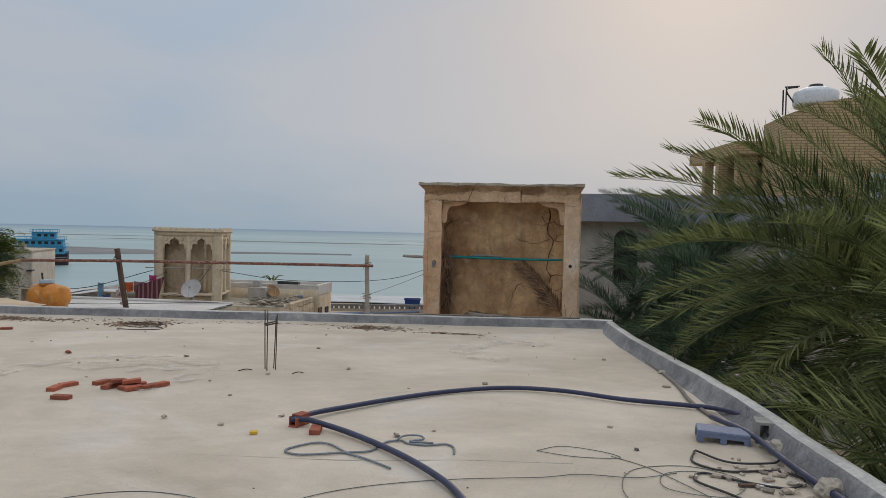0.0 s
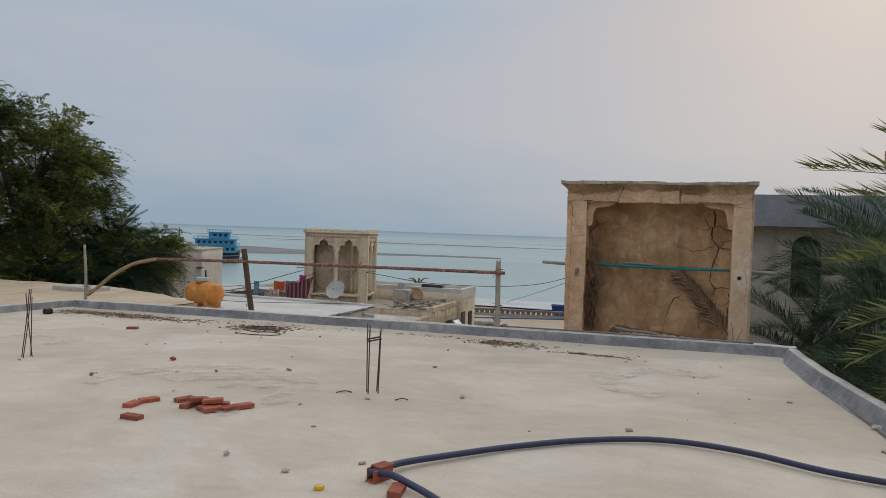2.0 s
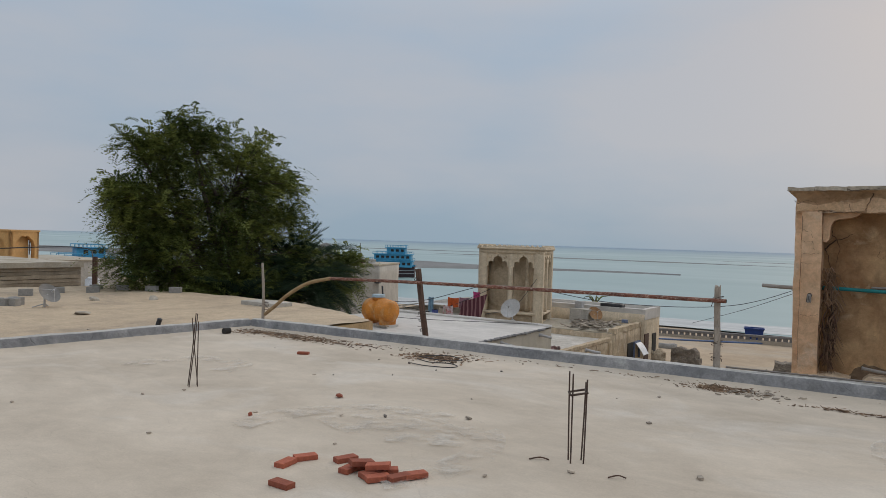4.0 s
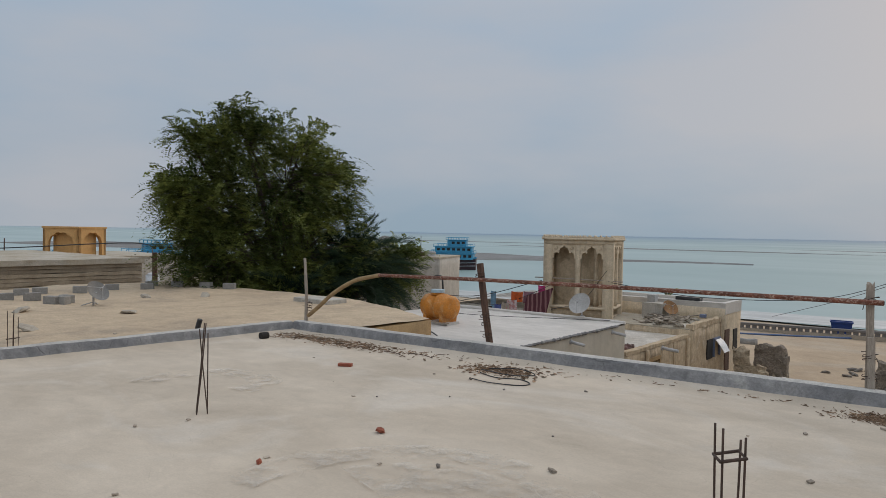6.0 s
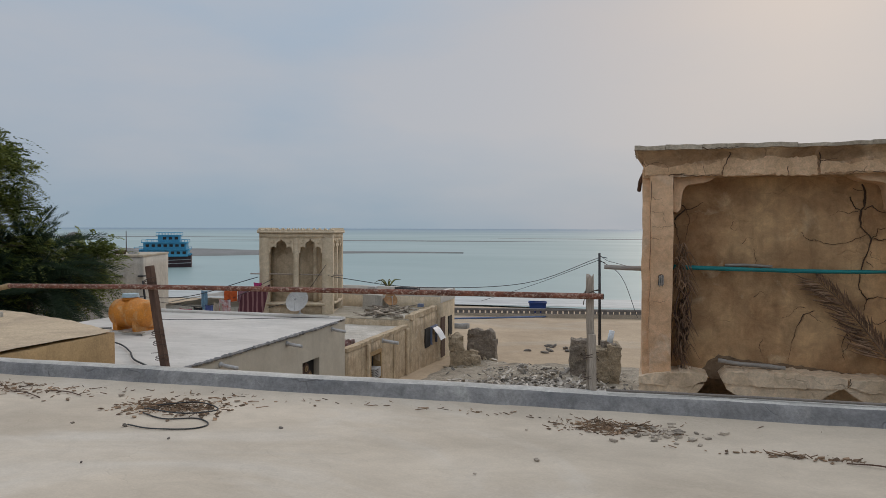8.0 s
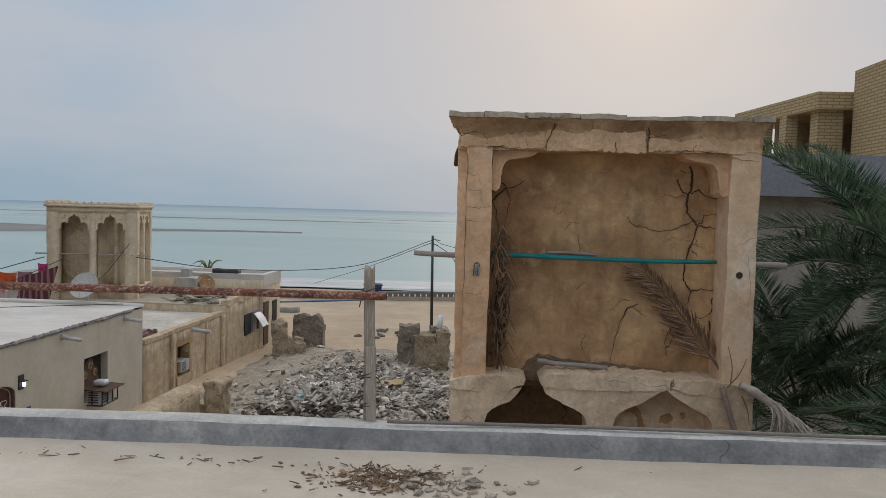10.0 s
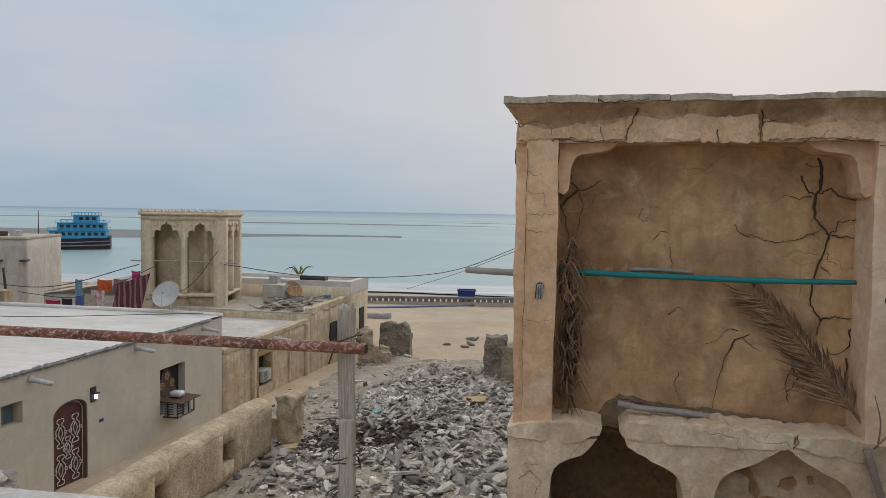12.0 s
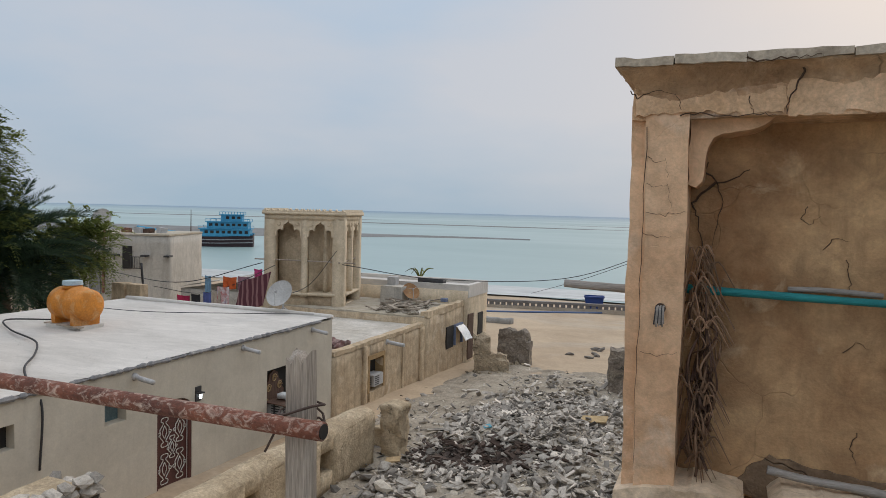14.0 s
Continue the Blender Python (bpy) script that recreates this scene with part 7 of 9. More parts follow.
def build_rubble():
    bm = bmesh.new()
    nx, ny = 66, 92
    g = []
    for j in range(ny + 1):
        row = []
        for i in range(nx + 1):
            x, y = -12.4 + 11.4 * i / nx, 19.5 + 19.5 * j / ny
            edge = min(1, i / 4, (nx - i) / 4, j / 4, (ny - j) / 4)
            h = rubble_h(x, y) + 0.12 * noise.noise(Vector((x * 0.9, y * 0.9, 2))) + 0.07 * noise.noise(Vector((x * 3, y * 3, 2)))
            row.append(bm.verts.new((x, y, ground_z(x, y) - 0.12 + (max(h, -0.2) + 0.16) * edge)))
        g.append(row)
    for a, b in zip(g, g[1:]):
        for i in range(nx):
            bm.faces.new((a[i], a[i + 1], b[i + 1], b[i]))
    mound = solo("rubble_mound", bm, mat("dusty_rubble", (0.40, 0.345, 0.27), (0.235, 0.195, 0.145), 1, 1.0, 14, 0.9, 0.06, stain=(0.46, 0.40, 0.305), stain_scale=0.5, stain_lo=0.54, mid=0.3), "mound of grey demolition rubble in the yard", "rubble", kind="structure")
    rnd_ = random.Random(77)
    meshes = []
    for k in range(10):
        b_ = bmesh.new()
        if k % 2:
            stone(b_, (0, 0, 0), (1, 0.75, 0.42), 900 + k)
        else:
            rough_box(b_, -0.5, -0.36, -0.06, 0.5, 0.36, 0.06, 0.5, 0.12, k * 3.3, None, 1.5)
        meshes.append(mesh_of("rubble_piece", b_, M_STONEP))
    for k in range(300):
        x, y = rnd_.gauss(-6.7, 1.9), rnd_.uniform(22.8, 30)
        if not -9.6 < x < -3.0:
            continue
        s = rnd_.choice((0.2, 0.28, 0.42, 0.24)) * rnd_.uniform(0.6, 1.1)
        share("rubble_piece", rnd_.choice(meshes), mound, pose(x, y, ground_z(x, y) + rubble_h(x, y) + 0.06 + rnd_.uniform(0, 0.1), rnd_.uniform(-35, 35), rnd_.uniform(-35, 35), rnd_.uniform(0, 360)) @ Matrix.Diagonal((s * rnd_.uniform(0.9, 1.7), s * 0.8, s * 0.9, 1)))
    # the rest of the pieces, joined
    verts, faces = [], []
    base = [np.array([v.co[:] for v in me.vertices]) for me in meshes]
    polys = [[tuple(p.vertices) for p in me.polygons] for me in meshes]
    for k in range(16000):
        x, y = rnd_.gauss(-6.9, 2.6), rnd_.gauss(27.4, 4.3)
        if not (-12.3 < x < -2.6 and 21.4 < y < 38):
            continue
        # the trodden path along the houses stays fairly clear
        if x < -9.4 and rnd_.random() < 0.72:
            continue
        if y > 31.6 and rnd_.random() < 0.7:
            continue
        i = rnd_.randrange(len(base))
        s = rnd_.uniform(0.05, 0.2) * rnd_.choice((0.5, 0.7, 0.9, 1.5))
        mtx = np.array(Euler((rnd_.uniform(-0.7, 0.7), rnd_.uniform(-0.7, 0.7), rnd_.uniform(0, 6.28))).to_matrix())
        v = (base[i] * s * np.array((rnd_.uniform(0.9, 2.1), rnd_.uniform(0.5, 1.0), rnd_.uniform(0.5, 1.1)))) @ mtx.T + np.array((x, y, ground_z(x, y) + rubble_h(x, y) + rnd_.uniform(-0.02, 0.12)))
        o = len(verts)
        verts.extend(map(tuple, v))
        faces.extend([tuple(o + q for q in p) for p in polys[i]])
    me = bpy.data.meshes.new("rubble")
    me.from_pydata(verts, [], faces)
    me.materials.append(M_STONEI)
    ob = new("rubble", me)
    tagged(ob, "grey broken stone and tile rubble heaped in the yard", "rubble", kind="stuff")


build_rubble()
rnd = random.Random(31)
bm = bmesh.new()
for _ in range(420):
    x, y = rnd.gauss(-7.85, 0.72), rnd.gauss(25.2, 0.4)
    s = rnd.uniform(0.05, 0.16)
    box(bm, -s, -s * 0.5, -s * 0.15, s, s * 0.5, s * 0.15, pose(x, y, ground_z(x, y) + rubble_h(x, y) + rnd.uniform(0.06, 0.15), rnd.uniform(-30, 30), rnd.uniform(-30, 30), rnd.uniform(0, 360)))
solo("burnt_litter", bm, mat("burnt_litter", (0.085, 0.055, 0.04), (0.05, 0.035, 0.028), 1, 3, 20, 0.4, island=0.4), "patch of dark brown burnt litter in the rubble", "litter", kind="stuff")
# odd pieces in the yard
for k, (x, y, sx, sy, c, lab) in enumerate(((-5.75, 28.2, 0.66, 0.4, (0.50, 0.36, 0.19), "flat piece of brown cardboard on the rubble"), (-9.4, 24.0, 0.32, 0.22, (0.46, 0.33, 0.18), "scrap of brown cardboard on the rubble"), (-8.1, 26.6, 0.2, 0.16, (0.13, 0.36, 0.45), "scrap of blue plastic on the rubble"))):
    bm = bmesh.new()
    box(bm, -sx / 2, -sy / 2, 0, sx / 2, sy / 2, 0.03, pose(x, y, ground_z(x, y) + rubble_h(x, y) + 0.16, 8, -6, 20 * k))
    solo("scrap", bm, plain("scrap_%s" % "abc"[k], c), lab, "scrap")
rnd = random.Random(99)
for k in range(22):
    bm = bmesh.new()
    x, y = rnd.uniform(-8.9, -3.2), rnd.uniform(22.2, 23.6)
    s = rnd.uniform(0.2, 0.5)
    stone(bm, (x, y, ground_z(x, y) + 0.14 + rnd.uniform(0, 0.16)), (s, s * 0.7, s * 0.45), 500 + k)
    solo("stone_block", bm, mat("plaster_chunk_%s" % "abcdefghijklmnopqrstuv"[k], (0.58, 0.53, 0.45), (0.42, 0.36, 0.28), 1, 4, 30, 0.5, 0.02) if k < 2 else bpy.data.materials["plaster_chunk_" + "ab"[k % 2]], "pale plaster-covered stone block tumbled in the yard", "stone", "tumbled blocks")


# ---- shore ----
M_SEAFOOT = mat("sandy_concrete", (0.40, 0.345, 0.275), (0.33, 0.28, 0.22), 0.95, 1, 20, 0.4, 0.02)
M_SEAW = mat("dark_concrete", (0.20, 0.185, 0.175), (0.14, 0.13, 0.125), 0.95, 1, 20, 0.4, 0.02)

def build_seawall():
    a, b = Vector((-24, 60.2, 0)), Vector((6, 66.6, 0))
    d = (b - a).normalized()
    ang = math.degrees(math.atan2(d.y, d.x))
    r = thing("sea_wall", "low concrete sea wall with a row of openings", "sea wall", (-9, 63.4, -5.7))
    L = (b - a).length
    m = Matrix.Translation((a.x, a.y, -5.78)) @ pose(0, 0, 0, 0, 0, ang)
    bm = bmesh.new()
    box(bm, 0, -0.15, -0.1, L, 0.15, 0.30, m)
    part("plinth", bm, M_SEAFOOT, r, "sandy concrete plinth")
    bm = bmesh.new()
    box(bm, 0, -0.18, 0.52, L, 0.18, 0.70, m, 0.02)
    part("coping", bm, M_SEAW, r)
    bm = bmesh.new()
    box(bm, -0.16, -0.12, 0.29, 0.16, 0.12, 0.53)
    me = mesh_of("baluster", bm, M_SEAW)
    for k in range(int(L / 0.45)):
        share("baluster", me, r, m @ Matrix.Translation((0.2 + 0.45 * k, 0, 0)))
    return m


build_seawall()


def build_skip():
    r = thing("rubbish_skip", "blue metal rubbish skip standing by the sea wall", "skip", (-12.0, 65.2, -5.75), "", False)
    r.matrix_basis = pose(-12.3, 65.0, -5.86, 0, 0, 10)
    bm = bmesh.new()
    vs = box(bm, -0.72, -0.5, 0.15, 0.72, 0.5, 1.05, None, 0.03)
    for v in bm.verts:
        if v.co.z < 0.5:
            v.co.x *= 0.85
            v.co.y *= 0.8
    part("body", bm, M_BLUE, r)
    bm = bmesh.new()
    for q in ((-0.78, -0.56, 0.78, -0.48), (-0.78, 0.48, 0.78, 0.56), (-0.78, -0.48, -0.70, 0.48), (0.70, -0.48, 0.78, 0.48)):
        box(bm, q[0], q[1], 1.02, q[2], q[3], 1.12)
    part("rim", bm, M_BLUE, r)
    bm = bmesh.new()
    box(bm, -0.68, -0.46, 0.98, 0.68, 0.46, 1.04)
    part("lid", bm, M_BLUE, r)
    for x in (-0.5, 0.5):
        for y in (-0.35, 0.35):
            bm = bmesh.new()
            cyl(bm, (x, y - 0.04, 0.09), (x, y + 0.04, 0.09), 0.09, seg=10)
            part("wheel", bm, M_CABLE, r)


build_skip()
bm = bmesh.new()
tube(bm, [(-24, 55.0, -5.42), (-18.6, 57.6, -5.52), (-14.5, 60.4, -5.62), (-11.3, 62.7, -5.70)], 0.07, 8, 4)
solo("blue_pipe", bm, mat("blue_pipe", (0.10, 0.16, 0.30), (0.08, 0.12, 0.24), 0.6, 2, 20, 0.1), "long blue pipe lying on the sand", "pipe", smooth=True)
bm = bmesh.new()
rough_box(bm, -16.9, 51.6, -5.5, -15.0, 52.4, -5.05, 0.2, 0.1, 71)
solo("scrap_sheet", bm, M_CONC, "grey heap of scrap sheet on the sand", "scrap", smooth=True)
for k in range(9):
    bm = bmesh.new()
    x, y = rnd.uniform(-9.5, -6.5), rnd.uniform(41.5, 45)
    stone(bm, (x, y, ground_z(x, y) + 0.05), (0.5, 0.3, 0.2), 640 + k)
    solo("stone", bm, M_PEBBLE, "dark stone lying on the sand", "stone", "stones on the sand")


def build_pole():
    r = thing("utility_pole", "slim dark metal utility pole with wires", "utility pole", (-5.65, 42, -4.95))
    bm = bmesh.new()
    cyl(bm, (-5.62, 42, -5.3), (-5.69, 42, 0.24), 0.085, 0.06, 10)
    part("shaft", bm, M_CABLE, r, "", True)
    for z, dx in ((0.08, 0.4), (-0.15, 0.28)):
        bm = bmesh.new()
        tube(bm, [(-5.69, 42, z), (-5.69 + dx, 41.9, z - 0.08)], 0.018, 5, 0)
        part("bracket", bm, M_CABLE, r)
    bm = bmesh.new()
    tube(bm, [(-5.69, 42, 0.15), (-5.3, 41.8, -0.12), (-5.0, 41.7, -0.2), (-4.3, 41.4, -0.36)], 0.013, 5, 4)
    part("wire", bm, M_CABLE, r)


build_pole()


# ---- plants ----
def leaf_mat(name, c1, c2, rough=0.6, island=0.35, scale=0.8, through_=0.35):
    m = mat(name, c1, c2, rough, scale, 20, 0.0, island=island, grain=0.1)
    b = m.node_tree.nodes["Principled BSDF"]
    b.inputs["Specular IOR Level"].default_value = 0.12
    # thin leaves let some light through
    tree = m.node_tree
    add, ln = link_nodes(tree)
    out = [n for n in tree.nodes if n.type == "OUTPUT_MATERIAL"][0]
    tl = add("ShaderNodeBsdfTranslucent")
    mx = add("ShaderNodeMixShader")
    mx.inputs[0].default_value = through_
    ln(b.inputs["Base Color"].links[0].from_socket, tl.inputs[0])
    ln(b.outputs[0], mx.inputs[1])
    ln(tl.outputs[0], mx.inputs[2])
    ln(mx.outputs[0], out.inputs[0])
    return m


M_FROND = leaf_mat("palm_green", (0.235, 0.25, 0.095), (0.10, 0.13, 0.052), 0.5, 0.6)
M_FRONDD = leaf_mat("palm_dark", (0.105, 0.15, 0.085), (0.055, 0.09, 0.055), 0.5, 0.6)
# Fronds under the tree, with the shade there put into the leaf colour
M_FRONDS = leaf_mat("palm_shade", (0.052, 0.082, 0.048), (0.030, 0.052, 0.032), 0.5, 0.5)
M_LEAF = leaf_mat("tree_leaf", (0.235, 0.26, 0.07), (0.042, 0.07, 0.022), 0.6, 0.5, 0.55, 0.28)
M_TRUNK = mat("palm_trunk", (0.17, 0.125, 0.085), (0.10, 0.075, 0.05), 1, 3, 14, 0.8, 0.04, stretch=(1, 1, 4))
M_BARK = mat("bark", (0.13, 0.10, 0.075), (0.08, 0.062, 0.048), 1, 3, 18, 0.8, 0.03, stretch=(3, 3, 0.6))


def frond_mesh(name, length, droop, material, seed, leaflets=80, leaf=0.55, vee=32, rach=0.022, ragged=0.1):
    """A feather leaf along +x that bends down, with stiff folded leaflets on both sides."""
    rnd_ = random.Random(seed)
    verts, faces = [], []
    spine = []
    n = 26
    twist = rnd_.uniform(-0.25, 0.25)
    for i in range(n + 1):
        t = i / n
        spine.append(Vector((length * t * (1 - 0.12 * droop * t), 0.12 * length * twist * t * t, 0.10 * length * math.sin(t * 2.2) - droop * length * t * t * 0.55)))

    def at(t):
        f = t * n
        i = min(int(f), n - 1)
        p = spine[i].lerp(spine[i + 1], f - i)
        return p, (spine[i + 1] - spine[i]).normalized()

    for i in range(n + 1):
        t = i / n
        p, d = at(t)
        w = rach * (1 - 0.85 * t)
        side = d.cross(Vector((0, 0, 1))).normalized()
        up = side.cross(d)
        for k in range(4):
            a = math.pi / 4 + k * math.pi / 2
            verts.append(p + side * w * math.cos(a) * 1.2 + up * w * math.sin(a) * 0.8)
        if i:
            o = 4 * i
            for k in range(4):
                faces.append((o - 4 + k, o - 4 + (k + 1) % 4, o + (k + 1) % 4, o + k))
    for i in range(leaflets):
        t = 0.16 + 0.84 * (i + 0.5) / leaflets
        p, d = at(t)
        side = d.cross(Vector((0, 0, 1))).normalized()
        up = side.cross(d)
        for s in (-1, 1):
            if rnd_.random() < ragged * 0.3:
                continue
            ll = leaf * (0.45 + 0.75 * math.sin(math.pi * min(1, 0.12 + t * 0.86))) * rnd_.uniform(0.85, 1.12)
            fwd = 0.55 + 0.5 * t + rnd_.uniform(-0.12, 0.12)
            v = radians(vee + rnd_.uniform(-18, 18))
            dr = (d * fwd + side * s * math.cos(v) + up * math.sin(v)).normalized()
            tip = p + dr * ll + Vector((0, 0, -0.10 * ll * rnd_.uniform(0.2, 1.4)))
            mid = p + dr * ll * 0.4
            w = 0.013 + 0.006 * rnd_.random()
            wv = dr.cross(up).normalized() * w
            o = len(verts)
            verts.extend((p, mid + wv + up * 0.006, tip, mid - wv + up * 0.006, mid - up * 0.004))
            faces.extend(((o, o + 1, o + 4), (o + 1, o + 2, o + 4), (o, o + 4, o + 3), (o + 4, o + 2, o + 3)))
    me = bpy.data.meshes.new(name)
    me.from_pydata([tuple(v) for v in verts], [], faces)
    me.materials.append(material)
    return me


FRONDS = [frond_mesh("frond", 3.7, d, M_FROND, 10 + k) for k, d in enumerate((0.25, 0.55, 0.8, 0.4))]
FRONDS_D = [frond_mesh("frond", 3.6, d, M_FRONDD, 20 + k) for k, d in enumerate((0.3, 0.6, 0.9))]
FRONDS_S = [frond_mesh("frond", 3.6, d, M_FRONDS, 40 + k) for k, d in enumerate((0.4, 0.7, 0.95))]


def palm(x, y, zc, scale, n, seed, fronds, label, lo=-35, hi=80, tall=()):
    r = thing("date_palm", label, "palm", (x, y, -5.3))
    bm = bmesh.new()
    tube(bm, [(x + 0.15, y - 0.1, -5.5), (x + 0.1, y, -3.0), (x, y, zc)], 0.26, 12, 8, 0.22, 0.25)
    part("trunk", bm, M_TRUNK, r, "rough brown trunk", True)
    rnd_ = random.Random(seed)
    for k in range(n):
        az_ = 137.5 * k + rnd_.uniform(-14, 14)
        el = hi - (hi - lo) * (k + 0.5) / n + rnd_.uniform(-6, 6)
        s = scale * rnd_.uniform(0.86, 1.1)
        m = pose(x, y, zc + 0.1 + 0.25 * (el + 30) / 100, 0, 0, az_) @ pose(0.05, 0, 0, rnd_.uniform(-25, 25), -el, 0) @ Matrix.Scale(s, 4)
        share("frond", fronds[k % len(fronds)], r, m)
    for k, (az_, el, s) in enumerate(tall):
        share("frond", fronds[(0, 3)[k % 2]], r, pose(x, y, zc + 0.1, 0, 0, az_) @ pose(0.05, 0, 0, rnd_.uniform(-20, 20), -el, 0) @ Matrix.Scale(s, 4))
    return r


palm(3.45, 9.6, 0.6, 0.86, 66, 1, FRONDS, "date palm with arching green fronds beside the roof", -50, 34,
     ((176, 45, 0.92), (-179, 32, 1.06), (-168, 70, 0.9), (-129, 62, 0.92), (175, 26, 0.94), (-163, 19, 1.0), (179, 48, 0.76), (150, 64, 0.8), (-100, 72, 0.85)))
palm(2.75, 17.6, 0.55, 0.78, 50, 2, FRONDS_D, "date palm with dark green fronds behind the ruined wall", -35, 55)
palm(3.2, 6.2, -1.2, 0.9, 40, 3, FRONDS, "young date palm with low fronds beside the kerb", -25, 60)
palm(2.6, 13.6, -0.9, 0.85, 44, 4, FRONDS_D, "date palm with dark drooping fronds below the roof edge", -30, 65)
palm(5.7, 13.0, 0.9, 0.95, 56, 5, FRONDS, "date palm with green fronds in the garden", -35, 74)
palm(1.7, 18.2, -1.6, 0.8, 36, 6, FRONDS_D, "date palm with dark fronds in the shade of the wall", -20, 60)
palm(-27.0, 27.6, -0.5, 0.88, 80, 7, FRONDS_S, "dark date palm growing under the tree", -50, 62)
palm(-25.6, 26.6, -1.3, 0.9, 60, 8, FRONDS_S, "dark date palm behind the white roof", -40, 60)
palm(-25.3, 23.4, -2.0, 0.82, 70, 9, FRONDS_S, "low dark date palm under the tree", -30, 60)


def build_tree():
    cx, cy, cz = -27.6, 24.6, 1.6
    r = thing("tree", "large spreading tree with feathery drooping foliage", "tree", (cx, cy, -5.3))
    rnd_ = random.Random(4)
    bm = bmesh.new()
    tube(bm, [(cx, cy, -5.5), (cx + 0.2, cy + 0.2, -3.5), (cx + 0.1, cy - 0.1, -2.0)], 0.42, 12, 5, 0.3, 0.2)
    part("trunk", bm, M_BARK, r, "dark rough trunk", True)
    # lobes of the crown: centre, radius
    lobes = [((cx + 0.2, cy - 0.5, 3.4), 2.7), ((cx - 1.2, cy - 2.0, 1.2), 2.6), ((cx + 0.2, cy + 1.4, 0.8), 2.2), ((cx + 0.3, cy + 0.2, 0.4), 3.0), ((cx + 0.2, cy - 3.4, -0.2), 2.2), ((cx - 0.2, cy - 3.0, -1.9), 1.9),
             ((cx - 0.1, cy - 5.2, 2.7), 0.8), ((cx - 0.3, cy - 5.7, 2.9), 0.4), ((cx - 0.2, cy - 4.6, 0.9), 1.2), ((cx + 0.2, cy - 2.4, 5.0), 1.3), ((cx + 0.2, cy - 2.9, 6.1), 0.5), ((cx - 0.2, cy - 4.0, 2.2), 1.4), ((cx, cy - 4.0, 4.5), 0.8), ((cx - 0.2, cy - 5.0, 5.0), 0.4),
             ((cx + 0.4, cy + 1.9, 3.4), 1.2), ((cx + 0.2, cy + 0.4, 4.0), 1.5), ((cx + 1.0, cy - 1, -1.8), 2.4), ((cx + 0.4, cy + 2.4, -1.8), 1.8), ((cx + 1.2, cy + 5.0, -0.6), 1.1), ((cx + 1.3, cy + 6.0, -0.2), 0.9)]
    twigs = bmesh.new()
    tips = []
    for (c, rad) in lobes:
        c = Vector(c)
        start = Vector((cx, cy, -2.2))
        mid = start.lerp(c, 0.55) + Vector((rnd_.uniform(-0.5, 0.5), rnd_.uniform(-0.5, 0.5), 0.3))
        tube(twigs, [start, mid, c], 0.16, 7, 5, 0.05, 0.15)
        for k in range(int(50 * rad)):
            d = Vector((rnd_.gauss(0, 1), rnd_.gauss(0, 1), rnd_.gauss(0.15, 1))).normalized()
            e = c + d * rad * (0.35 + 0.75 * rnd_.random() ** 0.75)
            if k % 3 == 0:
                tube(twigs, [c.lerp(e, 0.1), c.lerp(e, 0.6) + Vector((0, 0, 0.15)), e], 0.03, 4, 3, 0.008)
            tips.append((e, d, rad))
    part("limb", twigs, M_BARK, r, "dark branching limbs", True)
    verts, faces = [], []
    for e, d, rad in tips:
        for s in range(rnd_.choice((8, 10, 13))):
            o0 = e + Vector((rnd_.gauss(0, 0.24), rnd_.gauss(0, 0.24), rnd_.gauss(0, 0.22)))
            out = (d * rnd_.uniform(0.4, 1.2) + Vector((rnd_.uniform(-0.8, 0.8), rnd_.uniform(-0.8, 0.8), rnd_.uniform(-0.35, 0.5)))).normalized()
            L = rnd_.uniform(0.35, 0.75) if s % 4 else rnd_.uniform(0.7, 1.15)
            up = Vector((rnd_.uniform(-0.4, 0.4), rnd_.uniform(-0.4, 0.4), 1)).normalized()
            side = out.cross(up).normalized()
            m_ = 7 if L < 0.75 else 11
            for k in range(m_):
                t = (k + 0.5) / m_
                p = o0 + out * L * t + Vector((0, 0, -0.55 * L * t * t))
                for sg in (-1, 1):
                    q = (side * sg + out * 0.5 + Vector((0, 0, rnd_.uniform(-0.45, 0.25)))).normalized()
                    ll = 0.165 * (1 - 0.45 * t) * rnd_.uniform(0.8, 1.2)
                    wv = out * 0.036
                    b = len(verts)
                    verts.extend((p - wv * 0.5, p + q * ll * 0.5 - wv, p + q * ll, p + q * ll * 0.5 + wv))
                    faces.append((b, b + 1, b + 2, b + 3))
    me = bpy.data.meshes.new("crown")
    me.from_pydata([tuple(v) for v in verts], [], faces)
    me.materials.append(M_LEAF)
    ob = new("crown", me)
    ob.parent = r
    ob.matrix_parent_inverse = WORLD_ROOTS[r]
    tagged(ob, "small feathery olive green leaves", kind="stuff")


build_tree()
# small plant on the shore house
bm = bmesh.new()
for k in range(7):
    a = k * 0.9
    tube(bm, [(-18.0, 44.5, -2.1), (-18.0 + 0.4 * math.cos(a), 44.5 + 0.4 * math.sin(a), -1.6), (-18.0 + 0.8 * math.cos(a), 44.5 + 0.8 * math.sin(a), -1.55 - 0.05 * k)], 0.05, 5, 4, 0.01)
solo("potted_shrub", bm, M_FROND, "small green shrub behind the white parapet", "shrub")

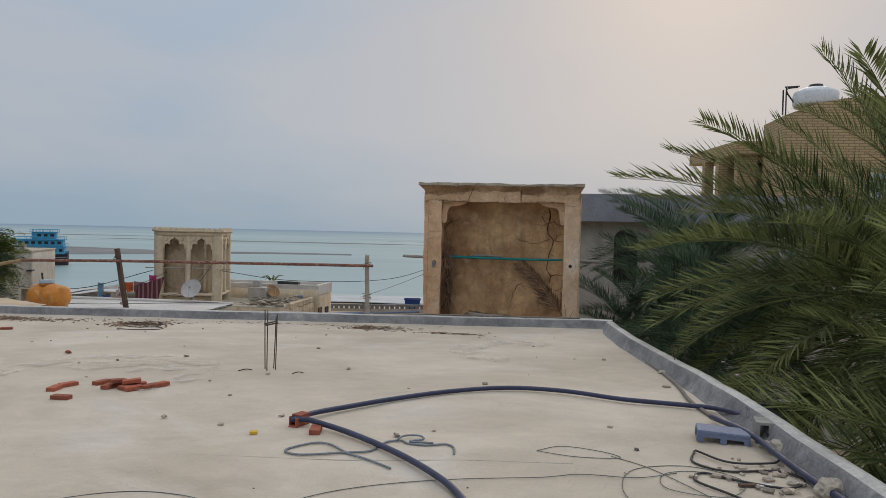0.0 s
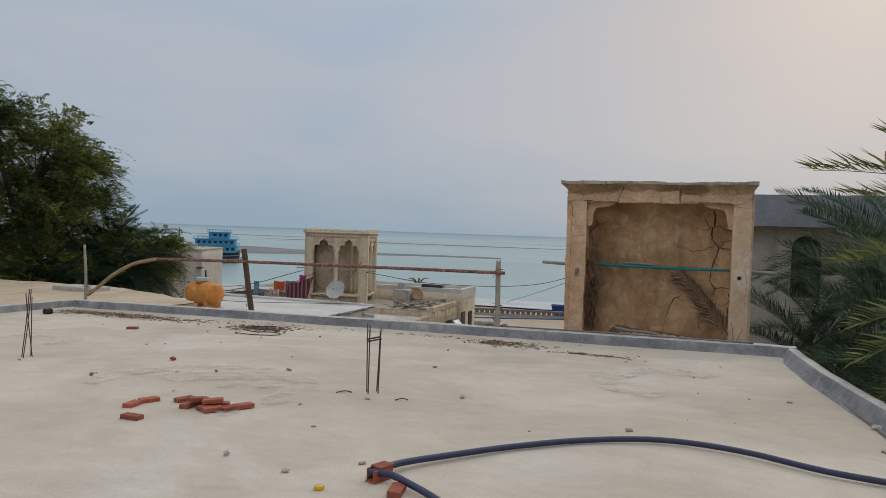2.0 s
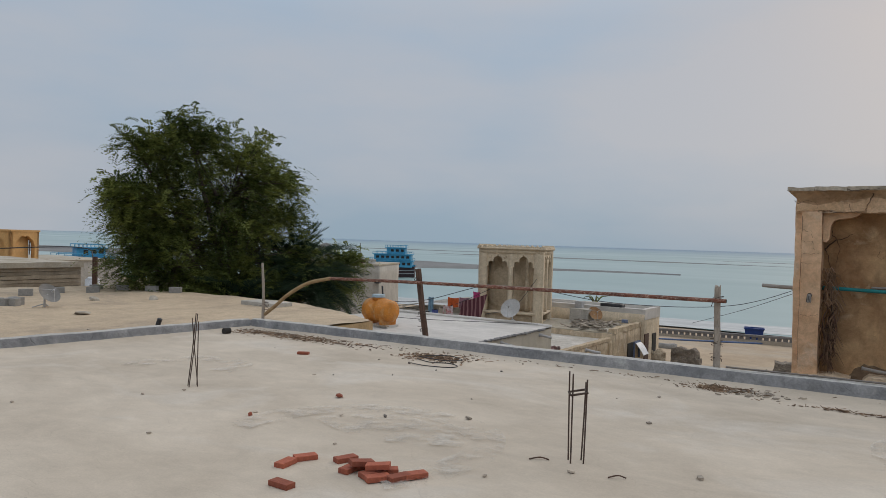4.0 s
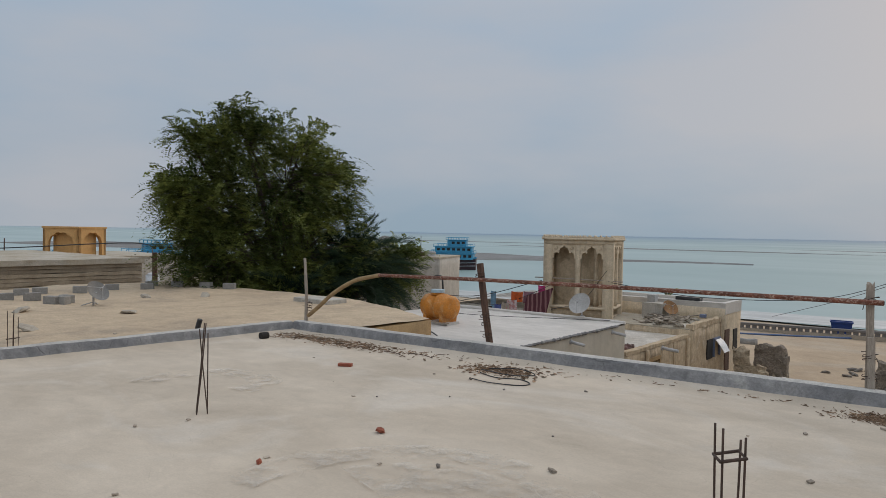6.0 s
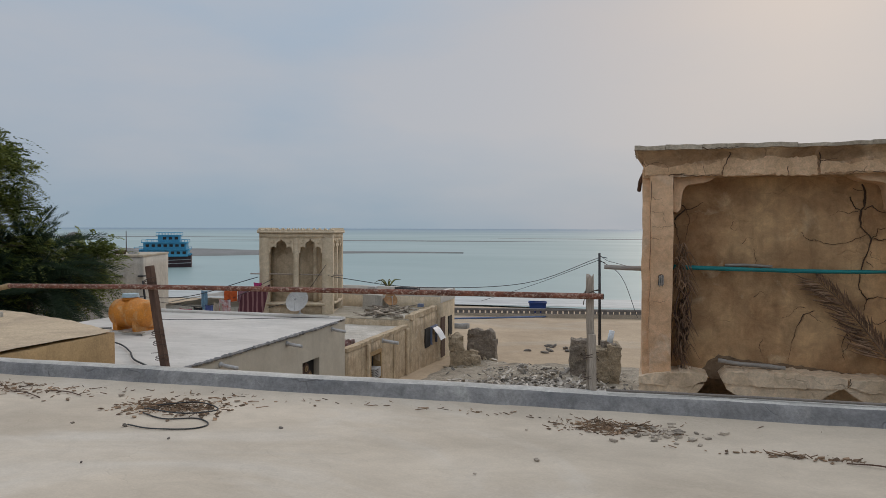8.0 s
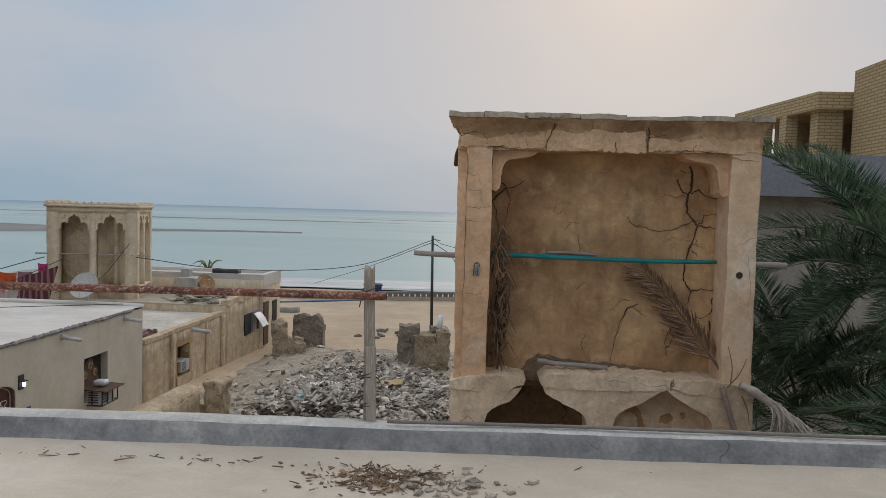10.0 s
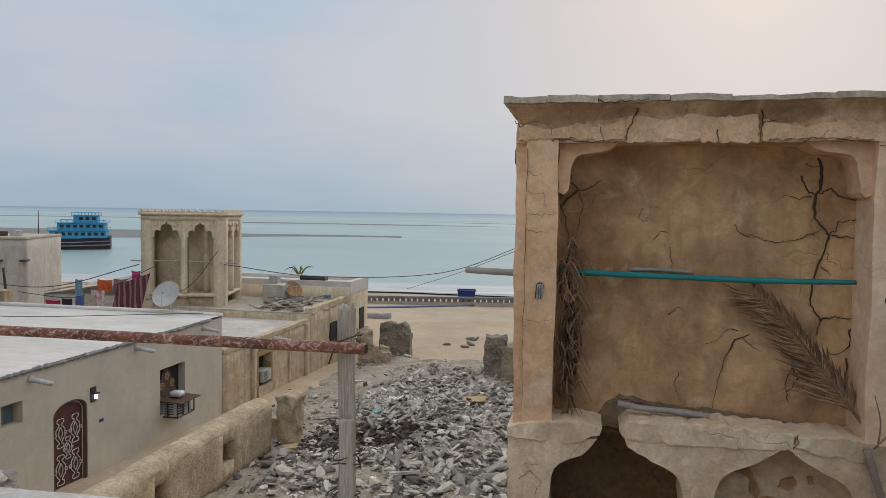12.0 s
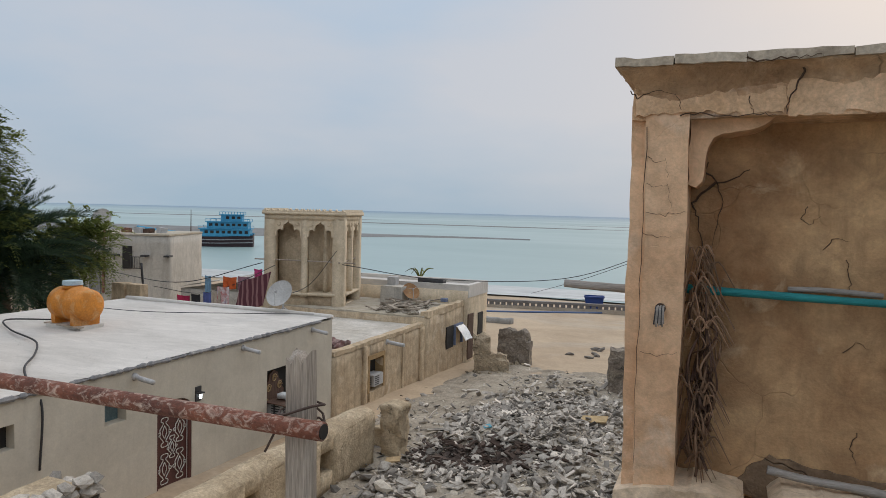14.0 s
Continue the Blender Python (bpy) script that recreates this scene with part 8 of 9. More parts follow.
# dry fronds in and by the niche
def build_dry_frond():
    r = thing("dry_palm_frond", "dry brown palm frond leaning in the niche", "palm frond", (-0.36, 15.25, -0.33))
    spine = smooth_line([(-0.34, 15.20, -0.36), (-0.52, 15.34, -0.10), (-0.68, 15.42, 0.14), (-0.90, 15.48, 0.44), (-1.10, 15.51, 0.68), (-1.30, 15.52, 0.86)], 8)
    bm_ = bmesh.new()
    tube(bm_, spine, 0.016, 6, 0, 0.004)
    part("rachis", bm_, M_DRYFROND, r, "tan woody midrib", True)
    rnd_ = random.Random(51)
    n_ = len(spine) - 1
    for side in (1, -1):
        bm_ = bmesh.new()
        for k in range(86):
            t = 0.20 + 0.80 * (k + rnd_.random()) / 86
            i = min(int(t * n_), n_ - 1)
            p_ = spine[i].lerp(spine[i + 1], t * n_ - i)
            d = (spine[i + 1] - spine[i]).normalized()
            out = Vector((-d.z, 0, d.x)) * side
            L = (0.42 if side > 0 else 0.26) * (1.15 - 0.45 * t) * rnd_.uniform(0.75, 1.15)
            spread = rnd_.uniform(0.32, 0.85)
            q = p_ + (d + out * spread).normalized() * L + Vector((0, rnd_.uniform(-0.08, 0.03), -0.10 * L))
            mid_ = p_.lerp(q, 0.5) + out * 0.02
            w_ = (q - p_).cross(Vector((0, 1, 0.2))).normalized() * rnd_.uniform(0.008, 0.014)
            a = bm_.verts.new(p_)
            b = bm_.verts.new(mid_ + w_)
            c = bm_.verts.new(q)
            e = bm_.verts.new(mid_ - w_ + Vector((0, 0.006, 0)))
            f_ = bm_.verts.new(mid_ + Vector((0, -0.008, 0)))
            for tri in ((a, b, f_), (b, c, f_), (a, f_, e), (f_, c, e)):
                bm_.faces.new(tri)
        tagged(part("foliage", bm_, M_DRYFROND, r), "narrow dry brown leaflets", kind="stuff")


build_dry_frond()
stick("frond_stalk", [(-0.50, 15.10, -0.33), (-0.39, 15.06, -0.7), (-0.25, 15.0, -1.15)], 0.032, mat("mauve_stalk", (0.30, 0.215, 0.18), (0.22, 0.155, 0.13), 0.9, 5, 30, 0.3), "dry mauve palm stalk leaning on the ruined wall", "palm frond", 0.03)
for k, (a, b) in enumerate((((-0.45, 15.1, -0.32), (-0.27, 15.08, 0.0)), ((-0.42, 15.1, -0.30), (-0.46, 15.1, 0.12)), ((-0.3, 15.08, -0.4), (-0.22, 15.05, -0.7)))):
    stick("dry_twig", [a, (0.5 * (a[0] + b[0]) + 0.02, 15.07, 0.5 * (a[2] + b[2])), b], 0.008, M_DRYFROND, "thin dry twig beside the ruined wall", "twig", 0.004, 5)


def build_dry_heap():
    r = thing("dry_frond_heap", "bundle of grey dry palm fronds hanging beside the wall", "palm frond", (0.35, 14.9, -1.2))
    spine = smooth_line([(-0.32, 15.10, -0.29), (-0.16, 15.06, -0.36), (0.04, 14.98, -0.50), (0.32, 14.85, -0.70), (0.58, 14.72, -0.92), (0.80, 14.6, -1.22)], 6)
    bm = bmesh.new()
    tube(bm, spine[:18], 0.05, 9, 0, 0.03, 0.5)
    part("stem", bm, M_GREYFROND, r, "thick grey fibrous stem", True)
    rnd_ = random.Random(8)
    n_ = len(spine) - 1
    for k in range(8):
        bm = bmesh.new()
        for j in range(64):
            t = rnd_.uniform(0.34, 0.98)
            i = min(int(t * n_), n_ - 1)
            p = spine[i] + Vector((rnd_.uniform(-0.02, 0.02), rnd_.uniform(-0.05, 0.05), rnd_.uniform(-0.03, 0.05)))
            d = (spine[i + 1] - spine[i]).normalized()
            L = rnd_.uniform(0.25, 0.58)
            q = p + d * L * rnd_.uniform(0.3, 0.9) + Vector((rnd_.uniform(-0.16, 0.02), rnd_.uniform(-0.1, 0.08), -L * rnd_.uniform(0.35, 0.9)))
            mid = p.lerp(q, 0.5) + Vector((0.03, -0.02, 0.05))
            tube(bm, [p, mid, q], rnd_.uniform(0.006, 0.012), 4, 3, 0.002)
        part("dry_leaves", bm, M_GREYFROND, r, "", False)


build_dry_heap()


def build_vines():
    rnd_ = random.Random(14)
    r = thing("dry_creeper", "tangle of dry brown creeper inside the niche", "creeper", (-2.9, 15.45, -0.35))
    for k in range(24):
        bm = bmesh.new()
        z = rnd_.uniform(-0.3, 0.4)
        x = -2.975 + rnd_.uniform(0, 0.11)
        pts = []
        top = rnd_.uniform(0.3, 1.25)
        for j in range(7):
            t = j / 6
            pts.append((x + rnd_.uniform(-0.05, 0.09) + 0.03 * t, 15.36 + rnd_.uniform(-0.07, 0.2), z + (top - z) * t))
        tube(bm, pts, rnd_.uniform(0.006, 0.014), 5, 5, 0.004)
        part("stem", bm, M_DRYFROND if k % 2 else M_WOODB, r, "", True)
    for k in range(120):
        if k % 8 == 0:
            bm = bmesh.new()
        z = rnd_.uniform(0.7, 1.25) if k % 2 else rnd_.uniform(-0.25, 0.35)
        a = rnd_.uniform(-1.2, 1.2)
        p = Vector((-2.96 + rnd_.uniform(0, 0.13), 15.36 + rnd_.uniform(-0.05, 0.2), z))
        tube(bm, [p, p + Vector((0.07 * math.sin(a), -0.03, 0.08)), p + Vector((0.16 * math.sin(a) + 0.03, -0.02, -0.10))], 0.009, 4, 4, 0.003)
        if k % 8 == 7:
            part("dry_leaves", bm, M_DRYFROND, r)


build_vines()


# ---- sandy roof to the west ----
def build_sand_house():
    r = thing("house", "low house with a sand-covered flat roof", "house", (-21, 10, -5.3))
    pts = [(-13.9, 17.8), (-17.0, 19.0), (-22.0, 20.4), (-29.8, 19.8), (-30.2, -9.0), (-14.4, -9.0)]
    bm = bmesh.new()
    nx, ny = 48, 70
    g = []
    for j in range(ny + 1):
        row = []
        for i in range(nx + 1):
            u, v = i / nx, j / ny
            x = -30.2 + u * 16.3
            back = 17.8 + (2.6 * math.sin(min(1, (x + 13.9) / -8.0) * 1.57)) if x < -13.9 else 17.8
            y = -9 + v * (back + 9)
            z = -0.62 - 0.012 * (-13.9 - x) + 0.07 * noise.noise(Vector((x * 0.4, y * 0.4, 11))) + 0.035 * noise.noise(Vector((x * 1.4, y * 1.4, 3)))
            if x < -27.5:
                z += 0.05
            row.append(bm.verts.new((x, y, z)))
        g.append(row)
    for a, b in zip(g, g[1:]):
        for i in range(nx):
            bm.faces.new((a[i], a[i + 1], b[i + 1], b[i]))
    part("roof", bm, M_SANDROOF, r, "pale sandy mud roof with lumps and stains", True)
    bm = bmesh.new()
    rough_box(bm, -15.0, -9, -5.6, -13.88, 17.85, -0.70, 0.5, 0.03, 2)
    rough_box(bm, -30.0, 17.6, -5.6, -15.0, 18.2, -0.95, 0.6, 0.03, 2)
    rough_box(bm, -30.2, -9, -5.6, -29.6, 18.0, -0.95, 0.6, 0.03, 2)
    part("wall", bm, M_OCHRE, r, "ochre plaster wall", True)


build_sand_house()


def sand_z(x, y):
    return -0.62 - 0.012 * (-13.9 - x)


bm = bmesh.new()
box(bm, -19.6, 18.2, sand_z(-19, 18) - 0.02, -18.1, 19.0, sand_z(-19, 18) + 0.14, None, 0.03)
solo("concrete_slab", bm, M_PALEWALL, "pale concrete slab lying on the sandy roof", "slab")
M_DISHG = mat("grey_dish", (0.24, 0.23, 0.215), (0.18, 0.17, 0.155), 0.7, 2, 30, 0.1)
dish(-22.6, 13.7, sand_z(-22.6, 13.7), 0.62, 100, 40, M_DISHG, "grey satellite dish standing low on the sandy roof", 0.12)
bm = bmesh.new()
box(bm, -0.22, -0.11, 0, 0.22, 0.11, 0.24, None, 0.012)
BLOCK = mesh_of("concrete_block", bm, M_CONC)
for x, y, t in ((-24.0, 13.1, 20), (-24.1, 13.55, 10), (-27.5, 13.6, 70), (-27.6, 14.2, 65), (-27.4, 15.4, 60), (-27.6, 16.6, 65), (-27.2, 17.7, 50), (-28.2, 18.4, 80), (-27.4, 19.0, 60), (-26.4, 19.6, 30), (-25.2, 19.8, 35), (-23.8, 13.3, 15), (-26.0, 12.6, 80), (-25.6, 13.2, 85)):
    ob = new("concrete_block", BLOCK)
    ob.matrix_basis = pose(x, y, sand_z(x, y) - 0.02, 0, 0, t)
    tagged(ob, "grey concrete block standing on the sandy roof", "concrete block", "blocks on the sandy roof")
for k, (x, y, s, h) in enumerate(((-14.6, 12.1, 0.42, 0.28), (-18.5, 10.4, 0.5, 0.12), (-21, 10.5, 0.6, 0.15), (-22.2, 11.6, 0.7, 0.18), (-20.2, 13.4, 0.5, 0.1), (-23.8, 15.8, 0.4, 0.2), (-22.9, 17.3, 0.4, 0.15))):
    bm = bmesh.new()
    stone(bm, (x, y, sand_z(x, y) + h * 0.3), (s, s * 0.8, h), 800 + k)
    solo("stone", bm, M_STONE, "brown stone lying on the sandy roof", "stone", "stones on the sandy roof")
bm = bmesh.new()
tube(bm, [(-14.9, 12.0, -0.7), (-14.85, 12.0, -0.42), (-14.8, 12.02, -0.25)], 0.05, 8, 3)
solo("vent_stub", bm, M_CABLE, "dark pipe stub standing on the sandy roof", "pipe")
rebar(-14.6, 8.7, 0.85, 0.05, ((0, 0), (0.02, 0), (0.0, 0), (0, 0.01)), 0.5, 20, "rusty starter bars standing on the sandy roof")
for ob in scene.objects:
    if ob.name.startswith("rebar_stub") and abs(ob.location.x + 14.6) < 0.01:
        ob.location.z = -0.66


# ---- far west ----
def build_course_house():
    r = thing("house", "flat house with a wall of rough horizontal courses", "house", (-46, 16, -5.3))
    bm = bmesh.new()
    box(bm, -54, 2.0, -5.6, -39.9, 24.0, -0.45)
    part("wall", bm, M_TANWALL, r)
    m_ = mat("course_stone", (0.36, 0.30, 0.22), (0.27, 0.22, 0.16), 1, 1.4, 16, 0.6, 0.03, vary=0.2)
    for k in range(24):
        bm = bmesh.new()
        rough_box(bm, -40.0, 2.0, -5.4 + 0.205 * k, -39.68 + 0.03 * (k % 2), 24.15, -5.4 + 0.205 * k + 0.185, 0.6, 0.035, k * 2.7)
        part("course", bm, m_, r)
    bm = bmesh.new()
    rough_box(bm, -54, 2.0, -0.5, -39.55, 24.25, -0.22, 0.8, 0.03, 3)
    part("roof", bm, M_ROOFTAN, r, "pale flat roof")


build_course_house()


def build_orange_kiosk():
    r = thing("arched_pavilion", "orange plastered pavilion with tall arches", "pavilion", (-62, 30, -1), "", False)
    r.matrix_basis = pose(-61.5, 29.9, -1.15, 0, 0, -62)
    m_ = mat("orange_plaster", (0.62, 0.37, 0.15), (0.54, 0.31, 0.12), 0.95, 0.8, 20, 0.3, streak=0.15)
    w = 3.1
    for face in range(4):
        t = pose(0, 0, 0, 0, 0, 0) @ Matrix.Translation((0, 0, 0))
        fm = pose(w / 2, w / 2, 0, 0, 0, 90 * face) @ Matrix.Translation((-w / 2, -w / 2, 0))
        arc = [(w / 2 - 1.08 * math.cos(a), 1.25 + (0.85 + 0.05 * math.cos(10 * a)) * math.sin(a)) for a in [math.pi * k / 16 for k in range(17)]]
        bm = bmesh.new()
        prism(bm, [(0, 0), (w / 2 - 1.08, 0)] + arc + [(w / 2 + 1.08, 0), (w, 0), (w, 2.42), (0, 2.42)], 0, 0.22, fm)
        part("arch_wall", bm, m_, r)
    bm = bmesh.new()
    box(bm, -0.06, -0.06, 2.42, w + 0.06, w + 0.06, 2.56)
    part("roof", bm, m_, r)
    bm = bmesh.new()
    box(bm, 0.5, 0.5, 0, w - 0.5, w - 0.5, 2.42)
    part("core", bm, m_, r, "ochre inner core")
    b = thing("house", "low pale house under the orange pavilion", "house", (-64, 29, -5.3))
    bm = bmesh.new()
    box(bm, -70, 20, -5.6, -58.2, 38, -1.0)
    part("wall", bm, M_PALEWALL, b)
    bm = bmesh.new()
    box(bm, -70.1, 19.9, -1.0, -58.1, 38.1, -0.9)
    part("roof", bm, M_ROOFTAN, b)


build_orange_kiosk()
bm = bmesh.new()
cyl(bm, (-37.6, 23.8, -5.4), (-37.7, 23.8, 0.15), 0.16, 0.13, 9)
solo("wooden_pole", bm, M_WOODB, "thick dark pole beside the coursed wall", "pole")
bm = bmesh.new()
cyl(bm, (-38.6, 24.2, -2.2), (-38.6, 24.2, -1.1), 0.38, 0.36, 16)
cyl(bm, (-38.6, 24.2, -1.1), (-38.6, 24.2, -0.98), 0.36, 0.2, 16)
solo("water_drum", bm, M_WHITE, "white plastic water drum by the coursed wall", "drum", smooth=True)
bm = bmesh.new()
box(bm, -39.5, 23.6, -5.4, -37.9, 24.9, -2.2)
solo("drum_stand", bm, M_TANWALL, "plain plastered stand under the water drum", "stand")
wire("cable", [(-52, 12, 0.2), (-46, 18, 0.15), (-40, 23.8, 0.6), (-37.7, 23.8, 0.05)], 0.03, "dark cable sagging over the coursed house")


def build_back_house():
    r = thing("house", "plain pale two-storey house with a grille window", "house", (-37, 46, -5.4))
    d = (Vector((-34.6, 43.8, 0)) - Vector((-41.5, 40.9, 0))).normalized()
    ang = math.degrees(math.atan2(d.y, d.x))
    m = Matrix.Translation((-41.5, 40.9, 0)) @ pose(0, 0, 0, 0, 0, ang)
    bm = bmesh.new()
    rough_box(bm, 0, 0, -5.8, 7.45, 6.0, -0.42, 0.6, 0.03, 5, m)
    part("wall", bm, M_PALEWALL, r, "", True)
    bm = bmesh.new()
    box(bm, -0.05, -0.05, -0.45, 7.5, 6.05, -0.33, m, 0.02)
    part("roof", bm, M_ROOFTAN, r)
    bm = bmesh.new()
    box(bm, 4.62, -0.06, -2.5, 5.2, 0.1, -1.1, m)
    w = part("window", bm, M_DARK, r, "tall dark window")
    bm = bmesh.new()
    for k in range(6):
        box(bm, 5.2 + 0.11 * k, -0.25, -2.45, 5.22 + 0.11 * k, -0.22, -1.75, m)
    box(bm, 5.15, -0.26, -2.47, 5.85, -0.21, -2.43, m)
    box(bm, 5.15, -0.26, -1.77, 5.85, -0.21, -1.73, m)
    part("grille", bm, M_CABLE, w, "small iron grille")
    for x in (4.1, 5.9, 7.3):
        bm = bmesh.new()
        box(bm, x, -0.5, -1.72, x + 0.35, 0.1, -1.62, m)
        part("spout", bm, M_CABLE, r)
    bm = bmesh.new()
    rough_box(bm, 2.6, -0.12, -4.2, 3.3, 0.1, -1.7, 0.3, 0.02, 8, m)
    part("patch", bm, M_PARAPET, r, "grey cement patch")
    bm = bmesh.new()
    cyl(bm, m @ Vector((3.5, -0.15, -4)), m @ Vector((3.55, -0.15, 0.1)), 0.09, 0.08, 8)
    part("standpipe", bm, M_RUST, r, "rusty standpipe")
    return m


mb = build_back_house()
p = mb @ Vector((2.9, 1.0, -0.33))
dish(p.x, p.y, p.z, 1.2, 30, 25, M_DISH, "grey satellite dish on the pale house", 0.35)
for k, x in enumerate((4.2, 5.0, 5.6, 6.4)):
    bm = bmesh.new()
    q = mb @ Vector((x, 1.5, -0.33))
    rough_box(bm, q.x - 0.25, q.y - 0.2, -0.34, q.x + 0.25, q.y + 0.2, -0.05 + 0.06 * (k % 2), 0.15, 0.08, k)
    solo("roof_junk", bm, (M_RUST, M_PVC, M_WOODB, M_PVC)[k], "small heap of junk on the pale roof", "junk")


def build_shed():
    r = thing("shed", "low shed with a sagging white roof", "shed", (-25.5, 39, -5.4))
    bm = bmesh.new()
    rough_box(bm, -28.6, 38.3, -5.8, -21.5, 42.5, -2.75, 0.6, 0.03, 15)
    part("wall", bm, M_PALEWALL, r, "", True)
    bm = bmesh.new()
    vs = []
    for y in (38.1, 42.6):
        for k in range(9):
            u = k / 8
            vs.append(bm.verts.new((-28.8 + 7.4 * u, y, -2.72 + 0.55 * math.sin(min(1, u * 2.2) * 1.57) + (0.1 if y > 40 else 0))))
    for k in range(8):
        bm.faces.new((vs[k], vs[k + 1], vs[k + 10], vs[k + 9]))
    bmesh.ops.solidify(bm, geom=bm.faces[:], thickness=0.08)
    part("roof", bm, M_WHITEROOF, r, "white sagging roof")


build_shed()
stick("thin_post", [(-24.6, 32.0, -5.3), (-24.7, 32.0, -2.5), (-24.85, 32.0, -0.9)], 0.045, M_CABLE, "thin dark post behind the white roof", "post")
bm = bmesh.new()
for k in range(2):
    rough_box(bm, -24.6 + 0.75 * k, 30.3, -3.3, -23.95 + 0.75 * k, 30.7, -1.55, 0.3, 0.03, k)
solo("chimney_block", bm, M_TANWALL, "short tan masonry block behind the white roof", "block")


# ---- boats ----
bm = bmesh.new()
box(bm, -0.25, -0.03, -0.25, 0.25, 0.03, 0.25, None, 0.06)
PANE = mesh_of("window", bm, M_DARK)


def dhow(x, y, turn, length, label, decks=3):
    r = thing("dhow", label, "boat", (x, y, SEA_Z), "moored dhows", False)
    r.matrix_basis = pose(x, y, SEA_Z, 0, 0, turn) @ Matrix.Diagonal((length / 16.0, length / 16.0, length / 18.8, 1))
    hull_m = mat("dhow_hull", (0.055, 0.028, 0.030), (0.04, 0.022, 0.025), 0.7, 0.5, 8, 0.1)
    blue = mat("dhow_blue", (0.055, 0.30, 0.48), (0.045, 0.25, 0.41), 0.6, 0.6, 10, 0.1)
    white_m = mat("dhow_stripe", (0.50, 0.50, 0.50), (0.42, 0.42, 0.43), 0.6, 0.6, 10, 0.1)
    n = 20
    sections = []
    for i in range(n + 1):
        t = i / n
        half = 2.3 * (math.sin(math.pi * min(1, 0.16 + t * 0.62)) ** 0.7) * (1 if t < 0.75 else max(0.04, 1 - ((t - 0.75) / 0.25) ** 1.6))
        sheer = 1.9 + 1.5 * max(0, t - 0.55) ** 1.5 * 3.0 + 0.5 * max(0, 0.3 - t) * 2
        sections.append((16 * t - 8, half, sheer))
    bm = bmesh.new()
    rows = []
    for x_, h_, s_ in sections:
        rake = 0.9 * max(0, (x_ - 4) / 4) if x_ > 4 else 0
        rows.append([bm.verts.new((x_ + rake * v * 1.6, sg * h_ * (0.72 + 0.28 * v), -0.6 + (s_ + 0.6) * v)) for sg, v in ((-1, 1), (-1, 0.66), (-1, 0.33), (-1, 0), (1, 0), (1, 0.33), (1, 0.66), (1, 1))])
    for a, b in zip(rows, rows[1:]):
        for k in range(7):
            bm.faces.new((a[k], b[k], b[k + 1], a[k + 1]))
        bm.faces.new((a[7], b[7], b[0], a[0]))
    bm.faces.new(rows[0])
    bm.faces.new(rows[-1][::-1])
    bmesh.ops.recalc_face_normals(bm, faces=bm.faces[:])
    hull = part("hull", bm, hull_m, r, "dark red-brown wooden hull")
    for v in (0.5, 0.74):
        bm = bmesh.new()
        for sg in (-1, 1):
            tube(bm, [(x_ + (0.9 * max(0, (x_ - 4) / 4)) * v * 1.6, sg * (h_ * (0.72 + 0.28 * v) + 0.02), -0.6 + (s_ + 0.6) * v) for x_, h_, s_ in sections], 0.07, 4, 0)
        part("stripe", bm, white_m, hull, "white stripe")
    bm = bmesh.new()
    for sg in (-1, 1):
        tube(bm, [(x_ + (0.9 * max(0, (x_ - 4) / 4)) * 1.6, sg * h_, s_ + 0.1) for x_, h_, s_ in sections], 0.16, 4, 0)
    part("bulwark", bm, blue, hull, "bright blue bulwark")
    for k in range(decks):
        bm = bmesh.new()
        x0, x1, hw, z0 = (-7.6, -0.2, 2.3, 2.0) if k == 0 else ((-7.4, -1.2, 2.2, 3.3) if k == 1 else (-6.4, -3.2, 1.5, 4.6))
        box(bm, x0, -hw, z0, x1, hw, z0 + 1.2, None, 0.08)
        dk = part("deckhouse", bm, blue, r, "bright blue deckhouse")
        for j in range(int((x1 - x0) / 0.85)):
            for sg in (-1, 1):
                share("window", PANE, dk, Matrix.Translation((x0 + 0.5 + 0.85 * j, sg * hw, z0 + 0.7)))
        bm = bmesh.new()
        box(bm, x0 - 0.25, -hw - 0.2, z0 + 1.2, x1 + 0.25, hw + 0.2, z0 + 1.32)
        for sg in (-1, 1):
            tube(bm, [(x0 - 0.2, sg * (hw + 0.18), z0 + 1.75), (x1 + 0.2, sg * (hw + 0.18), z0 + 1.75)], 0.04, 4, 0)
            for j in range(9):
                xx = x0 - 0.2 + (x1 - x0 + 0.4) * j / 8
                cyl(bm, (xx, sg * (hw + 0.18), z0 + 1.3), (xx, sg * (hw + 0.18), z0 + 1.75), 0.03, seg=4)
        part("railing", bm, blue, dk)
    bm = bmesh.new()
    cyl(bm, (1.5, 0, 1.5), (1.5, 0, 6.6), 0.09, 0.05, 6)
    part("mast", bm, M_WOODB, r)
    bm = bmesh.new()
    for j in range(5):
        box(bm, 0.5 + 1.2 * j, -1.6, 1.6, 1.4 + 1.2 * j, 1.6, 2.3 + 0.2 * (j % 2))
    part("cargo", bm, blue, r, "covered deck cargo")


dhow(-93.8, 113.9, 212, 19.0, "blue and dark red wooden dhow moored offshore")
dhow(-92.0, 48.5, 250, 17.0, "bright blue wooden dhow behind the pavilion")
dhow(-88.0, 36.0, 260, 17.0, "bright blue wooden dhow moored beyond the houses", 2)


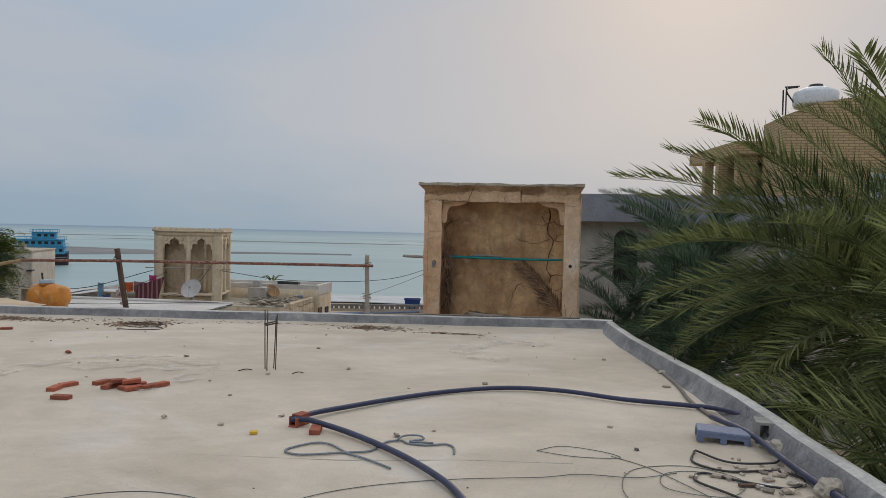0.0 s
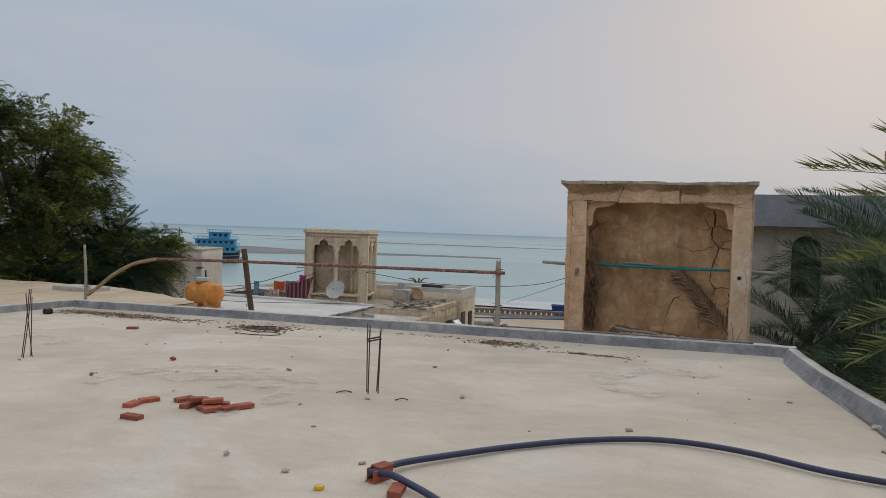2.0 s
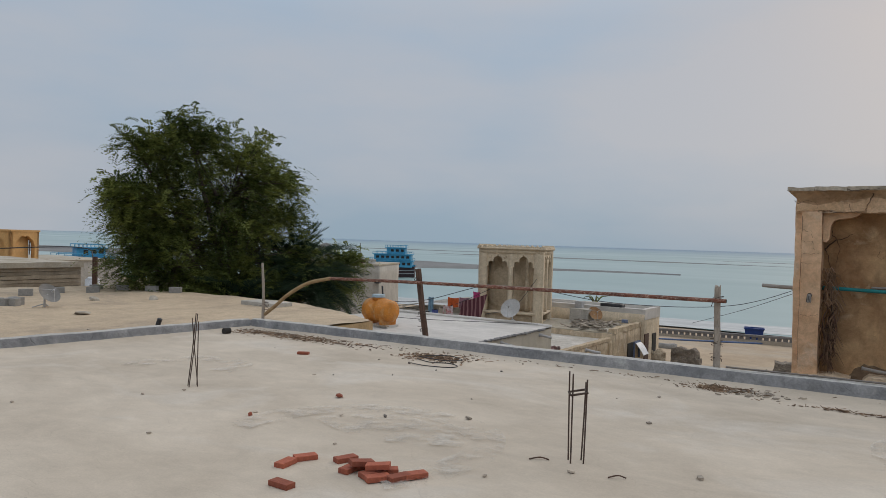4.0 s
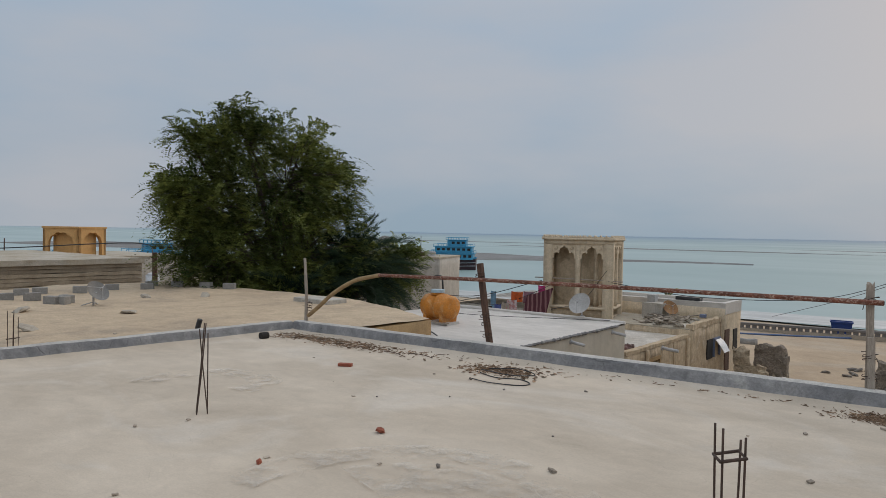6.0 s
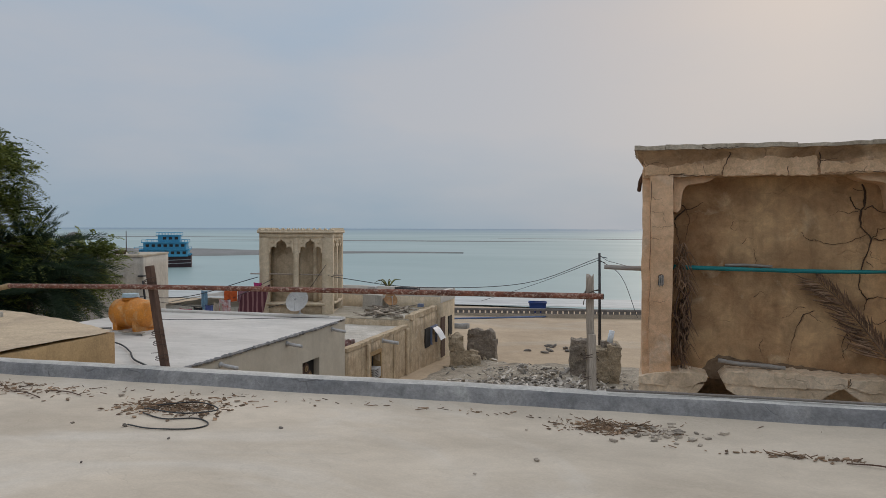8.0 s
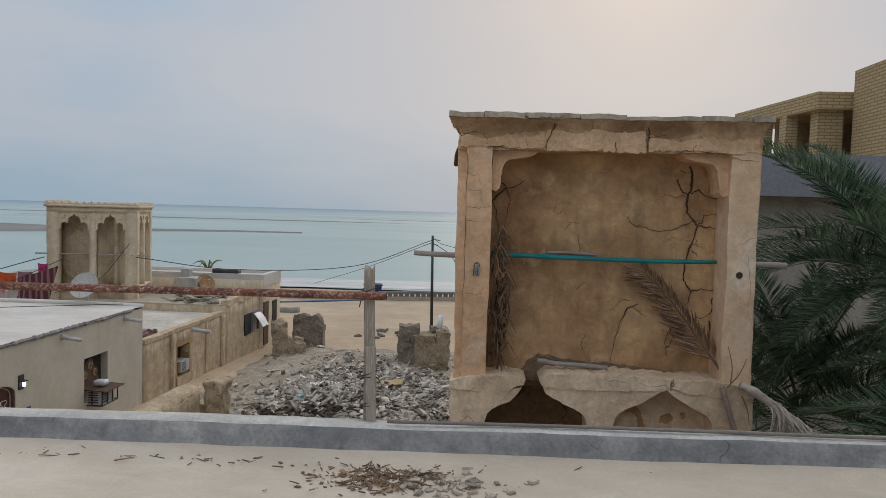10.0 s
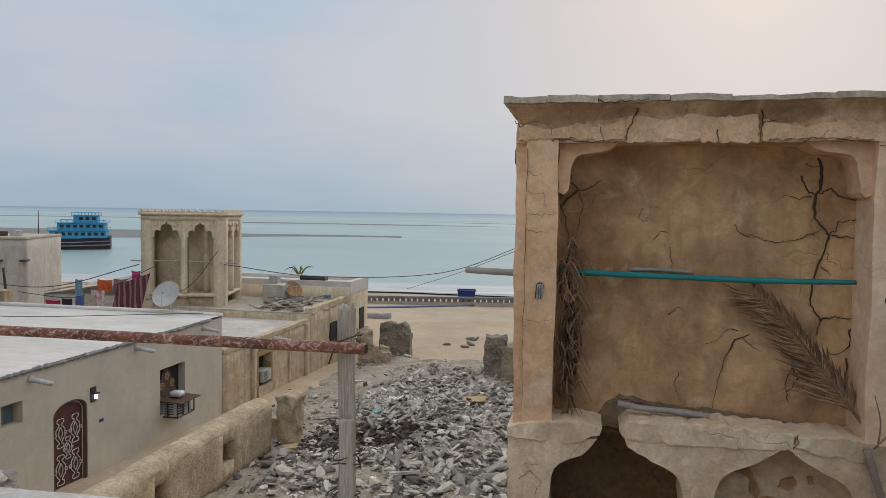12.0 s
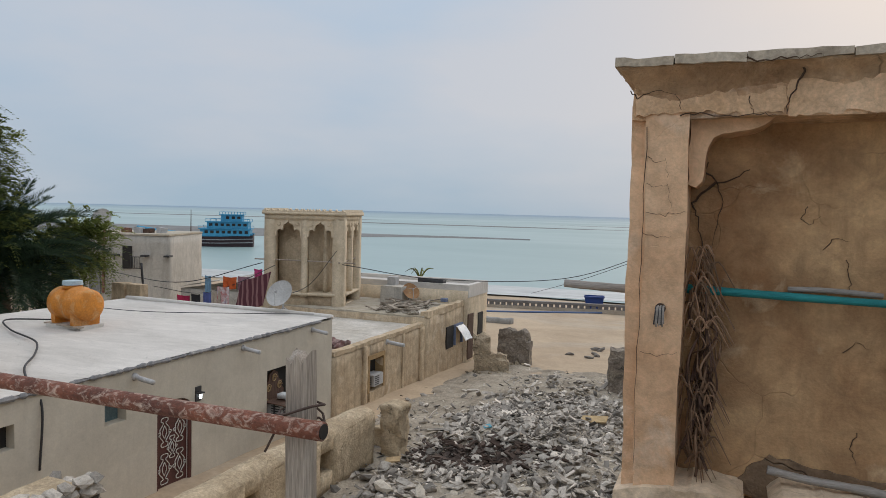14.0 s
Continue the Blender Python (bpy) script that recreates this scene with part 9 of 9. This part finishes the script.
# ---- east: grey house and yellow brick building ----
def brick_mat(name, c1, c2, mortar):
    m = mat(name, c1, c2, 0.9, 1.0, 20, 0.0)
    tree = m.node_tree
    add, ln = link_nodes(tree)
    tc = add("ShaderNodeTexCoord")
    sep = add("ShaderNodeSeparateXYZ")
    ln(tc.outputs["Object"], sep.inputs[0])
    ad = add("ShaderNodeMath", operation="ADD")
    ln(sep.outputs[0], ad.inputs[0])
    ln(sep.outputs[1], ad.inputs[1])
    cb = add("ShaderNodeCombineXYZ")
    ln(ad.outputs[0], cb.inputs[0])
    ln(sep.outputs[2], cb.inputs[1])
    br = add("ShaderNodeTexBrick")
    br.inputs["Scale"].default_value = 1.0
    br.inputs["Brick Width"].default_value = 0.34
    br.inputs["Row Height"].default_value = 0.095
    br.inputs["Mortar Size"].default_value = 0.016
    br.inputs["Color1"].default_value = (*c1, 1)
    br.inputs["Color2"].default_value = (*c2, 1)
    br.inputs["Mortar"].default_value = (*mortar, 1)
    ln(cb.outputs[0], br.inputs["Vector"])
    ln(br.outputs["Color"], tree.nodes["Principled BSDF"].inputs["Base Color"])
    bp = add("ShaderNodeBump")
    bp.inputs["Strength"].default_value = 0.6
    bp.inputs["Distance"].default_value = 0.02
    bp.invert = True
    ln(br.outputs["Fac"], bp.inputs["Height"])
    ln(bp.outputs[0], tree.nodes["Principled BSDF"].inputs["Normal"])
    return m


M_YBRICK = brick_mat("yellow_brick", (0.50, 0.37, 0.19), (0.44, 0.32, 0.165), (0.26, 0.19, 0.11))


def build_yellow():
    r = thing("brick_house", "large yellow brick house with a rooftop porch", "house", (10, 31, -5.3))
    bm = bmesh.new()
    box(bm, 5.9, 28.9, -5.6, 20, 37, 2.4)
    part("lower_wall", bm, M_YBRICK, r)
    bm = bmesh.new()
    prism(bm, [(5.7, 4.72), (22, 4.72), (22, 5.22), (5.7, 5.22)], 28.7, 33.5)
    for v in bm.verts:
        if v.co.x < 6 and v.co.y < 30:
            v.co.x += 0.7
    part("roof_slab", bm, M_YBRICK, r, "thick brick-faced roof edge")
    for x, y, w, d in ((6.55, 28.95, 0.72, 0.5), (6.15, 30.2, 0.35, 0.5), (5.95, 31.6, 0.35, 0.5), (9.0, 28.95, 0.6, 0.5)):
        bm = bmesh.new()
        box(bm, x, y, 2.4, x + w, y + d, 4.75)
        part("pillar", bm, M_YBRICK, r, "square brick pillar")
    bm = bmesh.new()
    box(bm, 6.6, 31.8, 2.4, 20, 32.2, 4.75)
    part("porch_wall", bm, M_TANWALL, r)
    bm = bmesh.new()
    prism(bm, [(7.35, -5.6), (22, -5.6), (22, 6.45), (9.7, 6.45), (8.5, 6.25), (7.35, 5.8)], 26.4, 28.6)
    part("tall_wall", bm, M_YBRICK, r, "tall brick front with a sloping top")
    bm = bmesh.new()
    box(bm, 10.2, 26.3, 2.2, 11.6, 26.42, 3.8)
    w = part("window", bm, glass_mat("window_glass", (0.30, 0.40, 0.46), 0.1), r, "pale blue window pane")
    bm = bmesh.new()
    for x in (10.15, 10.85, 11.55):
        box(bm, x, 26.25, 2.15, x + 0.08, 26.3, 3.85)
    part("frame", bm, M_WHITE, w, "white window frame")
    bm = bmesh.new()
    box(bm, 7.9, 28.62, 4.9, 8.1, 28.7, 5.1)
    part("lamp_box", bm, M_WHITE, r, "small white lamp box")
    bm = bmesh.new()
    cyl(bm, (7.75, 27.5, 5.9), (7.75, 27.5, 7.0), 0.025, seg=6)
    tube(bm, [(7.7, 27.5, 7.0), (8.2, 27.5, 7.03)], 0.025, 5, 0)
    part("antenna", bm, M_CABLE, r, "thin antenna mast")


build_yellow()


def build_rooftank():
    r = thing("roof_tank", "white plastic water tank on the brick house", "water tank", (8.75, 27.5, 6.30), "", False)
    bm = bmesh.new()
    n = 24
    prof = [(0.02, 0), (0.72, 0), (0.75, 0.1), (0.75, 0.45), (0.70, 0.52), (0.40, 0.66), (0.02, 0.68)]
    rings = [[bm.verts.new((q * math.cos(2 * math.pi * k / n), q * math.sin(2 * math.pi * k / n), z)) for k in range(n)] for q, z in prof]
    for u, v in zip(rings, rings[1:]):
        for k in range(n):
            bm.faces.new((u[k], u[(k + 1) % n], v[(k + 1) % n], v[k]))
    part("body", bm, M_WHITE, r, "", True)
    bm = bmesh.new()
    cyl(bm, (0, 0, 0.66), (0, 0, 0.78), 0.26, 0.22, 16)
    part("lid", bm, M_CABLE, r, "black lid")
    bm = bmesh.new()
    tube(bm, [(-0.7, 0, 0.1), (-1.0, 0, 0.6), (-0.6, 0, 0.7)], 0.03, 5, 3)
    tube(bm, [(-1.1, 0, -0.3), (-1.1, 0, 0.6)], 0.03, 5, 0)
    part("pipework", bm, M_CABLE, r)


build_rooftank()


def build_grey_house():
    r = thing("house", "grey house with a deep concrete roof edge", "house", (4, 22, -5.3))
    grey = mat("grey_render_wall", (0.27, 0.275, 0.30), (0.22, 0.225, 0.245), 0.95, 0.8, 20, 0.3, streak=0.25)
    bm = bmesh.new()
    box(bm, -1.2, 20.5, 1.9, 9.5, 27, 2.66)
    part("roof_edge", bm, grey, r, "deep grey concrete roof edge")
    bm = bmesh.new()
    box(bm, -1.0, 21.0, -5.6, 9.3, 26.8, 1.9)
    part("wall", bm, M_PALEWALL, r, "pale rendered wall")
    bm = bmesh.new()
    arc = [(1.45 - 0.32 * math.cos(a), 1.40 + 0.30 * math.sin(a)) for a in [math.pi * k / 12 for k in range(13)]]
    prism(bm, [(1.13, 0.2)] + arc + [(1.77, 0.2)], 20.94, 21.06)
    w = part("window", bm, M_DARK, r, "dark arched window")
    bm = bmesh.new()
    for k in range(4):
        box(bm, 1.2 + 0.16 * k, 20.90, 0.2, 1.22 + 0.16 * k, 20.935, 1.55)
    part("bars", bm, M_CABLE, w, "thin iron bars")


build_grey_house()
bm = bmesh.new()
box(bm, 1.2, -7.3, -5.6, 1.35, 11.0, -4.2)
solo("garden_kerb", bm, M_PARAPET, "low grey garden wall under the palms", "wall")
bm = bmesh.new()
box(bm, 0.25, 12.2, -1.6, 3.2, 12.5, -1.1)
box(bm, 0.25, 12.2, -5.5, 3.2, 12.5, -1.6)
solo("garden_wall", bm, M_BLUEPL, "garden wall painted dusty blue beside the palms", "wall")
